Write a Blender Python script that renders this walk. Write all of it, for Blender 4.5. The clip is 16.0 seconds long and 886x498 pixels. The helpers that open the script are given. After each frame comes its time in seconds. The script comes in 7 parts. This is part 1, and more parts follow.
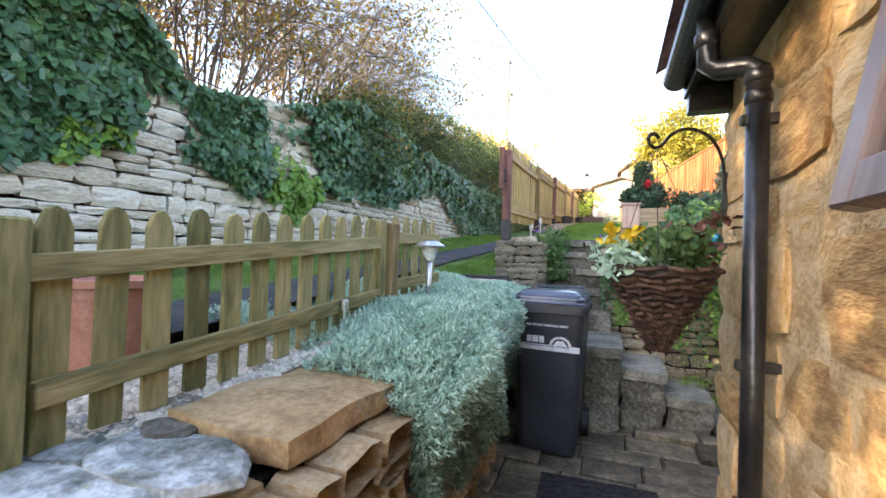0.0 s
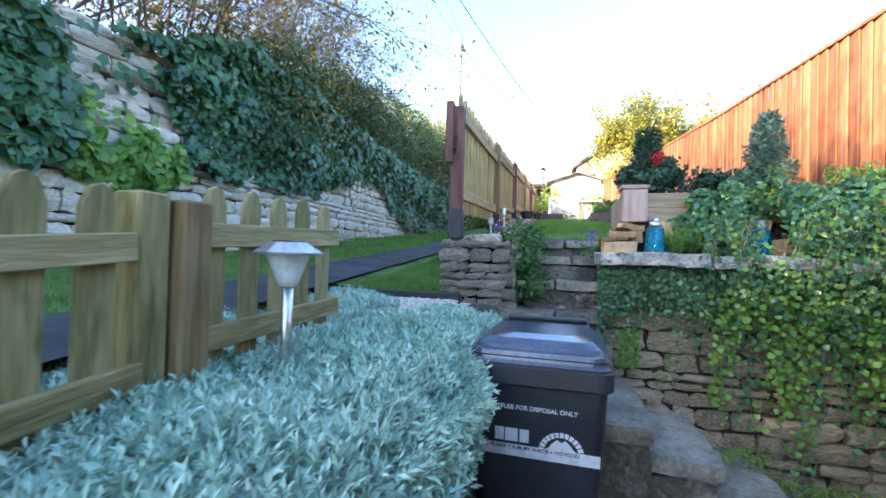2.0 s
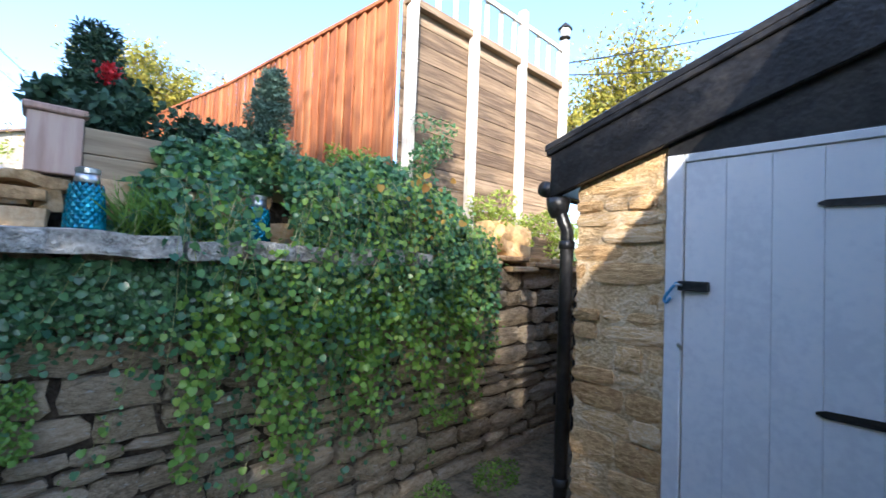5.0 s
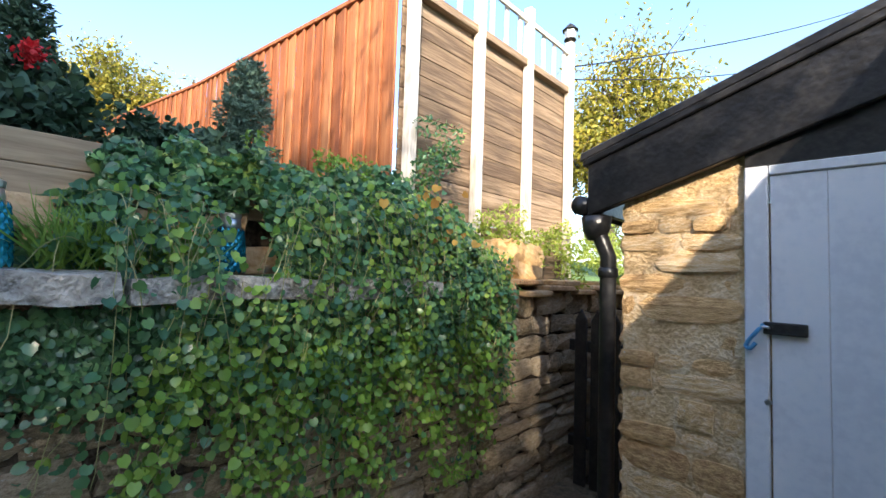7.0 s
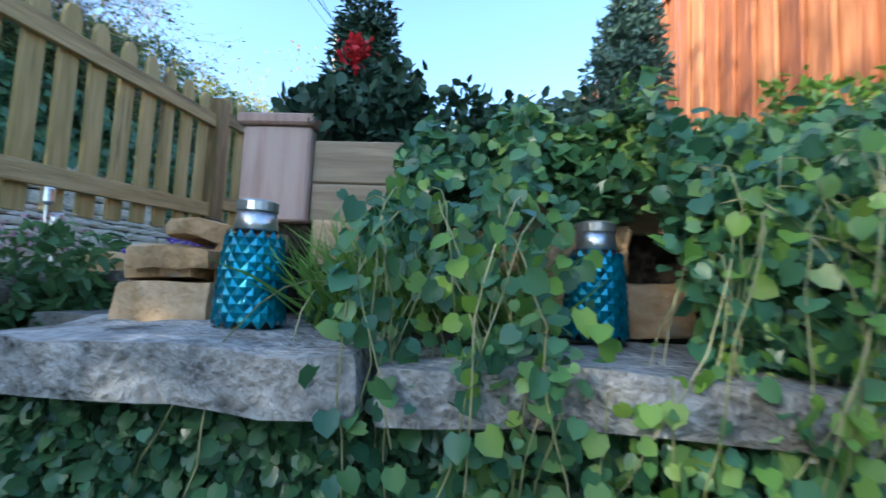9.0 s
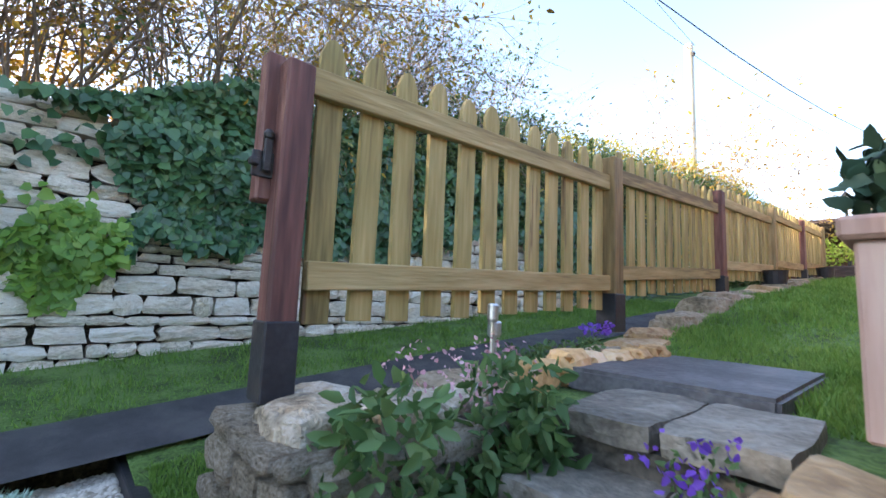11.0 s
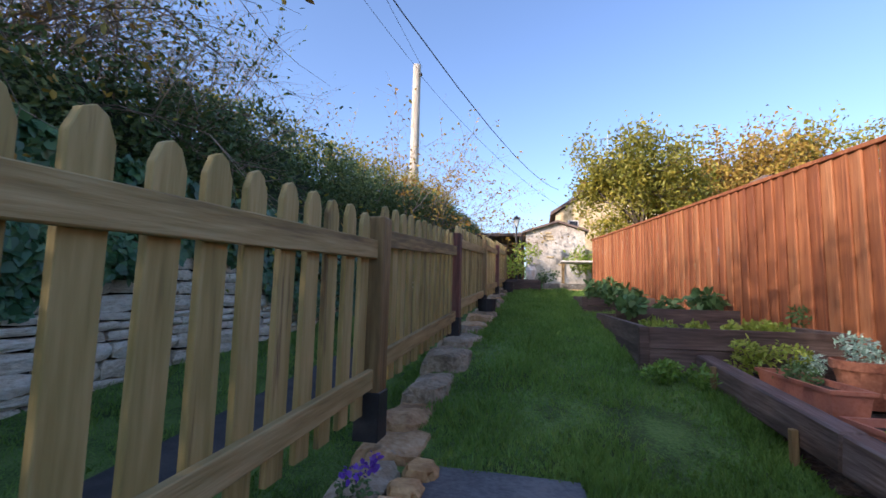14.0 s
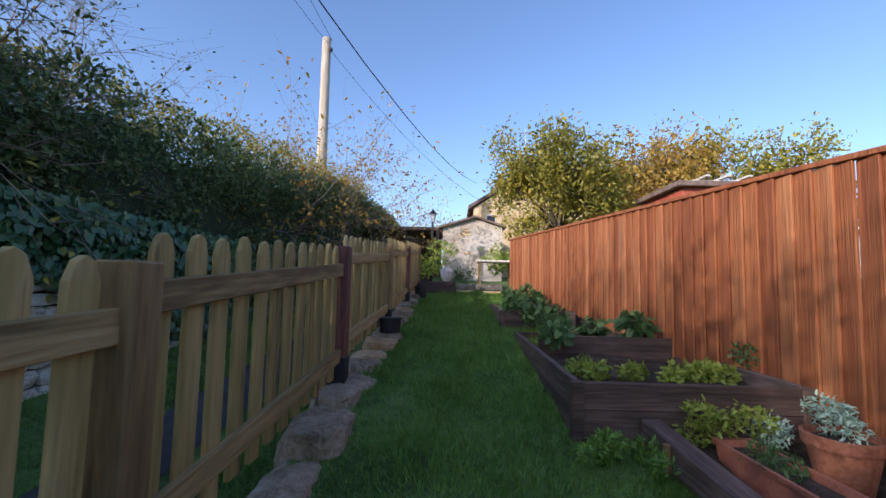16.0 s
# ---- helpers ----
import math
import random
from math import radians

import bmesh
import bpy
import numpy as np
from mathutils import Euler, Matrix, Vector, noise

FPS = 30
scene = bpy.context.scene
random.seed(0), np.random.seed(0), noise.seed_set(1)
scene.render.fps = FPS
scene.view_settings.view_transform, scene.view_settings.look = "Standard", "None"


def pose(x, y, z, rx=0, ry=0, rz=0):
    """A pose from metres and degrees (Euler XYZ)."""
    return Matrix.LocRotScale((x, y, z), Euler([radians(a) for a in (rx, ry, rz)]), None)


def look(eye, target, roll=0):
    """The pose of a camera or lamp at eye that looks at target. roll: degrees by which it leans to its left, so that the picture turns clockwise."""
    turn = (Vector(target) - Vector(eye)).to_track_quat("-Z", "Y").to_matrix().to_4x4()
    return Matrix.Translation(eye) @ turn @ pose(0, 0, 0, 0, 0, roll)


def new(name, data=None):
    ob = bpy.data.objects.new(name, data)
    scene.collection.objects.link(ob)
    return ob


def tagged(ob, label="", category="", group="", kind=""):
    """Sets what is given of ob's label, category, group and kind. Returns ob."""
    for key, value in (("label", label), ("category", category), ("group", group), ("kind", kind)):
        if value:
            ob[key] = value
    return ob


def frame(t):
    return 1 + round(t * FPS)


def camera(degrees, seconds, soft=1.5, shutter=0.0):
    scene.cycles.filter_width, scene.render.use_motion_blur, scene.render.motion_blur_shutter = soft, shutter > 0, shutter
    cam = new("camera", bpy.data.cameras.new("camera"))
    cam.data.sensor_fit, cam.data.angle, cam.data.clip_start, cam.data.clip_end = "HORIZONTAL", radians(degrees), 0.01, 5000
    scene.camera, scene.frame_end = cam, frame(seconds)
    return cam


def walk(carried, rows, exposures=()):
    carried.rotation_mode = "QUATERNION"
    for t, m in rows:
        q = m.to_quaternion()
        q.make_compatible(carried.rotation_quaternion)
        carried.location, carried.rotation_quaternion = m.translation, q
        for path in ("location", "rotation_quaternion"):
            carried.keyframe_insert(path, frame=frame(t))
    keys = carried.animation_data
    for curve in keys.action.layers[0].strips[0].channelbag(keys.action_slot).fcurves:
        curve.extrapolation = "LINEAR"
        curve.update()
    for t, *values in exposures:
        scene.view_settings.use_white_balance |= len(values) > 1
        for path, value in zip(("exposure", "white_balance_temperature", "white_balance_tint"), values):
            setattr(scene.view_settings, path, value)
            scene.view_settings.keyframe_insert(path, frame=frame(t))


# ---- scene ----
cam = camera(90.97, 16.0, shutter=0.2)
PATH = [
    (0, pose(-0.052, -0.373, 1.280, 90.84, -1.86, 21.11)),
    (0.5, pose(-0.153, -0.064, 1.272, 90.88, -1.60, 21.53)),
    (1, pose(-0.247, 0.283, 1.276, 90.78, -1.48, 20.56)),
    (1.5, pose(-0.347, 0.687, 1.316, 90.83, -1.49, 18.42)),
    (2, pose(-0.364, 1.055, 1.343, 90.81, -1.61, 14.92)),
    (2.5, pose(-0.340, 1.409, 1.377, 90.80, -1.49, 9.65)),
    (3, pose(-0.288, 1.735, 1.397, 90.77, -1.80, 1.53)),
    (3.5, pose(-0.086, 1.989, 1.375, 90.98, -2.21, -9.23)),
    (4, pose(0.123, 2.062, 1.344, 92.21, -2.18, -19.99)),
    (4.5, pose(0.115, 2.082, 1.333, 92.30, -2.23, -32.53)),
    (5, pose(0.074, 2.078, 1.332, 91.96, -2.21, -43.36)),
    (5.2, pose(0.062, 2.075, 1.333, 91.92, -2.11, -46.78)),
    (7.3, pose(0.269, 2.539, 1.419, 93.70, -1.96, -45.87)),
    (7.5, pose(0.314, 2.606, 1.421, 93.70, -1.93, -41.45)),
    (8, pose(0.403, 2.846, 1.450, 94.26, -2.25, -28.79)),
    (8.5, pose(0.480, 3.049, 1.457, 94.35, -2.36, -13.57)),
    (9, pose(0.565, 3.223, 1.479, 94.43, -2.53, 3.89)),
    (9.5, pose(0.565, 3.341, 1.514, 94.50, -2.26, 25.65)),
    (10, pose(0.387, 3.480, 1.588, 96.15, -2.03, 42.15)),
    (10.2, pose(0.320, 3.488, 1.595, 96.62, -2.40, 47.79)),
    (12.3, pose(-0.219, 3.684, 2.050, 96.23, -2.25, 45.41)),
    (12.5, pose(-0.249, 3.773, 2.070, 96.28, -1.97, 41.32)),
    (13, pose(-0.295, 3.822, 2.127, 96.45, -1.47, 30.51)),
    (13.5, pose(-0.338, 3.895, 2.204, 96.13, -1.45, 20.19)),
    (14, pose(-0.353, 3.939, 2.220, 95.77, -1.44, 12.25)),
    (14.5, pose(-0.384, 4.040, 2.215, 95.54, -1.56, 7.09)),
    (15, pose(-0.357, 4.252, 2.247, 95.25, -1.42, 4.42)),
    (15.5, pose(-0.275, 4.550, 2.386, 94.86, -1.15, 2.96)),
    (16, pose(-0.300, 4.768, 2.510, 94.45, -1.30, 1.72)),
]
EXPOSURES = [(0.0, 3.05, 7700, 16), (1.5, 2.85, 6200, 12), (2.5, 2.7, 5600, 11), (3.5, 2.45, 4850, 10), (5.2, 2.15, 5800, 11), (7.5, 1.95, 6300, 10), (8.2, 1.9, 5500, 5), (9.0, 2.1, 5600, 5), (9.5, 2.4, 6500, 12), (10.2, 2.65, 7000, 16), (12.5, 2.4, 6150, 15), (13.5, 1.35, 5850, 16), (14.0, 1.05, 5950, 20), (16.0, 0.68, 5750, 18)]
walk(cam, PATH, EXPOSURES)

# ---- world and sun ----
SUN_TO = Vector((-0.66, -0.62, 0.40)).normalized()
elev = math.asin(SUN_TO.z)
azim = math.atan2(SUN_TO.x, SUN_TO.y)
world = bpy.data.worlds.new("sky")
scene.world = world
world.use_nodes = True
wn = world.node_tree
sky = wn.nodes.new("ShaderNodeTexSky")
sky.sky_type = 'NISHITA'
sky.sun_disc = False
sky.sun_elevation, sky.sun_rotation = elev, azim
sky.air_density, sky.dust_density, sky.ozone_density = 1.0, 1.4, 2.4
wn.nodes["Background"].inputs[1].default_value = 0.15
wn.links.new(sky.outputs[0], wn.nodes["Background"].inputs[0])
sun = bpy.data.lights.new("sun", 'SUN')
sun.energy, sun.angle, sun.color = 3.5, radians(0.55), (1.0, 0.86, 0.68)
sun_ob = new("sun", sun)
sun_ob.matrix_world = look((0, 0, 30), Vector((0, 0, 30)) - SUN_TO)


# ---- materials ----
def material(name, colors, scale=6.0, rough=0.8, bump=0.3, fine=60.0, metal=0.0, per="object", stretch=(1, 1, 1), translucent=0.0,
             spots=None, spec=0.5, vary=0.25, stain=0.5):
    """Procedural surface: colours blended by noise at two scales, a shift per object or per island, relief."""
    m = bpy.data.materials.new(name)
    m.use_nodes = True
    nt = m.node_tree
    n, l = nt.nodes, nt.links
    bsdf = n["Principled BSDF"]
    bsdf.inputs["Roughness"].default_value = rough
    bsdf.inputs["Metallic"].default_value = metal
    bsdf.inputs["Specular IOR Level"].default_value = spec
    tc = n.new("ShaderNodeTexCoord")
    mp = n.new("ShaderNodeMapping")
    mp.inputs["Scale"].default_value = stretch
    info = n.new("ShaderNodeObjectInfo") if per == "object" else n.new("ShaderNodeNewGeometry")
    rnd = info.outputs["Random"] if per == "object" else info.outputs["Random Per Island"]
    mul = n.new("ShaderNodeMath")
    mul.operation = 'MULTIPLY'
    mul.inputs[1].default_value = 37.0
    l.new(rnd, mul.inputs[0])
    l.new(tc.outputs["Object"], mp.inputs["Vector"])
    if per == "object":
        l.new(mul.outputs[0], mp.inputs["Location"])
    big = n.new("ShaderNodeTexNoise")
    big.inputs["Scale"].default_value = scale
    big.inputs["Detail"].default_value = 4
    big.inputs["Roughness"].default_value = 0.65
    l.new(mp.outputs[0], big.inputs["Vector"])
    small = n.new("ShaderNodeTexNoise")
    small.inputs["Scale"].default_value = fine
    small.inputs["Detail"].default_value = 3
    l.new(mp.outputs[0], small.inputs["Vector"])
    add = n.new("ShaderNodeMath")
    add.operation = 'MULTIPLY_ADD'
    add.inputs[1].default_value = stain
    l.new(small.outputs["Fac"], add.inputs[0])
    l.new(big.outputs["Fac"], add.inputs[2])
    crisp = n.new("ShaderNodeMath")
    crisp.operation = 'MULTIPLY_ADD'
    gain = 2.1 if per == "object" else 1.2
    crisp.inputs[1].default_value = gain
    crisp.inputs[2].default_value = (1 - gain) * (0.5 + 0.5 * stain)
    l.new(add.outputs[0], crisp.inputs[0])
    shift = n.new("ShaderNodeMath")
    shift.operation = 'MULTIPLY_ADD'
    shift.inputs[1].default_value = vary * 2
    l.new(rnd, shift.inputs[0])
    l.new(crisp.outputs[0], shift.inputs[2])
    ramp = n.new("ShaderNodeValToRGB")
    lo, hi = 0.3 + stain * 0.4, 0.7 + stain * 0.6 + vary * 2
    while len(ramp.color_ramp.elements) < len(colors):
        ramp.color_ramp.elements.new(0.5)
    for i, c in enumerate(colors):
        e = ramp.color_ramp.elements[i]
        e.position = min(1.0, (lo + (hi - lo) * i / max(1, len(colors) - 1)) / hi)
        e.color = (*c, 1)
    norm = n.new("ShaderNodeMath")
    norm.operation = 'DIVIDE'
    norm.inputs[1].default_value = hi
    l.new(shift.outputs[0], norm.inputs[0])
    l.new(norm.outputs[0], ramp.inputs[0])
    col = ramp.outputs[0]
    if spots:
        sc, thr, c = spots
        sp = n.new("ShaderNodeTexNoise")
        sp.inputs["Scale"].default_value = sc
        sp.inputs["Detail"].default_value = 5
        sp.inputs["Roughness"].default_value = 0.7
        l.new(mp.outputs[0], sp.inputs["Vector"])
        r2 = n.new("ShaderNodeValToRGB")
        r2.color_ramp.elements[0].position, r2.color_ramp.elements[1].position = thr, min(1, thr + 0.08)
        l.new(sp.outputs["Fac"], r2.inputs[0])
        mx = n.new("ShaderNodeMix")
        mx.data_type = 'RGBA'
        mx.inputs[7].default_value = (*c, 1)
        l.new(r2.outputs[0], mx.inputs[0])
        l.new(col, mx.inputs[6])
        col = mx.outputs[2]
    l.new(col, bsdf.inputs["Base Color"])
    if bump:
        b = n.new("ShaderNodeBump")
        b.inputs["Strength"].default_value = bump
        b.inputs["Distance"].default_value = 0.02
        l.new(crisp.outputs[0], b.inputs["Height"])
        l.new(b.outputs[0], bsdf.inputs["Normal"])
    if translucent:
        tr = n.new("ShaderNodeBsdfTranslucent")
        l.new(col, tr.inputs[0])
        mix = n.new("ShaderNodeMixShader")
        mix.inputs[0].default_value = translucent
        l.new(bsdf.outputs[0], mix.inputs[1])
        l.new(tr.outputs[0], mix.inputs[2])
        l.new(mix.outputs[0], n["Material Output"].inputs[0])
    return m


LIME = material("pale limestone", [(0.46, 0.38, 0.27), (0.74, 0.65, 0.51), (0.85, 0.79, 0.68)], 7, 0.9, 0.5, 45, spots=(5, 0.62, (0.12, 0.11, 0.08)))
GARDEN_STONE = material("garden stone", [(0.13, 0.10, 0.06), (0.30, 0.235, 0.15), (0.45, 0.37, 0.27)], 8, 0.9, 0.6, 50, spots=(7, 0.60, (0.42, 0.42, 0.38)))
HAM = material("honey stone", [(0.38, 0.21, 0.085), (0.68, 0.44, 0.20), (0.83, 0.66, 0.43)], 6, 0.9, 0.45, 40, vary=0.32, stain=0.32, spots=(4, 0.66, (0.55, 0.50, 0.42)))
HAM_DARK = material("orange walling stone", [(0.24, 0.14, 0.065), (0.44, 0.285, 0.14), (0.56, 0.41, 0.25)], 7, 0.9, 0.5, 40, spots=(6, 0.62, (0.30, 0.29, 0.25)))
MORTAR = material("lime mortar", [(0.46, 0.30, 0.14), (0.64, 0.45, 0.24), (0.74, 0.58, 0.37)], 9, 0.95, 0.5, 80, vary=0.05)
EARTH = material("dark earth", [(0.02, 0.015, 0.01), (0.05, 0.037, 0.025), (0.09, 0.07, 0.05)], 8, 1.0, 0.8, 50, vary=0.02)
CAP_GREY = material("lichened grey stone", [(0.10, 0.105, 0.085), (0.28, 0.29, 0.27), (0.60, 0.62, 0.61)], 7, 0.9, 0.9, 45, vary=0.1, stain=0.25, spots=(9, 0.62, (0.30, 0.33, 0.17)))
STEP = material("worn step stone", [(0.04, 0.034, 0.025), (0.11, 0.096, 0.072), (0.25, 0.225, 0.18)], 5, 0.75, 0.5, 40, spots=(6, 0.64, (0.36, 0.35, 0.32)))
SLAB = material("wet paving slab", [(0.035, 0.028, 0.019), (0.115, 0.088, 0.054), (0.27, 0.21, 0.135)], 9, 0.5, 0.35, 40)
SLATE = material("dark slab", [(0.055, 0.055, 0.06), (0.09, 0.09, 0.095), (0.14, 0.14, 0.14)], 4, 0.55, 0.2, 50, vary=0.05)
ASPHALT = material("path asphalt", [(0.04, 0.04, 0.042), (0.06, 0.06, 0.062), (0.09, 0.088, 0.085)], 3, 0.85, 0.4, 220, vary=0.02)
TURF = material("turf", [(0.04, 0.07, 0.014), (0.085, 0.16, 0.028), (0.13, 0.21, 0.05)], 3, 0.95, 0.6, 70, vary=0.02)
GRASS = material("grass blade", [(0.075, 0.15, 0.026), (0.15, 0.29, 0.045), (0.26, 0.39, 0.09)], 1.2, 0.6, 0, 6, per="island", translucent=0.35)
IVY = material("ivy leaf", [(0.028, 0.078, 0.036), (0.056, 0.145, 0.062), (0.12, 0.235, 0.08)], 1.4, 0.34, 0, 8, per="island", translucent=0.15, vary=0.4)
IVY_LIGHT = material("fresh and sunlit ivy leaf", [(0.08, 0.19, 0.03), (0.18, 0.34, 0.05), (0.34, 0.47, 0.09)], 1.4, 0.45, 0, 8, per="island", translucent=0.3, vary=0.4)
CREEPER = material("creeper leaf", [(0.030, 0.095, 0.055), (0.060, 0.165, 0.080), (0.11, 0.25, 0.09), (0.36, 0.48, 0.11)], 1.8, 0.30, 0, 8, per="island", translucent=0.28, vary=0.45)
SILVER = material("silver leaf", [(0.20, 0.38, 0.27), (0.48, 0.67, 0.53), (0.76, 0.87, 0.75)], 2.2, 0.75, 0, 8, per="island", translucent=0.15, vary=0.4)
SILVER_DARK = material("dark silver foliage", [(0.09, 0.13, 0.07), (0.20, 0.28, 0.18), (0.34, 0.42, 0.32)], 2, 0.8, 0, 8, per="island", vary=0.4)
AUTUMN = material("autumn leaf", [(0.16, 0.07, 0.02), (0.34, 0.19, 0.03), (0.46, 0.31, 0.05), (0.26, 0.26, 0.05)], 0.6, 0.6, 0, 4, per="island", translucent=0.35, vary=0.5)
GOLD = material("yellow green leaf", [(0.11, 0.13, 0.02), (0.28, 0.26, 0.03), (0.48, 0.36, 0.04)], 0.5, 0.6, 0, 4, per="island", translucent=0.35, vary=0.5)
HEDGE = material("hedge leaf", [(0.04, 0.075, 0.026), (0.085, 0.145, 0.045), (0.21, 0.26, 0.08)], 0.7, 0.55, 0, 4, per="island", translucent=0.2, vary=0.45)
CONIFER = material("conifer foliage", [(0.012, 0.04, 0.022), (0.03, 0.075, 0.04), (0.06, 0.12, 0.06)], 2, 0.7, 0, 8, per="island", vary=0.4)
BLUEFIR = material("blue conifer foliage", [(0.05, 0.10, 0.07), (0.10, 0.18, 0.13), (0.18, 0.27, 0.20)], 2, 0.7, 0, 8, per="island", vary=0.4)
LETTUCE = material("lettuce leaf", [(0.14, 0.22, 0.03), (0.32, 0.42, 0.06), (0.50, 0.55, 0.12)], 3, 0.55, 0, 8, per="island", translucent=0.35, vary=0.4)
MARROW = material("broad vegetable leaf", [(0.04, 0.10, 0.03), (0.10, 0.20, 0.06), (0.20, 0.30, 0.12)], 3, 0.6, 0, 8, per="island", translucent=0.3, vary=0.4)
TWIG = material("bare twig", [(0.13, 0.095, 0.07), (0.26, 0.20, 0.15), (0.40, 0.33, 0.27)], 5, 0.9, 0, 30, per="island", vary=0.3)
BARK = material("bark", [(0.05, 0.04, 0.03), (0.11, 0.085, 0.06), (0.18, 0.15, 0.12)], 10, 0.95, 0.7, 60, stretch=(1, 1, 0.2))
PICKET = material("treated picket wood", [(0.14, 0.105, 0.035), (0.33, 0.25, 0.085), (0.49, 0.37, 0.16)], 7, 0.75, 0.25, 60, stretch=(1, 1, 0.08), vary=0.28, spots=(9, 0.60, (0.13, 0.075, 0.035)))
PICKET_RAIL = material("treated rail wood", [(0.15, 0.10, 0.038), (0.34, 0.245, 0.095), (0.48, 0.36, 0.17)], 7, 0.75, 0.25, 60, stretch=(1, 0.08, 1), vary=0.2, spots=(12, 0.66, (0.12, 0.065, 0.028)))
MOSSY = material("mossy picket wood", [(0.10, 0.095, 0.03), (0.26, 0.22, 0.085), (0.44, 0.34, 0.17)], 6, 0.85, 0.3, 60, stretch=(1, 1, 0.15), vary=0.2, spots=(7, 0.62, (0.08, 0.10, 0.02)))
MOSSY_RAIL = material("mossy rail wood", [(0.13, 0.115, 0.04), (0.28, 0.225, 0.09), (0.42, 0.33, 0.17)], 6, 0.85, 0.3, 60, stretch=(1, 0.12, 1), vary=0.1, spots=(7, 0.64, (0.07, 0.085, 0.02)))
POST_RED = material("red brown post", [(0.07, 0.027, 0.022), (0.15, 0.058, 0.044), (0.24, 0.115, 0.085)], 5, 0.7, 0.3, 50, stretch=(1, 1, 0.1), vary=0.15)
POST_TAN = material("tan post", [(0.12, 0.075, 0.025), (0.24, 0.155, 0.06), (0.33, 0.23, 0.11)], 5, 0.7, 0.3, 50, stretch=(1, 1, 0.1), vary=0.15)
FENCE_RED = material("red stained board", [(0.21, 0.060, 0.020), (0.34, 0.115, 0.038), (0.48, 0.21, 0.085)], 16, 0.75, 0.4, 90, stretch=(1, 1, 0.05), vary=0.35, spots=(16, 0.74, (0.52, 0.34, 0.2)))
FENCE_OLD = material("weathered horizontal board", [(0.10, 0.065, 0.04), (0.22, 0.15, 0.09), (0.37, 0.27, 0.18)], 6, 0.85, 0.5, 60, stretch=(0.08, 1, 1), vary=0.2)
WHITE_WOOD = material("white painted wood", [(0.38, 0.34, 0.28), (0.60, 0.55, 0.48), (0.70, 0.67, 0.62)], 8, 0.6, 0.15, 50, stretch=(1, 1, 0.2), vary=0.1)
DOOR_WHITE = material("white painted door", [(0.72, 0.74, 0.78), (0.79, 0.81, 0.84), (0.82, 0.83, 0.85)], 2, 0.38, 0.04, 40, vary=0.02)
BLACK_PAINT = material("black gloss paint", [(0.010, 0.010, 0.011), (0.016, 0.016, 0.018), (0.028, 0.027, 0.027)], 5, 0.28, 0.1, 40, vary=0.05)
BLACK_IRON = material("black iron", [(0.010, 0.010, 0.010), (0.020, 0.018, 0.016), (0.035, 0.03, 0.025)], 9, 0.5, 0.2, 60, vary=0.05)
BOOT = material("black post boot", [(0.010, 0.010, 0.013), (0.017, 0.017, 0.02), (0.03, 0.03, 0.034)], 6, 0.55, 0.1, 50)
BIN = material("dark grey bin plastic", [(0.018, 0.020, 0.028), (0.024, 0.027, 0.036), (0.034, 0.037, 0.047)], 4, 0.42, 0.12, 160, vary=0.02)
# the lid's blue base colour carries part of the reflected sky
BIN_LID = material("worn lid plastic with sky tint", [(0.045, 0.056, 0.088), (0.060, 0.073, 0.11), (0.085, 0.10, 0.14)], 3, 0.17, 0.03, 90, vary=0.02, spots=(30, 0.80, (0.25, 0.26, 0.28)))
PRINT = material("white print", [(0.60, 0.62, 0.66), (0.72, 0.74, 0.76), (0.76, 0.77, 0.78)], 20, 0.6, 0, 60, vary=0.02)
TERRACOTTA = material("terracotta", [(0.24, 0.085, 0.045), (0.38, 0.15, 0.08), (0.48, 0.23, 0.14)], 5, 0.8, 0.15, 60, vary=0.15)
PLASTIC_TERRA = material("terracotta plastic", [(0.33, 0.12, 0.075), (0.42, 0.17, 0.11), (0.46, 0.20, 0.14)], 3, 0.5, 0.05, 60, vary=0.05)
BED_WOOD = material("brown sleeper wood", [(0.045, 0.028, 0.020), (0.10, 0.065, 0.05), (0.17, 0.12, 0.095)], 6, 0.7, 0.35, 60, stretch=(0.1, 1, 1), vary=0.12)
BED_WOOD_Y = material("brown sleeper side", [(0.055, 0.038, 0.032), (0.12, 0.085, 0.07), (0.20, 0.155, 0.14)], 6, 0.7, 0.35, 60, stretch=(1, 0.1, 1), vary=0.12)
PLANTER_PINK = material("pinkish planter wood", [(0.27, 0.16, 0.12), (0.42, 0.27, 0.21), (0.52, 0.37, 0.30)], 5, 0.7, 0.2, 50, stretch=(1, 1, 0.12), vary=0.1)
PLANTER_TAN = material("tan planter board", [(0.25, 0.18, 0.11), (0.36, 0.27, 0.17), (0.46, 0.36, 0.25)], 5, 0.7, 0.2, 50, stretch=(0.1, 1, 1), vary=0.1)
TEAL = material("teal metallic glass", [(0.005, 0.10, 0.16), (0.012, 0.19, 0.27), (0.03, 0.30, 0.38)], 9, 0.22, 0.05, 60, metal=0.55, vary=0.05)
STEEL = material("brushed steel", [(0.5, 0.5, 0.5), (0.62, 0.62, 0.62), (0.7, 0.7, 0.7)], 20, 0.3, 0.05, 90, metal=0.9, vary=0.02)
FROST = material("frosted plastic", [(0.55, 0.58, 0.56), (0.66, 0.69, 0.68), (0.74, 0.76, 0.75)], 20, 0.35, 0, 60, vary=0.02)
WICKER = material("dark wicker", [(0.025, 0.012, 0.009), (0.065, 0.030, 0.020), (0.14, 0.075, 0.05)], 12, 0.7, 0.3, 60, vary=0.3)
GRAVEL = material("cream gravel", [(0.22, 0.18, 0.12), (0.60, 0.53, 0.42), (0.82, 0.76, 0.64)], 20, 0.85, 0.1, 90, per="island", vary=0.45)
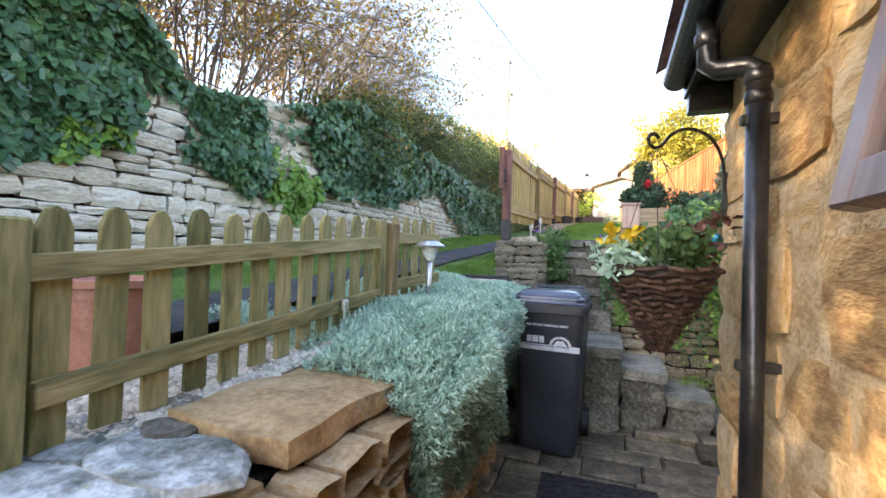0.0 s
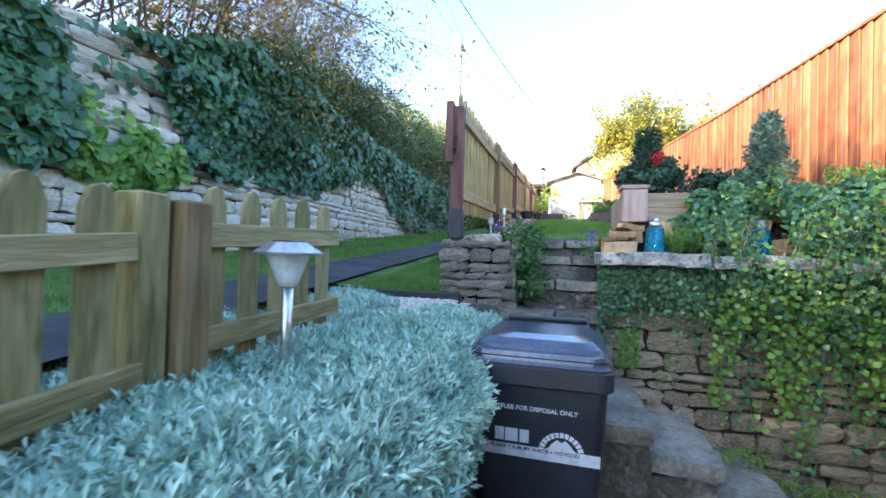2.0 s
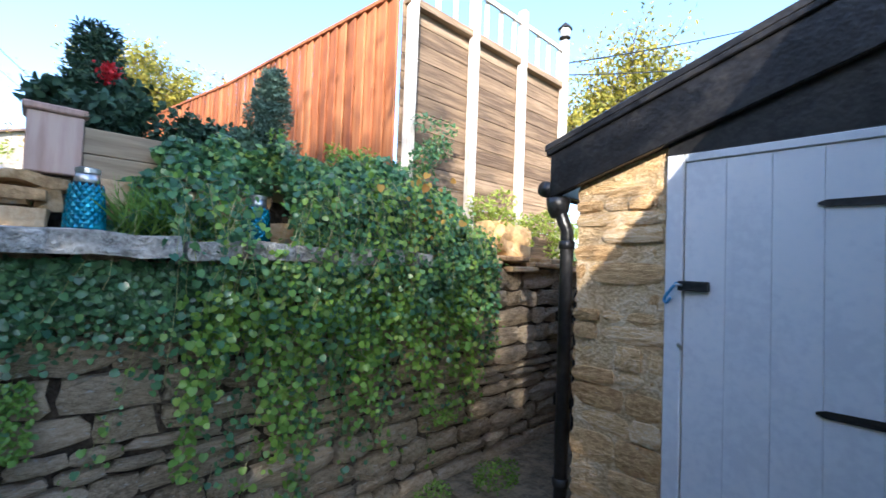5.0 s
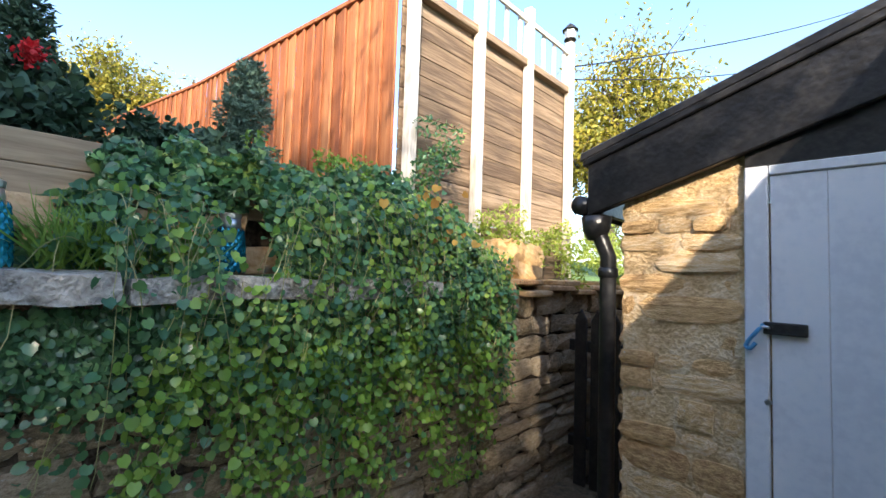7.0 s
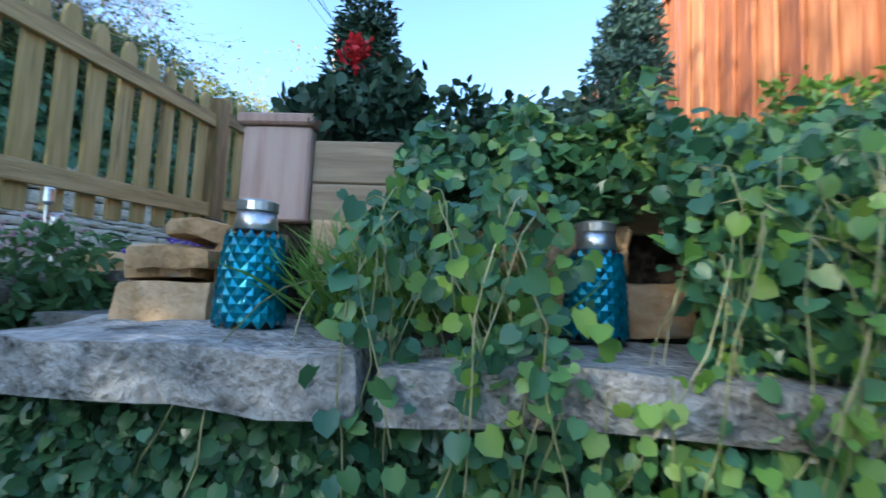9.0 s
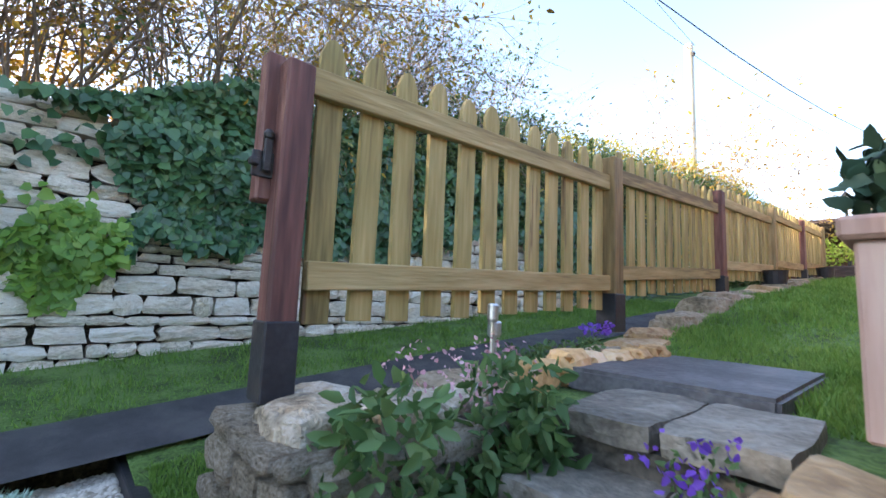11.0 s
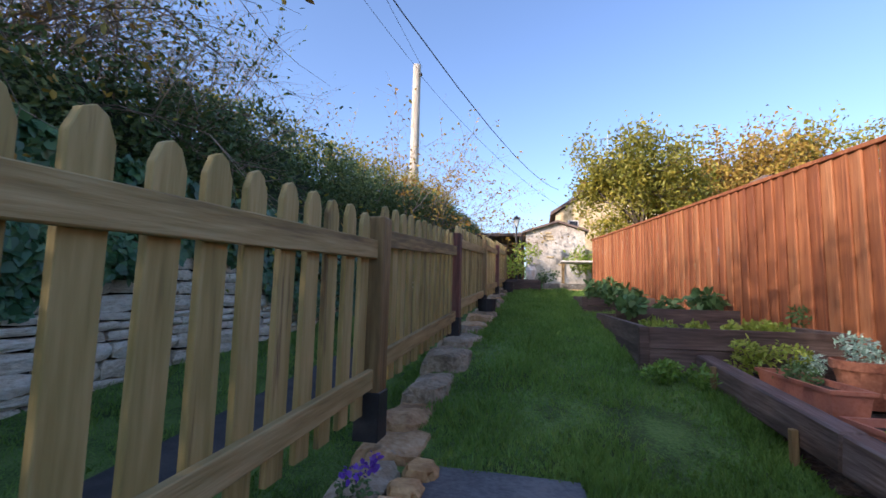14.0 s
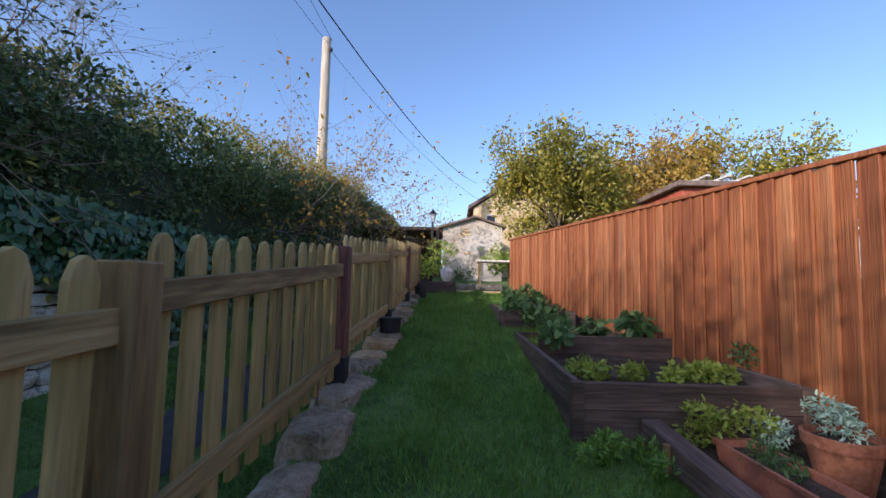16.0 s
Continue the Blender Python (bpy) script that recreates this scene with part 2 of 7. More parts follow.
MAT = material("rubber door mat", [(0.015, 0.013, 0.013), (0.03, 0.026, 0.026), (0.06, 0.05, 0.05)], 30, 0.95, 0.8, 300, vary=0.02)
POLE = material("weathered pole", [(0.30, 0.25, 0.18), (0.44, 0.38, 0.30), (0.55, 0.50, 0.42)], 4, 0.85, 0.3, 40, stretch=(1, 1, 0.05), vary=0.02)
RENDER_CREAM = material("pale gable wall", [(0.42, 0.36, 0.29), (0.56, 0.49, 0.41), (0.66, 0.60, 0.52)], 2, 0.9, 0.3, 20, vary=0.02)
HOUSE_STONE = material("yellow house stone", [(0.40, 0.29, 0.15), (0.55, 0.42, 0.24), (0.64, 0.52, 0.33)], 3, 0.9, 0.3, 20, vary=0.02)
ROOF_TILE = material("brown roof tile", [(0.08, 0.05, 0.04), (0.15, 0.10, 0.08), (0.22, 0.16, 0.13)], 5, 0.8, 0.4, 30)
RED_WOOD = material("red shed board", [(0.28, 0.05, 0.03), (0.40, 0.09, 0.05), (0.48, 0.15, 0.09)], 4, 0.7, 0.2, 40)
FLOWER_RED = material("red petal", [(0.45, 0.01, 0.015), (0.62, 0.02, 0.03), (0.70, 0.06, 0.06)], 6, 0.5, 0, 40, per="island", translucent=0.2)
FLOWER_YELLOW = material("yellow petal", [(0.65, 0.38, 0.01), (0.80, 0.52, 0.02), (0.85, 0.62, 0.06)], 6, 0.5, 0, 40, per="island", translucent=0.2)
FLOWER_PURPLE = material("purple petal", [(0.10, 0.03, 0.32), (0.18, 0.07, 0.50), (0.28, 0.14, 0.60)], 6, 0.5, 0, 40, per="island", translucent=0.2)
FLOWER_PINK = material("pink petal", [(0.5, 0.2, 0.25), (0.7, 0.4, 0.45), (0.75, 0.55, 0.55)], 6, 0.5, 0, 40, per="island", translucent=0.2)
STEM = material("creeper stem", [(0.13, 0.15, 0.05), (0.28, 0.29, 0.12), (0.44, 0.40, 0.22)], 5, 0.7, 0, 30, vary=0.3)
WIRE = material("black wire", [(0.01, 0.01, 0.01), (0.02, 0.02, 0.02)], 5, 0.6, 0, 10)
PVC = material("brown window frame", [(0.16, 0.10, 0.09), (0.22, 0.145, 0.13), (0.26, 0.18, 0.165)], 4, 0.4, 0.05, 50, stretch=(1, 1, 0.2), vary=0.05)
GLASS = bpy.data.materials.new("window glass")
GLASS.use_nodes = True
gb = GLASS.node_tree.nodes["Principled BSDF"]
gb.inputs["Base Color"].default_value = (0.75, 0.82, 0.85, 1)
gb.inputs["Roughness"].default_value = 0.03
gb.inputs["Transmission Weight"].default_value = 1.0


# ---- builders ----
rng = np.random.default_rng(7)
MESHES = {}


def mesh_of(bm, name, mats, smooth=False):
    me = bpy.data.meshes.new(name)
    bm.to_mesh(me)
    bm.free()
    for mt in mats if isinstance(mats, (list, tuple)) else [mats]:
        me.materials.append(mt)
    if smooth:
        me.shade_smooth()
    return me


def part(name, bm, mat, parent=None, label="", smooth=False):
    me = bm if isinstance(bm, bpy.types.Mesh) else mesh_of(bm, name, mat, smooth)
    ob = new(name, me)
    if parent is not None:
        ob.parent = parent
    return tagged(ob, label)


def thing(name, label, category, group="", kind="", at=(0, 0, 0), rz=0):
    ob = new(name)
    ob.matrix_basis = pose(*at, 0, 0, rz)
    ob.empty_display_size = 0.1
    return tagged(ob, label, category, group, kind)


def solid(name, bm, mat, label, category, group="", kind="", smooth=False, at=(0, 0, 0), rz=0):
    ob = part(name, bm, mat, None, "", smooth)
    ob.matrix_basis = pose(*at, 0, 0, rz)
    return tagged(ob, label, category, group, kind)


def box(x0, x1, y0, y1, z0, z1, bevel=0.004, bm=None, jitter=0.0, seg=1):
    b = bmesh.new()
    m = Matrix.Translation(((x0 + x1) / 2, (y0 + y1) / 2, (z0 + z1) / 2)) @ Matrix.Diagonal((x1 - x0, y1 - y0, z1 - z0, 1))
    bmesh.ops.create_cube(b, size=1.0, matrix=m)
    if bevel:
        bmesh.ops.bevel(b, geom=b.edges[:], offset=min(bevel, 0.45 * min(x1 - x0, y1 - y0, z1 - z0)), segments=seg, affect='EDGES')
    if jitter:
        for v in b.verts:
            v.co += noise.noise_vector(v.co * 7.3) * jitter
    if bm is None:
        return b
    return merge(bm, b)


def merge(bm, b, m=None):
    if m is not None:
        bmesh.ops.transform(b, matrix=m, verts=b.verts[:])
    tmp = bpy.data.meshes.new("tmp")
    b.to_mesh(tmp)
    b.free()
    bm.from_mesh(tmp)
    bpy.data.meshes.remove(tmp)
    return bm


def lathe(profile, seg=24, cap=True, at=(0, 0, 0)):
    """A turned body; profile: (radius, z) from below."""
    bm = bmesh.new()
    rings = []
    for r, z in profile:
        rings.append([bm.verts.new((at[0] + r * math.cos(2 * math.pi * i / seg), at[1] + r * math.sin(2 * math.pi * i / seg), at[2] + z)) for i in range(seg)])
    for a, b in zip(rings, rings[1:]):
        for i in range(seg):
            bm.faces.new((a[i], a[(i + 1) % seg], b[(i + 1) % seg], b[i]))
    if cap:
        bm.faces.new(rings[0][::-1])
        bm.faces.new(rings[-1])
    return bm


def tube(points, radii, sides=6, bm=None, cap=True):
    """A bent tapered tube along points."""
    bm = bm or bmesh.new()
    pts = [Vector(p) for p in points]
    if not hasattr(radii, "__len__"):
        radii = [radii] * len(pts)
    rings = []
    for i, p in enumerate(pts):
        d = (pts[min(i + 1, len(pts) - 1)] - pts[max(i - 1, 0)]).normalized()
        a = d.orthogonal().normalized() if i == 0 else (ref - d * ref.dot(d)).normalized()
        ref = a
        b = d.cross(a)
        rings.append([bm.verts.new(p + (a * math.cos(2 * math.pi * k / sides) + b * math.sin(2 * math.pi * k / sides)) * radii[i]) for k in range(sides)])
    for r, s in zip(rings, rings[1:]):
        for k in range(sides):
            bm.faces.new((r[k], r[(k + 1) % sides], s[(k + 1) % sides], s[k]))
    if cap:
        bm.faces.new(rings[0][::-1])
        bm.faces.new(rings[-1])
    return bm


def prism(outline, y0, y1, bevel=0.0):
    """Outline in x, z pushed along y."""
    bm = bmesh.new()
    a = [bm.verts.new((x, y0, z)) for x, z in outline]
    b = [bm.verts.new((x, y1, z)) for x, z in outline]
    n = len(outline)
    bm.faces.new(a)
    bm.faces.new(b[::-1])
    for i in range(n):
        bm.faces.new((a[i], b[i], b[(i + 1) % n], a[(i + 1) % n]))
    bmesh.ops.recalc_face_normals(bm, faces=bm.faces[:])
    if bevel:
        bmesh.ops.bevel(bm, geom=bm.edges[:], offset=bevel, segments=1, affect='EDGES')
    return bm


def soup(name, verts, faces, mat, smooth=False):
    me = bpy.data.meshes.new(name)
    v = np.asarray(verts, dtype=np.float32)
    f = np.asarray(faces, dtype=np.int32)
    me.vertices.add(len(v))
    me.vertices.foreach_set("co", v.ravel())
    k = f.shape[1]
    me.loops.add(f.size)
    me.loops.foreach_set("vertex_index", f.ravel())
    me.polygons.add(len(f))
    me.polygons.foreach_set("loop_start", np.arange(0, f.size, k, dtype=np.int32))
    me.update(calc_edges=True)
    me.validate()
    me.materials.append(mat)
    if smooth:
        me.shade_smooth()
    return me


def unit(a):
    return a / np.maximum(np.linalg.norm(a, axis=1, keepdims=True), 1e-9)


# leaf outlines: (along, across, lift), quads
OVAL = (np.array([(0, 0, 0), (0.35, 0.42, 0.10), (0.45, 0, -0.03), (0.35, -0.42, 0.10), (0.85, 0.26, 0.02), (0.85, -0.26, 0.02), (1.05, 0, -0.10)]),
        [(0, 2, 1, 1), (0, 3, 2, 2), (1, 2, 6, 4), (2, 3, 5, 6)])
IVY_SHAPE = (np.array([(0, 0, 0), (0.0, 0.40, 0.05), (0.45, 0.50, 0.04), (0.45, 0, -0.05), (0.0, -0.40, 0.05), (0.45, -0.50, 0.04), (1.05, 0, -0.12)]),
             [(0, 3, 2, 1), (0, 4, 5, 3), (3, 6, 2, 2), (3, 5, 6, 6)])
BLADE = (np.array([(0, 0.5, 0), (0, -0.5, 0), (0.6, -0.32, 0.10), (0.6, 0.32, 0.10), (1.0, 0, 0.32)]),
         [(0, 1, 2, 3), (3, 2, 4, 4)])
ROUND = (np.array([(0.06, 0, 0), (-0.06, 0.27, 0.05), (0.24, 0.52, 0.09), (0.66, 0.43, 0.05), (1.0, 0, -0.10), (0.66, -0.43, 0.05), (0.24, -0.52, 0.09), (-0.06, -0.27, 0.05), (0.45, 0, -0.03)]),
         [(8, 0, 1, 2), (8, 2, 3, 4), (8, 4, 5, 6), (8, 6, 7, 0)])
SLIM = (np.array([(0, 0, 0), (0.5, 0.5, 0.10), (0.5, -0.5, 0.10), (1.0, 0, -0.05)]), [(0, 2, 3, 1)])


def leaves(name, pos, along, normal, length, width, shape, mat):
    """Many small leaves in one mesh."""
    tv, tf = shape
    n, k = len(pos), len(tv)
    u = unit(along)
    w = unit(normal - u * (normal * u).sum(1, keepdims=True))
    s = np.cross(w, u)
    length = np.broadcast_to(length, n)[:, None, None]
    width = np.broadcast_to(width, n)[:, None, None]
    v = (pos[:, None, :] + u[:, None, :] * (tv[None, :, 0:1] * length) + s[:, None, :] * (tv[None, :, 1:2] * width) + w[:, None, :] * (tv[None, :, 2:3] * length))
    tris = []
    for q in tf:
        tris.append((q[0], q[1], q[2]))
        if q[3] != q[2]:
            tris.append((q[0], q[2], q[3]))
    f = (np.array(tris)[None] + (np.arange(n) * k)[:, None, None]).reshape(-1, 3)
    return soup(name, v.reshape(-1, 3), f, mat)


def rand_dirs(n, up=0.0, r=None):
    r = r or rng
    d = r.normal(size=(n, 3))
    d[:, 2] += up
    return unit(d)


def tubes_soup(name, segs, mat):
    """Thin three-sided twigs; segs: rows of p, q, radius at p, radius at q."""
    p = np.array([s[0] for s in segs], dtype=float)
    q = np.array([s[1] for s in segs], dtype=float)
    r0 = np.array([s[2] for s in segs])[:, None]
    r1 = np.array([s[3] for s in segs])[:, None]
    d = unit(q - p)
    a = unit(np.cross(d, np.where(np.abs(d[:, 2:3]) > 0.9, [[1.0, 0, 0]], [[0, 0, 1.0]])))
    b = np.cross(d, a)
    vs = []
    for k in range(3):
        c, s = math.cos(2 * math.pi * k / 3), math.sin(2 * math.pi * k / 3)
        vs.append(p + (a * c + b * s) * r0)
    for k in range(3):
        c, s = math.cos(2 * math.pi * k / 3), math.sin(2 * math.pi * k / 3)
        vs.append(q + (a * c + b * s) * r1)
    v = np.stack(vs, 1).reshape(-1, 3)
    base = np.array([(0, 1, 4, 3), (1, 2, 5, 4), (2, 0, 3, 5)])
    f = (base[None] + (np.arange(len(segs)) * 6)[:, None, None]).reshape(-1, 4)
    return soup(name, v, f, mat)


def grow(start, direction, length, radius, depth, segs, tips, r, spread=0.6, droop=0.0, splits=(2, 4)):
    """Limbs that fork; gathers segments and tips."""
    p = np.array(start, dtype=float)
    d = np.array(direction, dtype=float)
    d /= np.linalg.norm(d)
    steps = 3
    for i in range(steps):
        d = d + r.normal(size=3) * 0.14
        d[2] -= droop * 0.15
        d /= np.linalg.norm(d)
        q = p + d * length / steps
        segs.append((p.copy(), q.copy(), radius * (1 - 0.2 * i), radius * (1 - 0.2 * (i + 1))))
        p = q
        if depth <= 1:
            tips.append((p.copy(), d.copy()))
        if depth > 0 and (i > 0 or depth < 3):
            for _ in range(r.integers(1, 3)):
                e = d + r.normal(size=3) * spread
                grow(p, e, length * r.uniform(0.5, 0.75), radius * 0.5, depth - 1, segs, tips, r, spread, droop, splits)


# stone pieces: a rough face and a body, a few shapes shared by all stones
def stone_shape(seed, mat, rough=0.10):
    key = ("stone", seed, mat.name, rough)
    if key in MESHES:
        return MESHES[key]
    r = np.random.default_rng(seed + 100)
    bm = bmesh.new()
    n = 3
    grid = []
    for j in range(n + 1):
        row = []
        for i in range(n + 1):
            u, v = i / n - 0.5, j / n - 0.5
            edge = i in (0, n) or j in (0, n)
            corner = i in (0, n) and j in (0, n)
            y = -0.5 + (0.16 if corner else 0.09 if edge else 0.0) + r.uniform(-0.06, 0.06)
            su = u * (0.92 if corner else 1.0) + r.uniform(-rough, rough) * (0.45 if edge else 0.6)
            sv = v * (0.88 if corner else 1.0) + r.uniform(-rough, rough) * (0.6 if edge else 0.6)
            row.append(bm.verts.new((su, y, sv)))
        grid.append(row)
    for j in range(n):
        for i in range(n):
            bm.faces.new((grid[j][i], grid[j][i + 1], grid[j + 1][i + 1], grid[j + 1][i]))
    ring = grid[0][:] + [grid[j][n] for j in range(1, n + 1)] + [grid[n][i] for i in range(n - 1, -1, -1)] + [grid[j][0] for j in range(n - 1, 0, -1)]
    back = [bm.verts.new((v.co.x * 0.95, 0.5, v.co.z * 0.95)) for v in ring]
    for i in range(len(ring)):
        j = (i + 1) % len(ring)
        bm.faces.new((ring[j], ring[i], back[i], back[j]))
    me = mesh_of(bm, "stone", mat)
    MESHES[key] = me
    return me


def stones(parent, origin, along, length, heights, z0, z1, mat, course=(0.07, 0.13), width=(0.14, 0.36), depth=0.12, proud=0.012, gap=0.008, seed=1, skip=None, name="stone", rough=0.10):
    """Courses of separate stones on the face of a wall; along: unit direction, the face looks to its right-hand side. heights(s): (bottom, top) of the face at s."""
    r = np.random.default_rng(seed)
    ax = Vector((along[0], along[1], 0)).normalized()
    ang = math.degrees(math.atan2(ax.y, ax.x))
    z, made = z0, 0
    while z < z1 - 0.03:
        h = r.uniform(*course)
        s = -r.uniform(0, width[0])
        while s < length:
            w = r.uniform(*width) * (0.8 + 2.0 * h / (course[0] + course[1]) * 0.3)
            hh = h
            a, b = max(s, 0), min(s + w, length)
            mid = (a + b) / 2
            lo, hi = heights(mid)
            if b - a > 0.04 and lo - 0.05 < z + h / 2 < hi and not (skip and skip(mid, z + h / 2)):
                top = min(z + hh, hi + 0.02)
                ob = new(name, stone_shape(int(r.integers(0, 14)), mat, rough))
                c = Vector(origin) + ax * mid
                tilt = r.uniform(-3, 3)
                ob.matrix_basis = Matrix.Translation((c.x, c.y, (z + top) / 2)) @ pose(0, 0, 0, 0, tilt * 0.6, ang + r.uniform(-3, 3)) @ Matrix.Translation((0, depth / 2 - proud - r.uniform(0, 0.025), 0)) @ Matrix.Diagonal((max(0.03, b - a - gap), depth, max(0.02, top - z - gap), 1))
                ob.parent = parent
                made += 1
            s += w
        z += h
    return made


def rough_box(x0, x1, y0, y1, z0, z1, seed=0, amp=0.02, cuts=4, soft=0.25):
    """A quarried stone: a box with worn corners and an uneven surface."""
    bm = bmesh.new()
    bmesh.ops.create_cube(bm, size=1.0)
    bmesh.ops.subdivide_edges(bm, edges=bm.edges[:], cuts=cuts, use_grid_fill=True)
    size = Vector((x1 - x0, y1 - y0, z1 - z0))
    mid = Vector(((x0 + x1) / 2, (y0 + y1) / 2, (z0 + z1) / 2))
    off = Vector((seed * 3.7, seed * 1.9, seed * 5.3))
    small = min(size)
    for v in bm.verts:
        c = v.co * 2
        k = 1 - soft * max(0.0, (abs(c.x) ** 4 * abs(c.y) ** 4 + abs(c.x) ** 4 * abs(c.z) ** 4 * small / size.x + abs(c.y) ** 4 * abs(c.z) ** 4 * small / size.y) * 0.28)
        p = Vector((v.co.x * size.x, v.co.y * size.y, v.co.z * size.z)) * k
        q = p + off
        p += noise.noise_vector(q * 5.0) * amp + noise.noise_vector(q * 17.0) * amp * 0.45
        v.co = p + mid
    return bm


def smooth_line(pts, n=5):
    """A finer polyline through the points."""
    p = [Vector(q) for q in pts]
    out = []
    for i in range(len(p) - 1):
        a, b, c, d = p[max(i - 1, 0)], p[i], p[i + 1], p[min(i + 2, len(p) - 1)]
        for k in range(n):
            t = k / n
            out.append(0.5 * (2 * b + (c - a) * t + (2 * a - 5 * b + 4 * c - d) * t * t + (3 * b - a - 3 * c + d) * t ** 3))
    return out + [p[-1]]


COPING = material("lichened coping", [(0.16, 0.15, 0.13), (0.36, 0.35, 0.32), (0.56, 0.55, 0.51)], 11, 0.9, 0.7, 70, spots=(13, 0.57, (0.10, 0.095, 0.08)))
# ---- ground heights ----
def lane_z(x, y):
    return 1.06 + (y - 3.7) * 0.083 + max(0.0, -(x + 1.2)) * 0.09


def gravel_z(y):
    return 0.73 + 0.085 * y


def lawn_z(y):
    return float(np.interp(y, [4.6, 5.3, 5.8, 6.2, 7.0, 10.3, 13.2, 20, 60], [1.44, 1.46, 1.497, 1.58, 1.765, 2.08, 2.32, 2.75, 4.0]))


def sheet(xs, ys, zf, lift=0.0, rough=0.0):
    """A ground surface over a grid."""
    bm = bmesh.new()
    g = [[bm.verts.new((x, y, zf(x, y) + lift + (noise.noise(Vector((x * 2.1, y * 2.1, 0.3))) * rough))) for x in xs] for y in ys]
    for j in range(len(ys) - 1):
        for i in range(len(xs) - 1):
            bm.faces.new((g[j][i], g[j][i + 1], g[j + 1][i + 1], g[j + 1][i]))
    return bm


def steps_list(a, b, n):
    return [a + (b - a) * i / n for i in range(n + 1)]


def bank_z(x, y):
    """Earth under everything, out to the horizon."""
    d = math.hypot(x, y)
    up = 0.0 if d < 40 else (d - 40) * 0.02
    return -0.35 + (0.0 if y < 20 else min(3.0, (y - 20) * 0.3)) + up


solid("ground", sheet([-900, -300, -120, -60, -30, -12, -6, 0, 6, 12, 30, 60, 120, 300, 900], [-900, -300, -120, -60, -20, -8, 0, 8, 20, 22, 25, 30, 40, 60, 120, 300, 900], bank_z), TURF, "rough grass land reaching the horizon", "ground", kind="structure")

# yard paving: separate irregular slabs over a dark bed
yard = solid("pavement", box(-1.3, 4.2, -4.0, 3.9, -0.34, -0.02, 0), EARTH, "dark worn stone yard paving", "paving", kind="structure")
r = np.random.default_rng(3)
y = -0.9
while y < 3.15:
    d = r.uniform(0.20, 0.36)
    x = -0.85 + r.uniform(-0.2, 0)
    while x < 2.4:
        w = r.uniform(0.22, 0.52)
        zt = 0.012 * math.sin(x * 5 + y * 3) + (0.05 if y > 2.7 and x > 0.1 else 0.0)
        p = part("paving_slab", box(x, x + w - 0.012, y, min(y + d, 3.4) - 0.012, -0.03, zt, 0.008, jitter=0.008), SLAB, yard)
        x += w
    y += d
# raised paving at the foot of the ivy wall
part("paving_slab", box(0.98, 1.75, 2.95, 3.86, -0.03, 0.10, 0.012, jitter=0.01), SLAB, yard)
part("paving_slab", box(1.76, 2.9, 2.75, 3.86, -0.03, 0.13, 0.012, jitter=0.01), SLAB, yard)

# lane side: verge, path, verge
LX = [-3.45, -3.1, -2.7, -2.3, -1.9, -1.5, -1.12]
solid("grass_verge", sheet(LX, steps_list(3.78, 40, 60), lane_z, 0, 0.02), TURF, "mown grass verge beside the lane path", "grass", kind="structure")
solid("ground", sheet(LX[:5], steps_list(-8, 3.78, 20), lane_z, 0, 0.02), TURF, "grass strip along the lane below the wall", "grass", kind="structure")


def path_x(y):
    return -2.05 - 0.012 * (y - 3.7)


bm = bmesh.new()
rows = []
for y in steps_list(-8, 40, 80):
    c = path_x(y)
    rows.append([bm.verts.new((c + o, y, lane_z(c + o, y) + 0.025 - abs(o) * 0.02)) for o in (-0.27, -0.1, 0.06, 0.21)])
for a, b in zip(rows, rows[1:]):
    for i in range(3):
        bm.faces.new((a[i], a[i + 1], b[i + 1], b[i]))
solid("path", bm, ASPHALT, "narrow grey asphalt footpath with grassy edges", "path", kind="structure")

# gravel bed below the picket fence
solid("gravel_bed", sheet(steps_list(-1.95, -0.9, 8), steps_list(-4, 3.8, 24), lambda x, y: gravel_z(y) - 0.012, 0, 0.012), GRAVEL, "cream pea gravel bed", "gravel", kind="structure")
# black edging of the grass
e = thing("lawn_edging", "black timber edging board between gravel and grass", "edging", kind="structure")
part("board", box(-2.15, -0.97, 3.76, 3.81, 0.94, 1.10, 0.004), BOOT, e)

# garden terrace with lawn
T_Y = [4.6, 5.0, 5.3, 5.8, 6.4, 7.0, 7.8, 8.6, 9.5, 10.3, 11.2, 12.2, 13.2, 14.5, 16, 18, 20, 24, 30, 40, 60]
T_X = [-1.02, -0.8, -0.5, -0.2, 0.1, 0.4, 0.8, 1.2, 1.6, 3, 6, 12]
solid("lawn", sheet(T_X, T_Y, lambda x, y: lawn_z(y), 0, 0.03), TURF, "long mown garden lawn in shade", "lawn", kind="structure")
# the terrace's flank towards the lane
bm = bmesh.new()
a = [bm.verts.new((-1.03, y, lawn_z(y))) for y in T_Y]
b = [bm.verts.new((-1.14, y, lane_z(-1.1, y) - 0.1)) for y in T_Y]
for i in range(len(T_Y) - 1):
    bm.faces.new((a[i], b[i], b[i + 1], a[i + 1]))
solid("bank", bm, TURF, "low grassy bank under the garden fence", "bank", kind="structure")
# earth fill under terrace end and planting strip
solid("terrace_fill", box(-0.02, 6.0, 3.98, 4.62, -0.1, 1.36, 0), EARTH, "earth behind the retaining wall", "earth", kind="structure")
solid("terrace_fill", box(-1.1, -0.02, 4.55, 4.7, 0.0, 1.40, 0), EARTH, "earth under the top step", "earth", kind="structure")

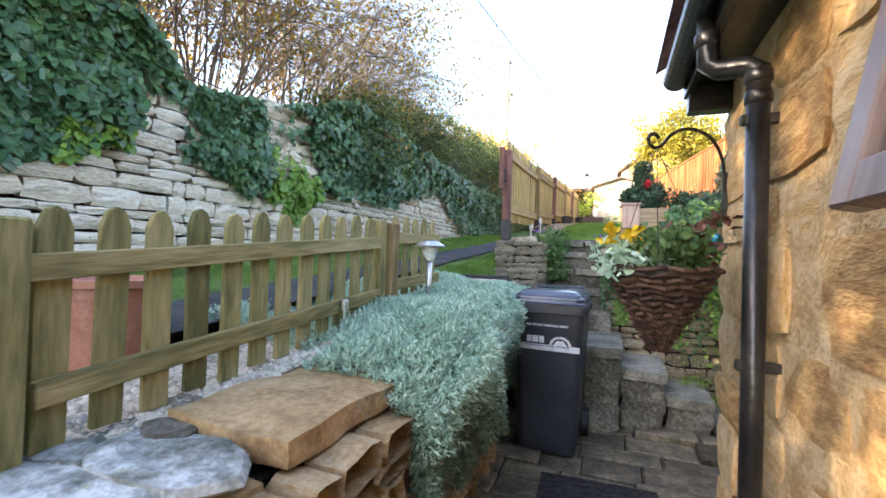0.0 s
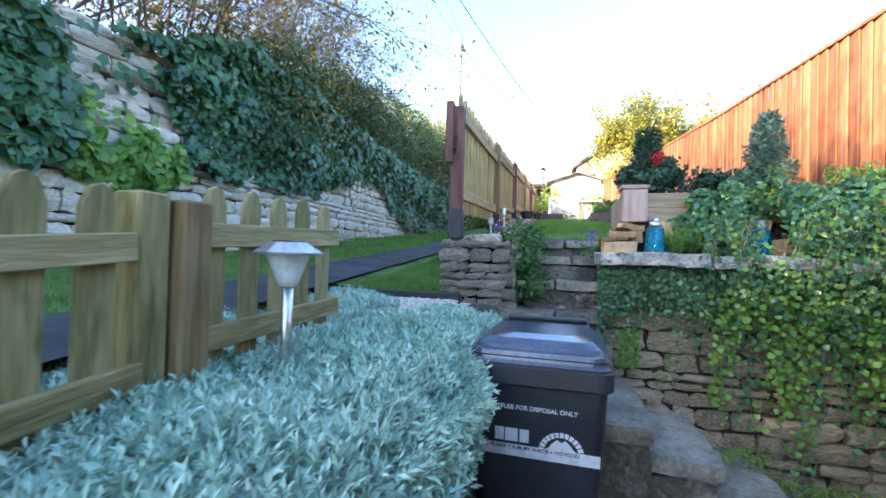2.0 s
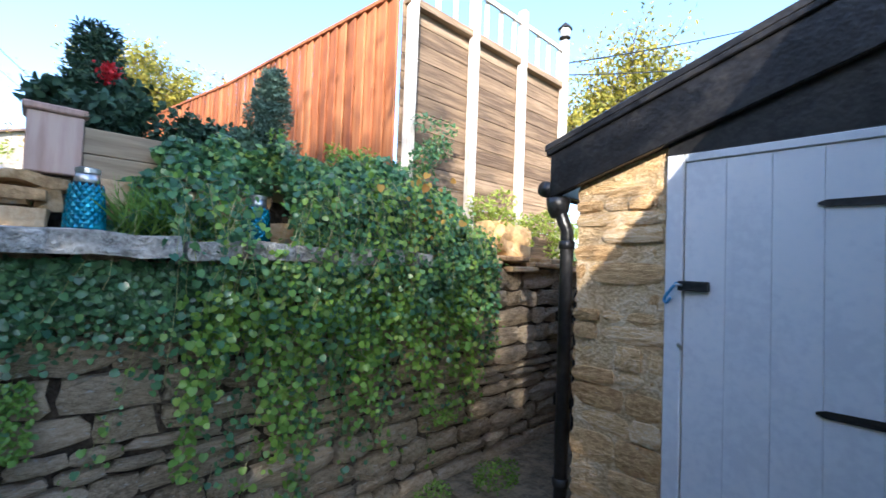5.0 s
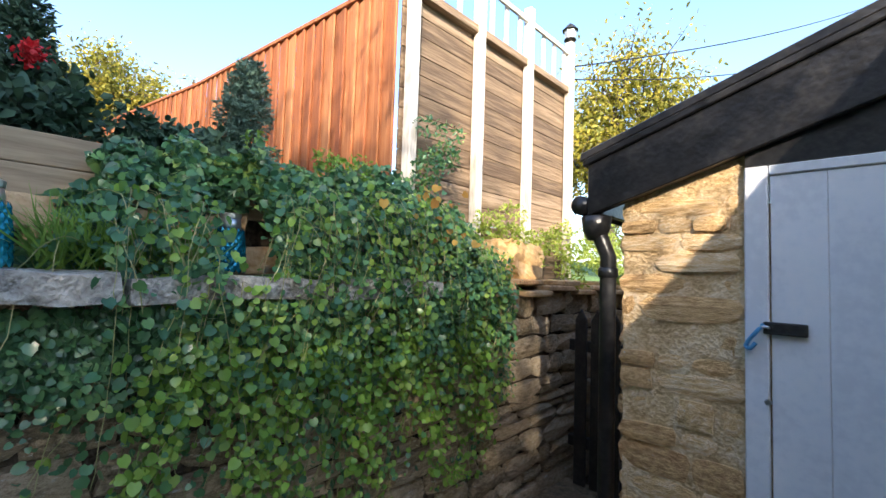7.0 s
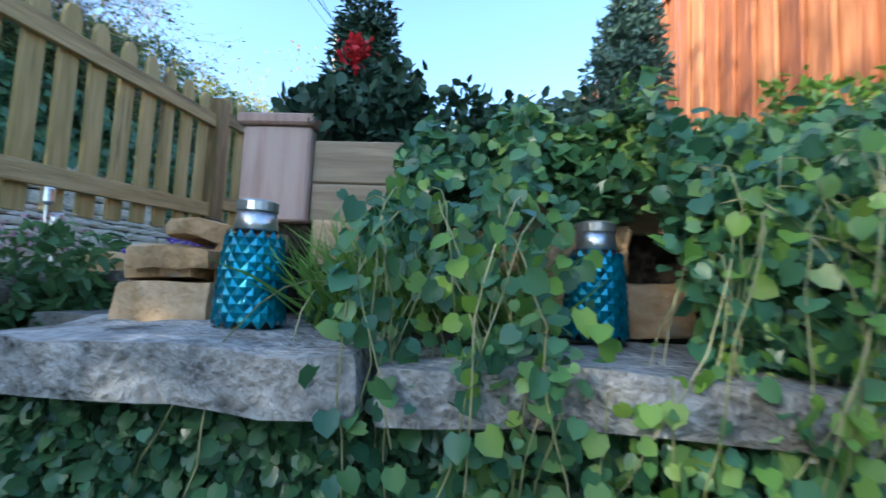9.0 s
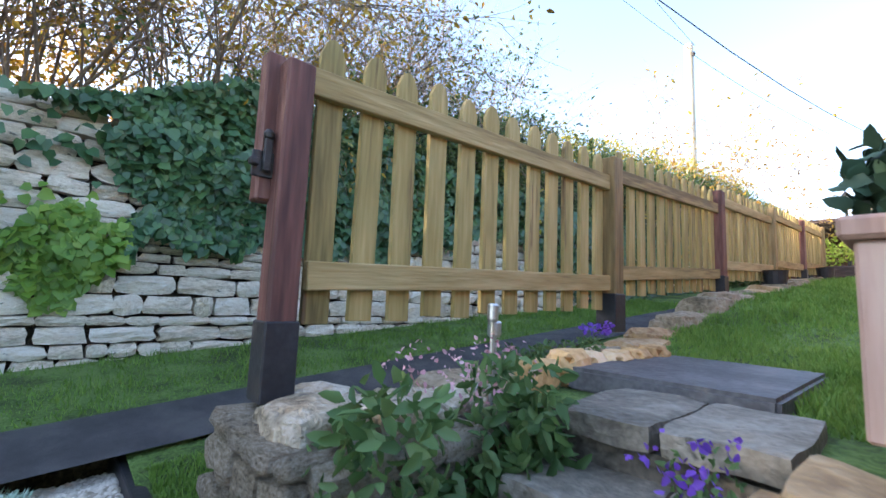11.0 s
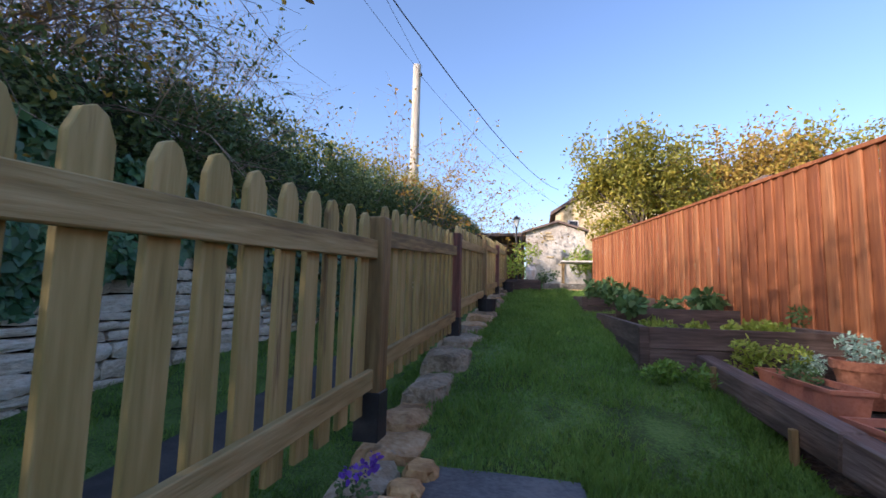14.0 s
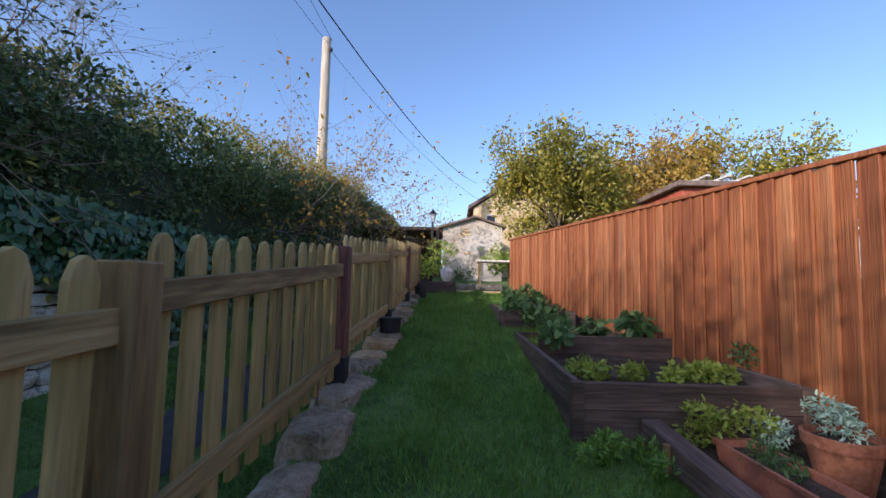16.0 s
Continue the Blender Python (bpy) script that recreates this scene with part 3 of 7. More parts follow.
# ---- lane wall of pale stone ----
WX = -3.38
lane_wall = solid("wall_west", box(WX - 0.5, WX - 0.07, -8, 30, 0.0, 2.55, 0), EARTH, "tall dry-stone retaining wall of pale limestone under ivy", "stone wall", kind="structure")
IVY_Y = [-8, 1.1, 1.35, 1.72, 1.76, 2.1, 2.2, 2.75, 3.2, 3.6, 3.95, 5.8, 7.0, 7.7, 9.0, 10, 30]
IVY_Z = [1.75, 1.80, 1.85, 1.95, 2.45, 2.5, 1.98, 1.90, 1.76, 1.62, 2.02, 2.05, 2.45, 2.5, 1.85, 1.8, 2.0]


def ivy_low(y):
    return float(np.interp(y, IVY_Y, IVY_Z))


def hidden_stone(s, z):
    return z > ivy_low(s + 0.4) + 0.25 and not (1.5 < s + 0.4 < 2.45 or 2.85 < s + 0.4 < 4.2)


stones(lane_wall, (WX, 0.4, 0), (0, 1), 9.0, lambda s: (lane_z(WX, 0.4 + s) - 0.04, 2.62 if s < 2.2 or s > 4.0 else 2.86), 0.78, 2.86, LIME, (0.05, 0.15), (0.10, 0.36), 0.16, 0.02, 0.008, 5, hidden_stone, rough=0.13)
far = bmesh.new()
r = np.random.default_rng(9)
z = 1.3
while z < 2.7:
    h = r.uniform(0.09, 0.14)
    y = 9.4
    while y < 16:
        w = r.uniform(0.2, 0.45)
        if lane_z(WX, y) - 0.05 < z:
            box(WX - 0.12, WX + r.uniform(-0.02, 0.02), y, y + w - 0.012, z, z + h - 0.012, 0.012, far)
        y += w
    z += h
tagged(part("far_stones", far, LIME, lane_wall), kind="stuff")
# banked earth above the wall
solid("bank", sheet([-14, -9, -6, -4.6, -3.75, -3.42], steps_list(-9, 36, 45), lambda x, y: float(np.interp(x, [-14, -6, -4.6, -3.75, -3.42], [3.4, 3.2, 2.9, 2.7, 2.5])), 0, 0.15), EARTH, "overgrown earth bank above the lane wall", "bank", kind="structure")

# ---- retaining wall under the ivy ----
ivy_wall = solid("wall_north", box(-0.06, 4.6, 3.90, 4.2, -0.1, 1.28, 0), EARTH, "mossy rubble retaining wall partly covered with creeper", "stone wall", kind="structure")
stones(ivy_wall, (-0.10, 3.88, 0), (1, 0), 4.4, lambda s: (0.0, 1.32), 0.0, 1.32, GARDEN_STONE, (0.045, 0.15), (0.10, 0.36), 0.16, 0.015, 0.010, 11, None, rough=0.15)
# coping along the ledge and flat stones on the far stretch
x = -0.14
r = np.random.default_rng(4)
while x < 1.1:
    w = r.uniform(0.42, 0.6)
    part("coping_stone", rough_box(x, x + w - 0.008, 3.725, 4.13, 1.316, 1.386 + r.uniform(-0.006, 0.006), int(x * 50), 0.013, 9, 0.10), COPING, ivy_wall)
    x += w
for k in range(15):
    x = 1.15 + k * 0.2 + r.uniform(-0.03, 0.03)
    part("coping_stone", box(x, x + r.uniform(0.2, 0.34), 3.80, 4.05, 1.30 + 0.032 * (k % 3), 1.335 + 0.032 * (k % 3), 0.008, jitter=0.012), HAM_DARK, ivy_wall)
solid("wall_passage", box(4.4, 4.7, 2.6, 4.0, -0.1, 1.9, 0.01), GARDEN_STONE, "stone wall closing the passage", "stone wall", kind="structure")
# the end of the wall along the steps
end_wall = solid("wall_step_side", box(-0.06, 0.05, 3.98, 4.9, 0.2, 1.36, 0), EARTH, "stone side wall of the garden steps", "stone wall", kind="structure")
stones(end_wall, (-0.08, 4.75, 0), (0, -1), 0.85, lambda s: (0.9, 1.38), 0.9, 1.40, GARDEN_STONE, (0.08, 0.14), (0.15, 0.3), 0.12, 0.01, 0.01, 12)

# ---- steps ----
# treads lighter, risers darker: top light and riser shadow put into the colour
TREAD_LIT = material("worn tread stone, lit tone", [(0.085, 0.075, 0.056), (0.20, 0.18, 0.14), (0.35, 0.32, 0.26)], 6, 0.75, 0.5, 45, spots=(7, 0.62, (0.08, 0.075, 0.06)))
steps = thing("stone_steps", "worn dark stone garden steps turning up beside the wall", "steps", kind="structure")
for x0, x1, yf, zt in ((-0.26, 0.05, 3.04, 0.645), (0.05, 0.365, 3.20, 0.465), (0.365, 0.68, 3.27, 0.28), (0.68, 0.98, 3.2, 0.135)):
    part("tread_stone", rough_box(x0 - 0.02, x1, yf, 3.90, zt - 0.075, zt, 12, 0.012, 6, 0.12), TREAD_LIT, steps)
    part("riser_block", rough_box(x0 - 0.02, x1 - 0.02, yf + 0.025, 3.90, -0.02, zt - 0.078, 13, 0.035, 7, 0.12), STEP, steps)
part("landing_slab", rough_box(-0.78, -0.27, 3.25, 3.86, 0.68, 0.80, 5, 0.012, 6, 0.12), TREAD_LIT, steps)
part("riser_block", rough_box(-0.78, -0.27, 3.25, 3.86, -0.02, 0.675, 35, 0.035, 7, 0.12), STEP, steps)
for k, (x0, x1, y0, y1, zt, zb) in enumerate(((-0.72, -0.10, 3.84, 4.14, 1.005, 0.80), (-0.60, -0.09, 4.08, 4.34, 1.185, 1.0), (-0.57, -0.09, 4.28, 4.56, 1.355, 1.18), (-0.57, -0.08, 4.50, 4.9, 1.475, 1.35))):
    mid = x0 + (x1 - x0) * (0.55, 0.42, 0.6, 0.5)[k]
    part("tread_stone", rough_box(x0, mid - 0.006, y0 - 0.012, y1, zt - 0.055, zt, 20 + k, 0.010, 6, 0.10), TREAD_LIT, steps)
    part("tread_stone", rough_box(mid + 0.006, x1, y0 - 0.018, y1, zt - 0.050, zt + 0.004, 30 + k, 0.010, 6, 0.10), TREAD_LIT, steps)
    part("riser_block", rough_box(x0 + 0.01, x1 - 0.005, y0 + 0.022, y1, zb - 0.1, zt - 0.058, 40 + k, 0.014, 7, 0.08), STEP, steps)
part("step_stone", rough_box(-1.12, -0.73, 3.62, 3.9, 0.86, 1.03, 46, 0.012, 6, 0.12), STEP, steps)
part("riser_block", rough_box(-0.32, -0.04, 3.78, 3.96, 0.3, 0.83, 31, 0.02, 5, 0.1), STEP, steps)
solid("stepping_slab", box(-0.80, -0.18, 4.92, 5.78, 1.43, 1.512, 0.012, jitter=0.006, seg=2), SLATE, "dark slate slab at the top of the steps", "slab", kind="structure")
solid("pavement", box(-2.0, -0.98, 3.3, 3.78, 0.7, 1.0, 0.01, jitter=0.01), GRAVEL, "gravel strip behind the silver plants", "gravel", kind="structure")
solid("terrace_fill", box(-1.0, -0.3, 3.9, 4.9, 0.2, 0.98, 0), EARTH, "earth beneath the upper steps", "earth", kind="structure")

# ---- pier beside the steps ----
pier = solid("stone_pier", box(-1.06, -0.70, 3.90, 4.45, 0.6, 1.43, 0.02), EARTH, "lichened rubble stone pier carrying a fence post", "stone pier", kind="structure")
PIER_STONE = material("cream lichened rubble", [(0.16, 0.125, 0.08), (0.44, 0.36, 0.25), (0.66, 0.59, 0.48)], 10, 0.9, 0.9, 60, spots=(9, 0.60, (0.09, 0.085, 0.075)))
stones(pier, (-1.12, 3.86, 0), (1, 0), 0.45, lambda s: (0.98, 1.44), 0.98, 1.44, PIER_STONE, (0.045, 0.11), (0.06, 0.20), 0.14, 0.025, 0.004, 21, rough=0.22)
stones(pier, (-0.67, 3.88, 0), (0, 1), 0.6, lambda s: (0.98, 1.44), 0.98, 1.44, PIER_STONE, (0.045, 0.11), (0.06, 0.20), 0.12, 0.025, 0.004, 22, rough=0.2)
stones(pier, (-1.09, 4.5, 0), (0, -1), 0.6, lambda s: (0.98, 1.44), 0.98, 1.44, PIER_STONE, (0.045, 0.11), (0.06, 0.20), 0.12, 0.025, 0.004, 23, rough=0.2)
for k, (x0, x1, y0, y1, z1) in enumerate(((-0.99, -0.74, 3.86, 4.04, 1.485), (-1.12, -1.0, 4.0, 4.2, 1.46), (-0.98, -0.72, 4.05, 4.28, 1.475), (-0.96, -0.74, 4.29, 4.5, 1.47))):
    part("cap_stone", rough_box(x0, x1, y0, y1, 1.40, z1, 70 + k, 0.03, 5, 0.5), PIER_STONE, pier)

# ---- stone edging under the upper fence ----
edging = thing("stone_edging", "low edging of rough pale stones under the fence", "edging", kind="structure")
r = np.random.default_rng(33)
y = 4.45
while y < 14:
    w = r.uniform(0.22, 0.5)
    x0 = -1.10 + r.uniform(-0.03, 0.02)
    part("stone", rough_box(x0 - 0.02, x0 + r.uniform(0.22, 0.30), y - 0.02, y + w + 0.02, lawn_z(y) - 0.20, lawn_z(y + w / 2) + r.uniform(0.02, 0.07), int(y * 10), 0.035, 4, 0.4), GARDEN_STONE if r.random() < 0.7 else HAM_DARK, edging)
    y += w * 0.93

# ---- front retaining wall of the gravel bed ----
bed_wall = solid("wall_bed", box(-1.0, -0.86, -4.0, 3.6, -0.1, 0.70, 0), EARTH, "honey-coloured rubble wall holding the gravel bed", "stone wall", kind="structure")
stones(bed_wall, (-0.82, 3.3, 0), (0, -1), 4.6, lambda s: (0.0, 0.72), 0.0, 0.72, HAM_DARK, (0.05, 0.17), (0.10, 0.32), 0.16, 0.01, 0.010, 15, lambda s, z: s < 1.0, rough=0.17)


def flag(cx, cy, rx, ry, z0, z1, seed, sides=9):
    """A thin split slab with a broken outline."""
    q = np.random.default_rng(seed)
    bm = bmesh.new()
    rings = []
    out = [(2 * math.pi * (k + q.uniform(-0.3, 0.3)) / sides, q.uniform(0.78, 1.08)) for k in range(sides)]
    for f, z in ((0.93, z0), (1.0, z0 + (z1 - z0) * 0.45), (0.985, z1 - 0.006), (0.95, z1), (0.62, z1 + 0.003), (0.3, z1 - 0.002)):
        rings.append([bm.verts.new((cx + rx * f * m * math.cos(a) + q.uniform(-0.006, 0.006), cy + ry * f * m * math.sin(a) + q.uniform(-0.006, 0.006), z + q.uniform(-0.005, 0.005))) for a, m in out])
    for a, b in zip(rings, rings[1:]):
        for i in range(sides):
            bm.faces.new((a[i], a[(i + 1) % sides], b[(i + 1) % sides], b[i]))
    bm.faces.new(rings[0][::-1])
    bm.faces.new(rings[-1])
    return bm


for (x0, x1, y0, y1, z1, mt) in ((-1.22, -0.78, 0.50, 1.16, 0.815, HAM_DARK), (-1.15, -0.78, -0.5, 0.0, 0.78, HAM_DARK), (-1.16, -0.80, 0.02, 0.46, 0.735, HAM_DARK)):
    part("cap_stone", rough_box(x0, x1, y0, y1, z1 - 0.075, z1, int(y0 * 20) + 9, 0.014, 9, 0.06), mt, bed_wall)
for k, (cx, cy, rx, ry, z0, z1, mt) in enumerate(((-1.34, 0.40, 0.26, 0.17, 0.745, 0.775, CAP_GREY), (-1.02, 0.36, 0.24, 0.13, 0.752, 0.79, CAP_GREY), (-1.38, 0.08, 0.30, 0.20, 0.735, 0.765, CAP_GREY), (-1.05, 0.16, 0.28, 0.13, 0.745, 0.778, CAP_GREY), (-1.28, 0.62, 0.10, 0.06, 0.775, 0.80, STEP), (-1.16, 0.47, 0.11, 0.07, 0.77, 0.795, STEP))):
    part("slate_piece", flag(cx, cy, rx, ry, z0, z1, 60 + k), mt, bed_wall)

# ---- cottage ----
CX = 0.35
cottage = solid("wall_east", box(CX + 0.004, CX + 0.45, -4, 1.57, -0.1, 2.0, 0), MORTAR, "cottage wall of honey stone with smeared lime mortar", "cottage wall", kind="structure")
stones(cottage, (CX + 0.012, 1.60, 0), (0, -1), 3.6, lambda s: (0, 1.96), 0.0, 1.96, HAM, (0.12, 0.27), (0.22, 0.55), 0.06, 0.006, 0.014, 41, lambda s, z: 1.18 < s < 2.2 and 1.05 < z < 1.75, rough=0.05)
stones(cottage, (CX + 0.45, 1.58, 0), (-1, 0), 0.45, lambda s: (0, 1.96), 0.0, 1.96, HAM, (0.13, 0.26), (0.18, 0.4), 0.12, 0.012, 0.008, 42, rough=0.06)
solid("wall_cottage_end", box(CX + 0.45, 1.2, 1.35, 1.56, -0.1, 2.0, 0), MORTAR, "end wall of the cottage", "cottage wall", kind="structure")
rf = thing("cottage_roof", "black-painted eaves and gutter of the low cottage roof", "roof", kind="structure")
part("soffit", box(0.20, 0.80, -4, 1.56, 1.955, 1.985, 0.003), BLACK_PAINT, rf)
part("fascia", box(0.20, 0.225, -4, 1.58, 1.93, 2.10, 0.003), BLACK_PAINT, rf)
part("rafter_end", box(0.21, 0.40, 1.50, 1.57, 1.86, 1.955, 0.004), BLACK_PAINT, rf)
slope = bmesh.new()
for k, (x, z) in enumerate(((0.10, 2.06), (4.0, 4.2))):
    for yy in (-4, 1.62):
        slope.verts.new((x, yy, z))
slope.verts.ensure_lookup_table()
slope.faces.new([slope.verts[i] for i in (0, 2, 3, 1)])
bmesh.ops.solidify(slope, geom=slope.faces[:], thickness=0.06)
part("roof_slope", slope, ROOF_TILE, rf)
gut = thing("gutter", "black plastic half-round gutter", "gutter")
prof = [(0.048 * math.cos(a), 0.048 * math.sin(a)) for a in np.linspace(math.pi, 2 * math.pi, 9)]
inner = [(0.043 * math.cos(a), 0.043 * math.sin(a)) for a in np.linspace(2 * math.pi, math.pi, 9)]
g = part("channel", prism([(0.172 + x, 2.015 + z) for x, z in prof + inner], -4, 1.57), BLACK_PAINT, gut)
part("end_cap", prism([(0.172 + x, 2.015 + z) for x, z in prof], 1.57, 1.578), BLACK_PAINT, gut)
# downpipe with offset
dp = thing("downpipe", "black plastic rainwater downpipe with an offset bend", "downpipe")
PX, PY = 0.295, 0.97
part("pipe", tube([(PX, PY, 0.0), (PX, PY, 1.74)], 0.027, 20), BLACK_PAINT, dp, smooth=True)
part("bend", tube([(PX, PY, 1.72), (PX, PY, 1.79), (PX - 0.02, PY + 0.02, 1.81), (PX - 0.08, PY + 0.05, 1.82), (PX - 0.105, PY + 0.06, 1.84), (PX - 0.11, PY + 0.06, 1.98)], 0.028, 20), BLACK_PAINT, dp, smooth=True)
for zz in (1.70, 1.755):
    part("collar", lathe([(0.028, 0), (0.032, 0.004), (0.032, 0.03), (0.028, 0.034)], 20, at=(PX, PY, zz)), BLACK_PAINT, dp, smooth=True)
part("collar", lathe([(0.028, 0), (0.032, 0.004), (0.032, 0.035), (0.028, 0.04)], 20, at=(PX - 0.11, PY + 0.06, 1.89)), BLACK_PAINT, dp, smooth=True)
for zz in (1.66, 1.02, 0.35):
    part("pipe_clip", box(PX - 0.04, CX + 0.04, PY - 0.012, PY + 0.012, zz - 0.014, zz + 0.014, 0.004), BLACK_IRON, dp)
# scroll bracket for the basket
br = thing("hanging_bracket", "black wrought-iron scroll bracket on the cottage wall", "bracket")
pts = [(0.335, 1.50, 1.46), (0.33, 1.49, 1.60), (0.31, 1.46, 1.68), (0.26, 1.40, 1.735), (0.19, 1.33, 1.745), (0.13, 1.27, 1.715), (0.10, 1.24, 1.675), (0.075, 1.22, 1.66), (0.055, 1.20, 1.672), (0.055, 1.20, 1.695), (0.072, 1.215, 1.705), (0.085, 1.228, 1.694)]
part("scroll", tube(smooth_line(pts), 0.006, 8), BLACK_IRON, br, smooth=True)
part("back_plate", box(0.325, 0.345, 1.488, 1.512, 1.44, 1.62, 0.003), BLACK_IRON, br)

# open top-hung casement
win = thing("window_1", "brown-framed casement window propped open in the cottage wall", "window", kind="structure")
ca = thing("window_sash", "brown framed top-hung casement, open", "sash")
ca.parent = win
ca.matrix_basis = Matrix.Translation((CX - 0.025, -0.135, 1.715)) @ pose(0, 0, 0, 0, 11, 0)
for nm, b in (("stile", (-0.02, 0.02, 0.49, 0.55, -0.36, 0.0)), ("stile", (-0.02, 0.02, -0.55, -0.49, -0.36, 0.0)), ("rail", (-0.02, 0.02, -0.49, 0.49, -0.36, -0.30)), ("rail", (-0.02, 0.02, -0.49, 0.49, -0.06, 0.0))):
    part(nm, box(*b, 0.004), PVC, ca)
gp = part("pane", box(-0.004, 0.004, -0.49, 0.49, -0.30, -0.06, 0), GLASS, ca)
gp.visible_shadow = False
for nm, b in (("window_frame", (0.36, 0.42, 0.42, 0.49, 1.12, 1.72)), ("window_frame", (0.36, 0.42, -0.63, -0.56, 1.12, 1.72)), ("window_frame", (0.36, 0.42, -0.56, 0.46, 1.66, 1.72)), ("window_sill", (0.35, 0.42, -0.66, 0.42, 1.09, 1.12))):
    part(nm, box(*b, 0.004), PVC, win)

# ---- outhouse with the white door ----
OX = 1.85
oh = solid("wall_outhouse", box(OX - 0.006, 4.6, 1.0, 3.078, -0.05, 1.66, 0), MORTAR, "outhouse wall of orange-honey rubble in flush lime mortar", "outhouse wall", kind="structure")
stones(oh, (OX, 3.09, 0), (0, -1), 0.385, lambda s: (0.0, 1.69 + 0.31 * s), 0.0, 1.82, HAM, (0.055, 0.15), (0.10, 0.30), 0.05, 0.004, 0.010, 51, rough=0.07)
stones(oh, (4.5, 3.08, 0), (-1, 0), 2.64, lambda s: (0.0, 1.64), 0.0, 1.64, HAM, (0.06, 0.13), (0.12, 0.3), 0.09, 0.006, 0.010, 52, rough=0.07)
part("gable_infill", prism([(-3.078, 1.662), (-2.70, 1.662), (-2.70, 1.822), (-3.078, 1.70)], 0, 0.3), MORTAR, oh).matrix_basis = Matrix.Translation((OX - 0.005, 0, 0)) @ pose(0, 0, 0, 0, 0, -90)
door = thing("door_1", "white-painted plank outhouse door, shut, with black iron straps", "door", kind="structure")
part("door_frame", box(OX - 0.030, OX + 0.05, 2.642, 2.702, 0.0, 1.775, 0.004), DOOR_WHITE, door)
part("door_frame", box(OX - 0.030, OX + 0.05, 1.66, 1.72, 0.0, 1.775, 0.004), DOOR_WHITE, door)
part("door_frame", box(OX - 0.028, OX + 0.05, 1.722, 2.640, 1.745, 1.775, 0.003), DOOR_WHITE, door)
for k in range(7):
    y0 = 1.724 + k * 0.1305
    part("door_plank", box(OX - 0.022, OX + 0.03, y0, y0 + 0.1295, 0.02, 1.742, 0.0015), DOOR_WHITE, door)
for zz in (0.30, 0.925, 1.562):
    part("strap_hinge", prism([(-2.262, zz - 0.003), (-2.24, zz - 0.011), (-1.74, zz - 0.020), (-1.74, zz + 0.020), (-2.24, zz + 0.011), (-2.262, zz + 0.003)], 0, 0.006), BLACK_IRON, door).matrix_basis = Matrix.Translation((OX - 0.029, 0, 0)) @ pose(0, 0, 0, 0, 0, -90)
latch = part("latch", box(OX - 0.040, OX - 0.0225, 2.552, 2.655, 1.268, 1.304, 0.003), BLACK_IRON, door)
part("latch_staple", tube([(OX - 0.034, 2.665, 1.286), (OX - 0.055, 2.662, 1.29), (OX - 0.055, 2.642, 1.29), (OX - 0.034, 2.640, 1.286)], 0.004, 8), STEEL, latch)
CORD = material("blue nylon cord", [(0.03, 0.16, 0.36), (0.06, 0.26, 0.50), (0.12, 0.36, 0.60)], 30, 0.6, 0.1, 80)
part("cord", tube(smooth_line([(OX - 0.050, 2.652, 1.298), (OX - 0.056, 2.672, 1.27), (OX - 0.050, 2.690, 1.245), (OX - 0.042, 2.697, 1.228), (OX - 0.050, 2.686, 1.222), (OX - 0.052, 2.672, 1.24)]), 0.006, 7), CORD, latch, "knotted blue cord", smooth=True)
part("door_knob", lathe([(0.007, 0), (0.010, 0.004), (0.008, 0.010)], 12), STEEL, door).matrix_basis = Matrix.Translation((OX - 0.030, 2.645, 1.07)) @ pose(0, 0, 0, 0, -90, 0)
# its black roof: bargeboard rising from the eaves, soffit behind
orf = thing("outhouse_roof", "glossy black-painted boarded roof edge of the outhouse", "roof", kind="structure")


def verge(name, y0, z0, y1, z1, x0, x1, h, mat):
    bm = bmesh.new()
    q = []
    for x in (x0, x1):
        q.append([bm.verts.new((x, y0, z0)), bm.verts.new((x, y1, z1)), bm.verts.new((x, y1, z1 + h)), bm.verts.new((x, y0, z0 + h * 0.92))])
    bm.faces.new(q[0][::-1])
    bm.faces.new(q[1])
    for i in range(4):
        bm.faces.new((q[0][i], q[0][(i + 1) % 4], q[1][(i + 1) % 4], q[1][i]))
    bmesh.ops.recalc_face_normals(bm, faces=bm.faces[:])
    bmesh.ops.bevel(bm, geom=bm.edges[:], offset=0.004, segments=1, affect='EDGES')
    return part(name, bm, mat, orf)


verge("bargeboard", 3.20, 1.655, 1.00, 2.36, 1.79, 1.815, 0.217, BLACK_PAINT)
verge("verge_strip", 3.215, 1.845, 1.00, 2.57, 1.775, 1.83, 0.028, BLACK_PAINT)
verge("roof_slope", 3.225, 1.866, 1.00, 2.595, 1.775, 4.7, 0.035, BLACK_PAINT)
verge("soffit", 3.19, 1.66, 1.00, 2.365, 1.816, 1.842, 0.03, BLACK_PAINT)
part("lining_board", prism([(-2.70, 1.778), (-1.0, 1.778), (-1.0, 2.36), (-2.70, 1.83)], 0, 0.012), BLACK_PAINT, orf).matrix_basis = Matrix.Translation((1.826, 0, 0)) @ pose(0, 0, 0, 0, 0, -90)
part("fascia_board", box(1.816, 4.65, 3.165, 3.19, 1.665, 1.85, 0.003), BLACK_PAINT, orf)
part("eaves_gutter", tube([(1.80, 3.235, 1.70), (4.6, 3.235, 1.70)], 0.038, 14), BLACK_PAINT, orf, smooth=True)
odp = thing("downpipe", "black downpipe at the outhouse corner", "downpipe")
part("pipe", tube([(1.86, 3.145, 0.0), (1.86, 3.145, 1.50), (1.852, 3.17, 1.57), (1.84, 3.215, 1.66)], 0.030, 16), BLACK_PAINT, odp, smooth=True)
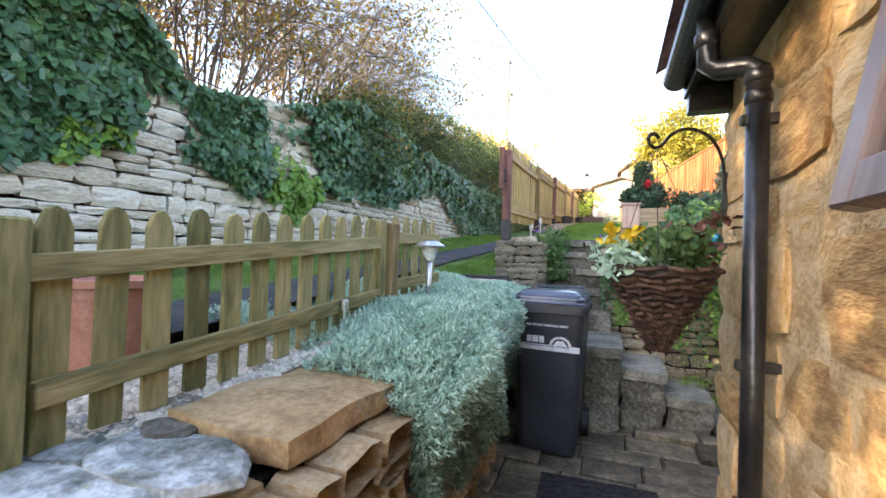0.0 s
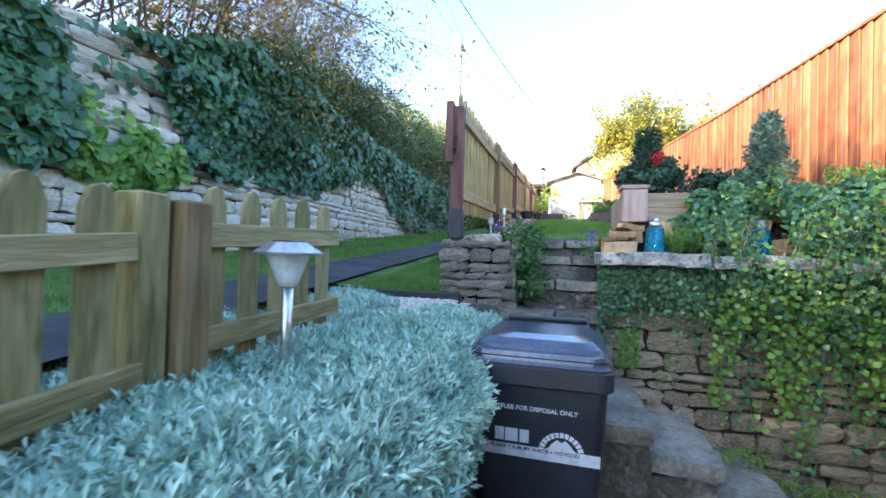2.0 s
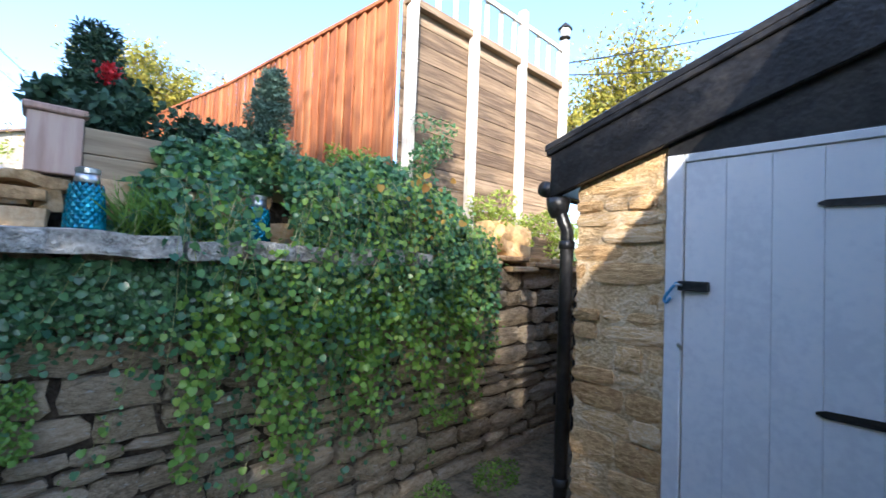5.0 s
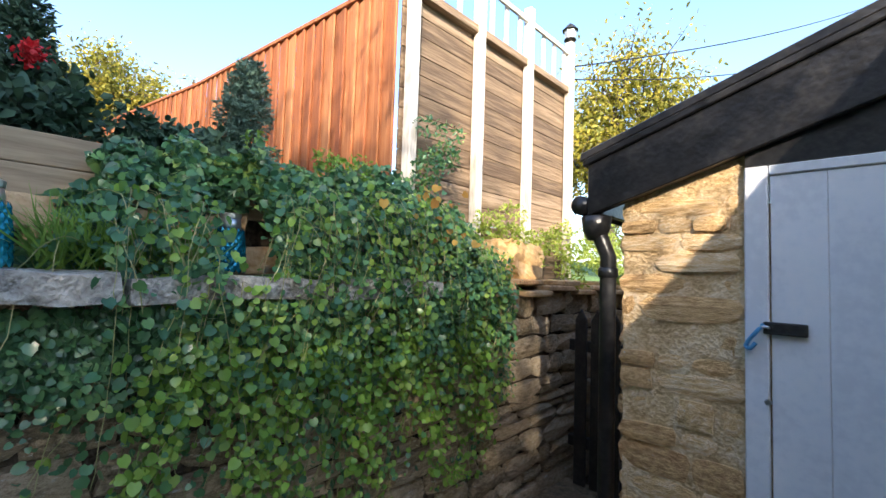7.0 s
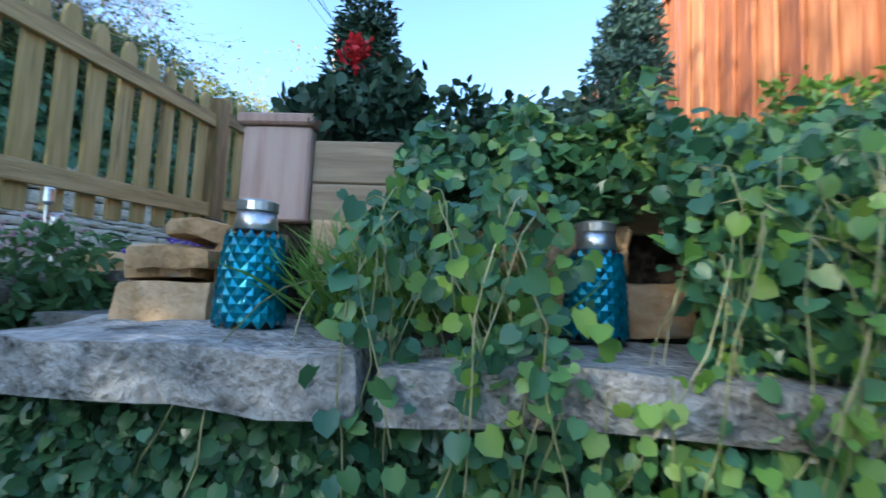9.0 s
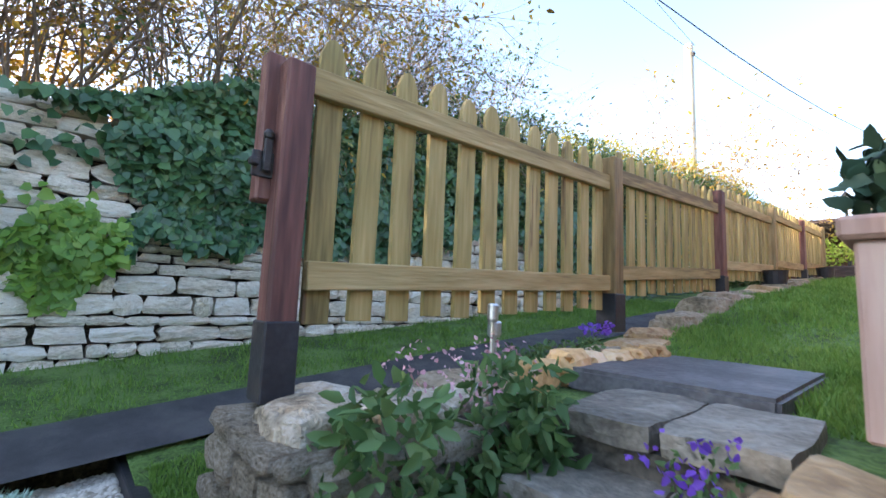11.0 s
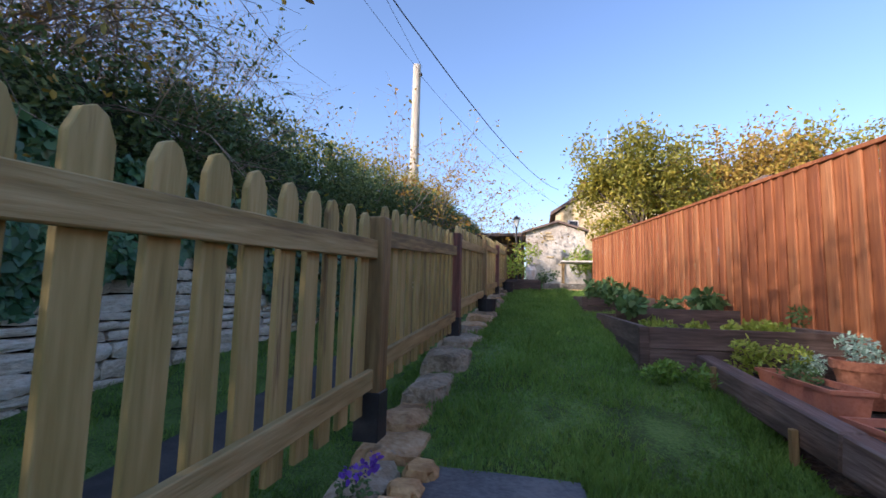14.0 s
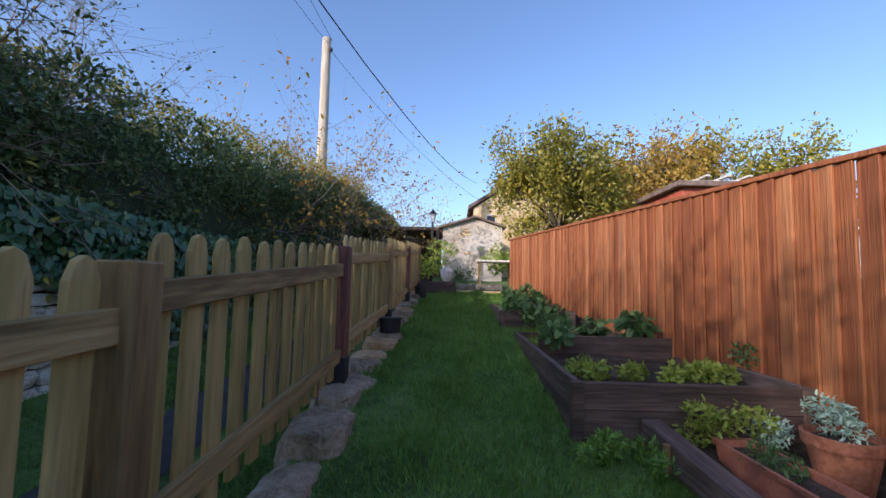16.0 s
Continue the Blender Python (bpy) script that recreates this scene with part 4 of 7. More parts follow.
part("hopper", lathe([(0.032, 1.565), (0.05, 1.60), (0.058, 1.655), (0.05, 1.66)], 16, at=(1.85, 3.19, 0)), BLACK_PAINT, odp, smooth=True)
for zz in (0.35, 1.42):
    part("collar", lathe([(0.030, 0), (0.037, 0.004), (0.037, 0.036), (0.030, 0.04)], 16, at=(1.86, 3.145, zz)), BLACK_PAINT, odp, smooth=True)
# dark picket gate in the passage
dg = thing("wooden_gate", "dark brown pointed picket gate closing the passage", "gate")
for k in range(6):
    y0 = 3.17 + k * 0.105
    part("picket", prism([(y0, 0.12), (y0 + 0.075, 0.12), (y0 + 0.075, 1.15), (y0 + 0.037, 1.22), (y0, 1.15)], -0.01, 0.01, 0.002), BLACK_IRON, dg).matrix_basis = Matrix.Translation((2.85, 0, 0)) @ pose(0, 0, 0, 0, 0, 90)
for zz in (0.35, 0.95):
    part("rail", box(2.86, 2.895, 3.14, 3.82, zz, zz + 0.07, 0.004), BLACK_IRON, dg)


# ---- picket fences ----
def picket_shape(w, h, t, mat):
    key = ("picket", round(w, 4), round(h, 4), mat.name)
    if key not in MESHES:
        c = w * 0.28
        out = [(-w / 2, 0), (w / 2, 0), (w / 2, h - 0.055), (c, h - 0.012), (0, h), (-c, h - 0.012), (-w / 2, h - 0.055)]
        MESHES[key] = mesh_of(prism(out, -t / 2, t / 2, 0.002), "picket", mat)
    return MESHES[key]


def post(fence, x, y, z0, z1, mat, w=0.095, boot=0.0):
    b = bmesh.new()
    box(-w / 2, w / 2, -w / 2, w / 2, 0, z1 - z0, 0.006, b)
    ob = part("post", b, mat, fence)
    ob.matrix_basis = pose(x, y, z0)
    if boot:
        part("post_boot", box(-w / 2 - 0.006, w / 2 + 0.006, -w / 2 - 0.006, w / 2 + 0.006, -0.01, boot, 0.004), BOOT, ob, "black metal post shoe")
    return ob


def panel(fence, x, ya, yb, za, zb, n, top, bottom, rails, mat, rail_mat, w=0.078, side=-1, t=0.02):
    """Pickets and two rails from ya to yb; za, zb: reference heights at the ends; rails: (low, high) pairs below it."""
    slope = (zb - za) / (yb - ya)
    ang = math.degrees(math.atan(slope))
    L = math.hypot(yb - ya, zb - za)
    for lo, hi in rails:
        ob = part("rail", box(-0.014, 0.014, 0, L, lo, hi, 0.003), rail_mat, fence)
        ob.matrix_basis = Matrix.Translation((x, ya, za)) @ pose(0, 0, 0, ang, 0, 0)
    for k in range(n):
        y = ya + (yb - ya) * (k + 0.5) / n
        z = za + slope * (y - ya)
        ob = part("picket", picket_shape(w, top - bottom, t, mat), mat, fence)
        ob.matrix_basis = Matrix.Translation((x + side * (0.014 + t / 2), y, z + bottom + 0.006 * math.sin(k * 2.7))) @ pose(0, 0, 0, 0, 0.6 * math.sin(k * 1.9), 90)


f1 = thing("picket_fence", "low mossy green-brown picket fence over the gravel bed", "picket fence")
post(f1, -1.31, 0.165, 0.62, 1.335, MOSSY, 0.09)
panel(f1, -1.30, 0.21, 1.83, 1.262, 1.385, 12, 0.105, -0.49, ((-0.075, -0.01), (-0.375, -0.31)), MOSSY, MOSSY_RAIL, 0.078)
post(f1, -1.34, 1.885, 0.85, 1.475, MOSSY, 0.085)
post(f1, -1.315, 1.985, 0.85, 1.465, POST_TAN, 0.095)
gate = thing("picket_gate", "small wooden picket gate beside the silver plants", "gate")
panel(gate, -1.32, 2.04, 2.80, 1.40, 1.425, 5, 0.125, -0.40, ((-0.055, 0.015), (-0.35, -0.28)), MOSSY, MOSSY_RAIL, 0.078)

FX = -1.05
f2 = thing("picket_fence", "long new picket fence with brown posts along the garden", "picket fence")
PY_ = [3.94, 5.75, 7.61, 9.52, 11.35, 13.2]
PT = [2.36, 2.545, 2.735, 2.92, 3.06, 3.22]
PB = [1.47, 1.61, 1.83, 2.02, 2.17, 2.32]
for i, (py, pt, pb) in enumerate(zip(PY_, PT, PB)):
    post(f2, FX, py + (0.012 if i == 0 else 0), pb, pt, POST_RED if i % 2 == 0 else POST_TAN, 0.078 if i == 0 else 0.10, 0.19)
stop = post(f2, FX - 0.046, 3.903, 1.97, 2.385, POST_RED, 0.052)
catch = bmesh.new()
box(0.027, 0.033, -0.045, 0.03, 0.06, 0.13, 0.002, catch)
box(0.033, 0.045, -0.020, 0.002, 0.075, 0.165, 0.003, catch)
box(0.033, 0.052, -0.055, -0.030, 0.085, 0.105, 0.003, catch)
merge(catch, lathe([(0.004, 0.160), (0.013, 0.166), (0.015, 0.178), (0.008, 0.188)], 12, at=(0.039, -0.009, 0)))
part("gate_catch", catch, BLACK_IRON, stop, "black iron gate catch")
RAIL_Z = [(2.365, 2.44), (2.50, 2.62), (2.70, 2.81), (2.88, 2.97), (3.02, 3.12)]
for i, (ra, rb) in enumerate(RAIL_Z):
    panel(f2, FX + 0.01, PY_[i] + 0.05, PY_[i + 1] - 0.05, ra, rb, 12, 0.12, -0.72, ((-0.08, 0.0), (-0.625, -0.545)), PICKET, PICKET_RAIL, 0.08)

# ---- close-board fence ----
f3 = thing("board_fence", "red-brown close-board fence dappled with tree shadow", "board fence")
LINE = [(1.60, 4.16, 2.93), (1.50, 7.0, 3.13), (0.70, 13.0, 3.33)]
for (xa, ya, za), (xb, yb, zb) in zip(LINE, LINE[1:]):
    L = math.hypot(xb - xa, yb - ya)
    n = round(L / 0.115)
    ang = math.degrees(math.atan2(yb - ya, xb - xa))
    for k in range(n):
        s = (k + 0.5) / n
        y = ya + (yb - ya) * s
        zt = za + (zb - za) * s
        z0 = max(1.36, lawn_z(y) + 0.10)
        key = ("fboard", round(zt - z0, 2))
        if key not in MESHES:
            MESHES[key] = mesh_of(box(-0.064, 0.064, -0.008, 0.008, 0, round(zt - z0, 2), 0.004), "fence_board", FENCE_RED)
        ob = part("board", MESHES[key], FENCE_RED, f3)
        ob.matrix_basis = Matrix.Translation((xa + (xb - xa) * s, y, z0)) @ pose(0, 0, 0, 0, 0.3 * math.sin(k * 3.1), ang - 9)
    cap = part("capping", box(0, L, -0.025, 0.025, 0.0, 0.028, 0.003), FENCE_RED, f3)
    cap.matrix_basis = Matrix.Translation((xa, ya, za)) @ pose(0, 0, 0, 0, -math.degrees(math.atan((zb - za) / L)), ang)
    gb_ = part("gravel_board", box(0, L, -0.015, 0.015, -0.12, 0.14, 0.003), BED_WOOD, f3, "dark gravel board")
    gb_.matrix_basis = Matrix.Translation((xa + 0.0, ya, lawn_z(ya) + 0.0)) @ pose(0, 0, 0, 0, -math.degrees(math.atan((lawn_z(yb) - lawn_z(ya)) / L)), ang)

# ---- boundary fence with trellis ----
f4 = thing("boundary_fence", "weathered horizontal-board fence with white posts and trellis", "fence")
for x in (1.66, 2.20, 2.74, 3.33):
    zt = 3.06 if x < 1.7 else 3.3
    part("post", box(x - 0.026, x + 0.026, 4.07, 4.13, 1.36, zt, 0.004), WHITE_WOOD, f4, "white painted post")
z = 1.40
r = np.random.default_rng(2)
while z < 2.86:
    part("board", box(1.62, 3.36, 4.14, 4.158, z, z + 0.105, 0.003), FENCE_OLD, f4)
    z += 0.108
part("rail", box(1.62, 3.36, 4.09, 4.14, 2.88, 2.93, 0.003), FENCE_OLD, f4)
for k in range(11):
    x = 1.70 + k * 0.155
    part("trellis_slat", box(x, x + 0.035, 4.11, 4.125, 2.92, 3.22, 0.002), WHITE_WOOD, f4)
part("trellis_rail", box(1.66, 3.36, 4.09, 4.11, 3.19, 3.225, 0.002), WHITE_WOOD, f4)
# return of the fence beyond the corner post
for k in range(9):
    part("trellis_slat", box(3.36, 3.375, 4.2 + k * 0.16, 4.24 + k * 0.16, 2.1, 2.92 + 0.05, 0.002), WHITE_WOOD, f4)
part("rail", box(3.35, 3.39, 4.14, 5.6, 2.72, 2.78, 0.003), FENCE_OLD, f4)
part("rail", box(3.35, 3.39, 4.14, 5.6, 2.2, 2.26, 0.003), FENCE_OLD, f4)
fl = thing("post_lantern", "small dark lantern on the fence corner post", "lantern")
part("lantern_base", lathe([(0.02, 0), (0.05, 0.02), (0.045, 0.03)], 10, at=(3.33, 4.1, 3.30)), BLACK_IRON, fl)
part("lantern_glass", lathe([(0.035, 0.03), (0.05, 0.10)], 6, at=(3.33, 4.1, 3.30)), FROST, fl)
part("lantern_cap", lathe([(0.065, 0.10), (0.03, 0.14), (0.008, 0.16)], 8, at=(3.33, 4.1, 3.30)), BLACK_IRON, fl)


# ---- wheeled bin ----
def rounded_rect(w, d, rad, n=4):
    pts = []
    for cx, cy, a0 in ((w / 2 - rad, d / 2 - rad, 0), (-w / 2 + rad, d / 2 - rad, 90), (-w / 2 + rad, -d / 2 + rad, 180), (w / 2 - rad, -d / 2 + rad, 270)):
        for k in range(n + 1):
            a = radians(a0 + 90 * k / n)
            pts.append((cx + rad * math.cos(a), cy + rad * math.sin(a)))
    return pts


def loft(rings):
    """Stacked outlines: (w, d, radius, z, offset in y)."""
    bm = bmesh.new()
    made = []
    for w, d, rad, z, oy in rings:
        made.append([bm.verts.new((x, y + oy, z)) for x, y in rounded_rect(w, d, rad)])
    n = len(made[0])
    for a, b in zip(made, made[1:]):
        for i in range(n):
            bm.faces.new((a[i], a[(i + 1) % n], b[(i + 1) % n], b[i]))
    bm.faces.new(made[0][::-1])
    bm.faces.new(made[-1])
    return bm


def lettering(words, size, mat, name, parent, m, depth=0.0006):
    cu = bpy.data.curves.new(name, 'FONT')
    cu.body, cu.size, cu.extrude, cu.align_x = words, size, depth, 'CENTER'
    cu.offset = size * 0.018
    tmp = new("tmp_text", cu)
    dg_ = bpy.context.evaluated_depsgraph_get()
    me = bpy.data.meshes.new_from_object(tmp.evaluated_get(dg_))
    bpy.data.objects.remove(tmp)
    me.materials.clear()
    me.materials.append(mat)
    ob = part(name, me, mat, parent)
    ob.matrix_basis = m
    return ob


wb = thing("wheelie_bin", "dark grey plastic wheelie bin with closed lid on the paving", "wheelie bin", at=(-0.42, 2.76, 0.0), rz=-2)
part("bin_body", loft([(0.36, 0.38, 0.04, 0.0, 0.02), (0.365, 0.39, 0.04, 0.02, 0.02), (0.45, 0.50, 0.045, 0.92, 0.0), (0.455, 0.505, 0.045, 0.955, 0.0)]), BIN, wb, smooth=False)
part("rim", loft([(0.475, 0.53, 0.05, 0.925, 0.0), (0.485, 0.54, 0.05, 0.93, 0.0), (0.485, 0.54, 0.05, 0.985, 0.0), (0.47, 0.525, 0.05, 0.99, 0.0)]), BIN, wb)
lid = part("lid", loft([(0.46, 0.52, 0.05, 0.985, 0.0), (0.47, 0.53, 0.05, 0.995, 0.0), (0.455, 0.515, 0.05, 1.005, 0.0), (0.45, 0.51, 0.05, 1.015, 0.0), (0.462, 0.522, 0.05, 1.020, 0.0), (0.455, 0.515, 0.05, 1.032, 0.0), (0.425, 0.47, 0.05, 1.036, 0.005), (0.415, 0.46, 0.05, 1.048, 0.008), (0.36, 0.40, 0.05, 1.066, 0.015), (0.25, 0.28, 0.05, 1.074, 0.02)]), BIN_LID, wb, "scuffed lid, sky sheen tinted into its colour")
part("lid_handle", tube([(-0.17, 0.27, 1.03), (-0.175, 0.34, 1.065), (0.175, 0.34, 1.065), (0.17, 0.27, 1.03)], 0.013, 8), BIN, lid)
for sx in (-1, 1):
    wh = part("wheel", tube([(sx * 0.19, 0.26, 0.10), (sx * 0.235, 0.26, 0.10)], 0.10, 20), BOOT, wb)
    part("hub", tube([(sx * 0.232, 0.26, 0.10), (sx * 0.24, 0.26, 0.10)], 0.05, 14), BIN, wh)
part("axle", tube([(-0.19, 0.26, 0.10), (0.19, 0.26, 0.10)], 0.012, 8), BLACK_IRON, wb)


def on_front(z, x=0.0, out=0.003):
    lean = math.degrees(math.atan(0.075 / 0.9))
    y = -0.175 - (z - 0.02) * 0.0833 - out
    return Matrix.Translation((x, y, z)) @ pose(0, 0, 0, 90 + lean * 0.97, 0, 0)


lettering("REFUSE FOR DISPOSAL ONLY", 0.0205, PRINT, "print", wb, on_front(0.842))
band = part("print_band", box(-0.205, 0.205, -0.0004, 0.0004, -0.022, 0.018, 0), PRINT, wb)
band.matrix_basis = on_front(0.705) @ pose(0, 0, 0, -90, 0, 0)
for k, (w_, x_) in enumerate(((0.030, -0.115), (0.042, -0.075), (0.030, -0.033))):
    bar = part("print_bar", box(-w_ / 2, w_ / 2, -0.0004, 0.0004, 0, 0.044, 0), PRINT, wb)
    bar.matrix_basis = on_front(0.733, x_) @ pose(0, 0, 0, -90, 0, 0)
logo = bmesh.new()
for k in range(13):
    a0, a1 = math.pi * k / 13, math.pi * (k + 0.8) / 13
    q = [logo.verts.new((rr * math.cos(a), rr * math.sin(a), 0)) for rr, a in ((0.055, a0), (0.072, a0), (0.072, a1), (0.055, a1))]
    logo.faces.new(q)
c = logo.verts.new((0, 0, 0))
arc = [logo.verts.new((0.048 * math.cos(math.pi * k / 12) * (0.8 + 0.2 * (k % 2)), 0.048 * math.sin(math.pi * k / 12) * (0.8 + 0.2 * (k % 3 > 0)), 0)) for k in range(13)]
for a, b in zip(arc, arc[1:]):
    logo.faces.new((c, a, b))
lg = part("print_emblem", logo, PRINT, wb)
lg.matrix_basis = on_front(0.712, 0.085, 0.0045)
lettering("PLEASE + SLIM MY WASTE + NO FOOD", 0.0165, BIN, "print", wb, on_front(0.709, 0.0, 0.0055))

# ---- foliage helpers ----
def shell(center, radii, n, r, top_only=False):
    d = unit(r.normal(size=(n, 3)))
    if top_only:
        d[:, 2] = np.abs(d[:, 2])
    s = r.uniform(0.72, 1.03, size=(n, 1))
    bump = 1 + 0.18 * np.sin(d[:, 0:1] * 7 + center[0] * 9) * np.sin(d[:, 1:2] * 6 + center[1] * 5) + 0.10 * np.sin(d[:, 2:3] * 13)
    return np.array(center) + d * np.array(radii) * s * bump, d


def foliage(name, clumps, per, length, width, mat, shape, r, parent=None, out=0.6):
    P, D = [], []
    for c, rad in clumps:
        k = int(per * (rad[0] * rad[1] + rad[0] * rad[2] + rad[1] * rad[2]))
        p, d = shell(c, rad, max(k, 12), r)
        P.append(p)
        D.append(d)
    P, D = np.concatenate(P), np.concatenate(D)
    n = len(P)
    along = unit(D * out + r.normal(size=(n, 3)) * 0.8)
    nrm = unit(D + r.normal(size=(n, 3)) * 0.5)
    ls = length * r.uniform(0.65, 1.25, n)
    return part(name, leaves(name, P, along, nrm, ls, ls * width, shape, mat), mat, parent)


def clumps_in(center, size, n, r, rad=(0.15, 0.3), flat=0.8):
    out = []
    for _ in range(n):
        c = np.array(center) + (r.random(3) - 0.5) * np.array(size)
        k = r.uniform(*rad)
        out.append((c, (k * r.uniform(0.8, 1.2), k * r.uniform(0.8, 1.2), k * flat)))
    return out


# ---- silver mat of foliage over the bed wall ----
r = np.random.default_rng(17)
MX0, MX1 = -1.22, -0.62


def silver_top(x, y):
    base = np.interp(y, [0.9, 1.25, 1.7, 2.4, 3.0, 3.62], [0.76, 0.90, 0.99, 1.02, 1.02, 0.98])
    edge = np.interp(x, [-2.0, -1.3, -0.95, -0.7, -0.58], [-0.05, -0.04, 0.0, -0.02, -0.12])
    return base + edge + 0.025 * np.sin(x * 9 + y * 4) * np.sin(y * 7)


def sprigs(P, N, r, per=12, L=0.028):
    """Tufts of narrow leaves round a tip."""
    n = len(P)
    up = unit(N + r.normal(size=(n, 3)) * 0.45)
    pos, al, nm, ln = [], [], [], []
    for k in range(per):
        t = k / per
        a = r.uniform(0, 2 * math.pi, n)
        o = unit(np.cross(up, r.normal(size=(n, 3))))
        pos.append(P + up * (0.06 * t - 0.02)[..., None] if np.ndim(t) else P + up * (0.06 * t - 0.02))
        al.append(unit(o * (1.0 - 0.4 * t) + up * (0.55 + 0.5 * t)))
        nm.append(up)
        ln.append(L * r.uniform(0.7, 1.25, n))
    return np.concatenate(pos), np.concatenate(al), np.concatenate(nm), np.concatenate(ln)


silver = thing("silver_plant", "spreading silver-leaved carpet plant spilling over the wall", "plant")
n = 8000
x = r.uniform(-1.28, -0.65, n)
y = r.uniform(1.05, 3.62, n)
keep = (x > -1.20 - 0.15 * np.sin(y * 3)) | (y > 1.4)
x, y = x[keep], y[keep]
z = silver_top(x, y)
P = np.stack([x, y, z + r.uniform(-0.045, 0.025, len(x))], 1)
N = np.tile([[0.1, -0.15, 1.0]], (len(x), 1))
# beyond the fence
n2 = 3200
x2, y2 = r.uniform(-1.95, -1.25, n2), r.uniform(1.2, 3.5, n2)
z2 = gravel_z(y2) + 0.06 - 0.02 * (y2 - 1.2) + 0.05 * np.sin(x2 * 6 + y2 * 5)
P2 = np.stack([x2, y2, z2], 1)
# hanging face
n3 = 9000
y3 = r.uniform(1.0, 3.3, n3)
z_edge = silver_top(-0.66, y3)
low = np.interp(y3, [0.95, 1.25, 1.9, 2.5, 3.3], [0.60, 0.30, 0.32, 0.42, 0.5]) + 0.1 * np.sin(y3 * 11)
u3 = r.uniform(0, 1, n3) ** 1.15
z3 = z_edge + 0.01 - u3 * (z_edge - low)
x3 = np.interp(y3, [1.0, 2.0, 2.4, 3.3], [-0.57, -0.59, -0.66, -0.68]) - 0.08 * u3 + 0.05 * np.sin(y3 * 6 + z3 * 7) + r.uniform(-0.03, 0.03, n3)
P3 = np.stack([x3, y3, z3], 1)
N3 = np.tile([[1.0, -0.25, -0.05]], (n3, 1))
# rounded shoulder between the carpet and the hanging face
n4 = 4200
y4 = r.uniform(1.0, 3.3, n4)
x4 = r.uniform(-0.76, -0.56, n4) + np.interp(y4, [2.0, 2.4], [0.0, -0.05])
z4 = silver_top(x4, y4) + r.uniform(-0.07, 0.01, n4)
P3 = np.concatenate([P3, np.stack([x4, y4, z4], 1)])
N3 = np.concatenate([N3, np.tile([[0.6, -0.2, 0.75]], (n4, 1))])
pa, al, nm, ln = sprigs(np.concatenate([P, P2]), np.concatenate([N, np.tile([[0, 0, 1.0]], (n2, 1))]), r)
tagged(part("foliage", leaves("foliage", pa, al, nm, ln, ln * 0.26, SLIM, SILVER), SILVER, silver), "silver-green carpet of narrow leaves", kind="stuff")
pa, al, nm, ln = sprigs(P3, N3, r, 10, 0.026)
# lower hanging shoots take the darker grey-green leaf colour
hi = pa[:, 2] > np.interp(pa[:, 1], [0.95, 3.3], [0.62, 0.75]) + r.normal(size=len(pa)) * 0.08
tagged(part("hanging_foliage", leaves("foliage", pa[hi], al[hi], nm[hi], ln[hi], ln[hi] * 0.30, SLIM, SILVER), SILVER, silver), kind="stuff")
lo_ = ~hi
tagged(part("hanging_foliage", leaves("foliage", pa[lo_], al[lo_], nm[lo_], ln[lo_] * 1.2, ln[lo_] * 0.26, SLIM, SILVER_DARK), SILVER_DARK, silver, "darker grey-green trailing shoots"), kind="stuff")
# dark filler body beneath, coloured as the shade between the leaves
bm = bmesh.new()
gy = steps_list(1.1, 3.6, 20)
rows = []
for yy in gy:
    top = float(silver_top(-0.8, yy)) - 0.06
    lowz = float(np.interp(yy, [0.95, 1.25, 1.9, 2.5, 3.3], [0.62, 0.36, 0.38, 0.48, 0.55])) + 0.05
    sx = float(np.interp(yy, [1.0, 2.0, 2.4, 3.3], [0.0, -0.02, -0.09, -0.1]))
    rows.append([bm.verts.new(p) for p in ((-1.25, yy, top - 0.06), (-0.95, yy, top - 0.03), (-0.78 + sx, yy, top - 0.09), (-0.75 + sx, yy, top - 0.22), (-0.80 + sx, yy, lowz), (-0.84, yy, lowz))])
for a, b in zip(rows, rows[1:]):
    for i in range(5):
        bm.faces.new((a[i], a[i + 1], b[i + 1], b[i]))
part("undergrowth", bm, material("silver mat inner shade", [(0.04, 0.06, 0.035), (0.09, 0.13, 0.09), (0.16, 0.22, 0.17)], 25, 0.9, 0.8, 90), silver)

# ---- gravel pebbles ----
r = np.random.default_rng(19)
n = 20000
px, py = r.uniform(-1.9, -0.95, n), np.concatenate([r.uniform(-0.3, 1.9, n - 6000), r.uniform(3.3, 3.75, 6000)])
px[n - 6000:] = r.uniform(-1.94, -0.98, 6000)
ok = ~((px > -1.2) & (py < 1.2) & (py > 0.45))
px, py = px[ok], py[ok]
oct_v = np.array([(1, 0, 0), (0, 1, 0), (-1, 0, 0), (0, -1, 0), (0, 0, 1.0), (0.5, 0.5, 0.6), (-0.5, -0.5, 0.65)])
oct_f = np.array([(0, 1, 5), (1, 4, 5), (0, 5, 4), (1, 2, 4), (2, 6, 4), (2, 3, 6), (3, 4, 6), (3, 0, 4)])
sz = r.uniform(0.009, 0.020, len(px))
th = r.uniform(0, 6.28, len(px))
V = oct_v[None] * sz[:, None, None] * np.stack([r.uniform(0.8, 1.4, len(px)), r.uniform(0.7, 1.1, len(px)), r.uniform(0.6, 1.0, len(px))], 1)[:, None, :]
V = np.stack([V[:, :, 0] * np.cos(th)[:, None] - V[:, :, 1] * np.sin(th)[:, None], V[:, :, 0] * np.sin(th)[:, None] + V[:, :, 1] * np.cos(th)[:, None], V[:, :, 2]], 2)
base_z = gravel_z(py) - 0.001
V += np.stack([px, py, base_z + 0.004], 1)[:, None, :]
F = (oct_f[None] + (np.arange(len(px)) * 7)[:, None, None]).reshape(-1, 3)
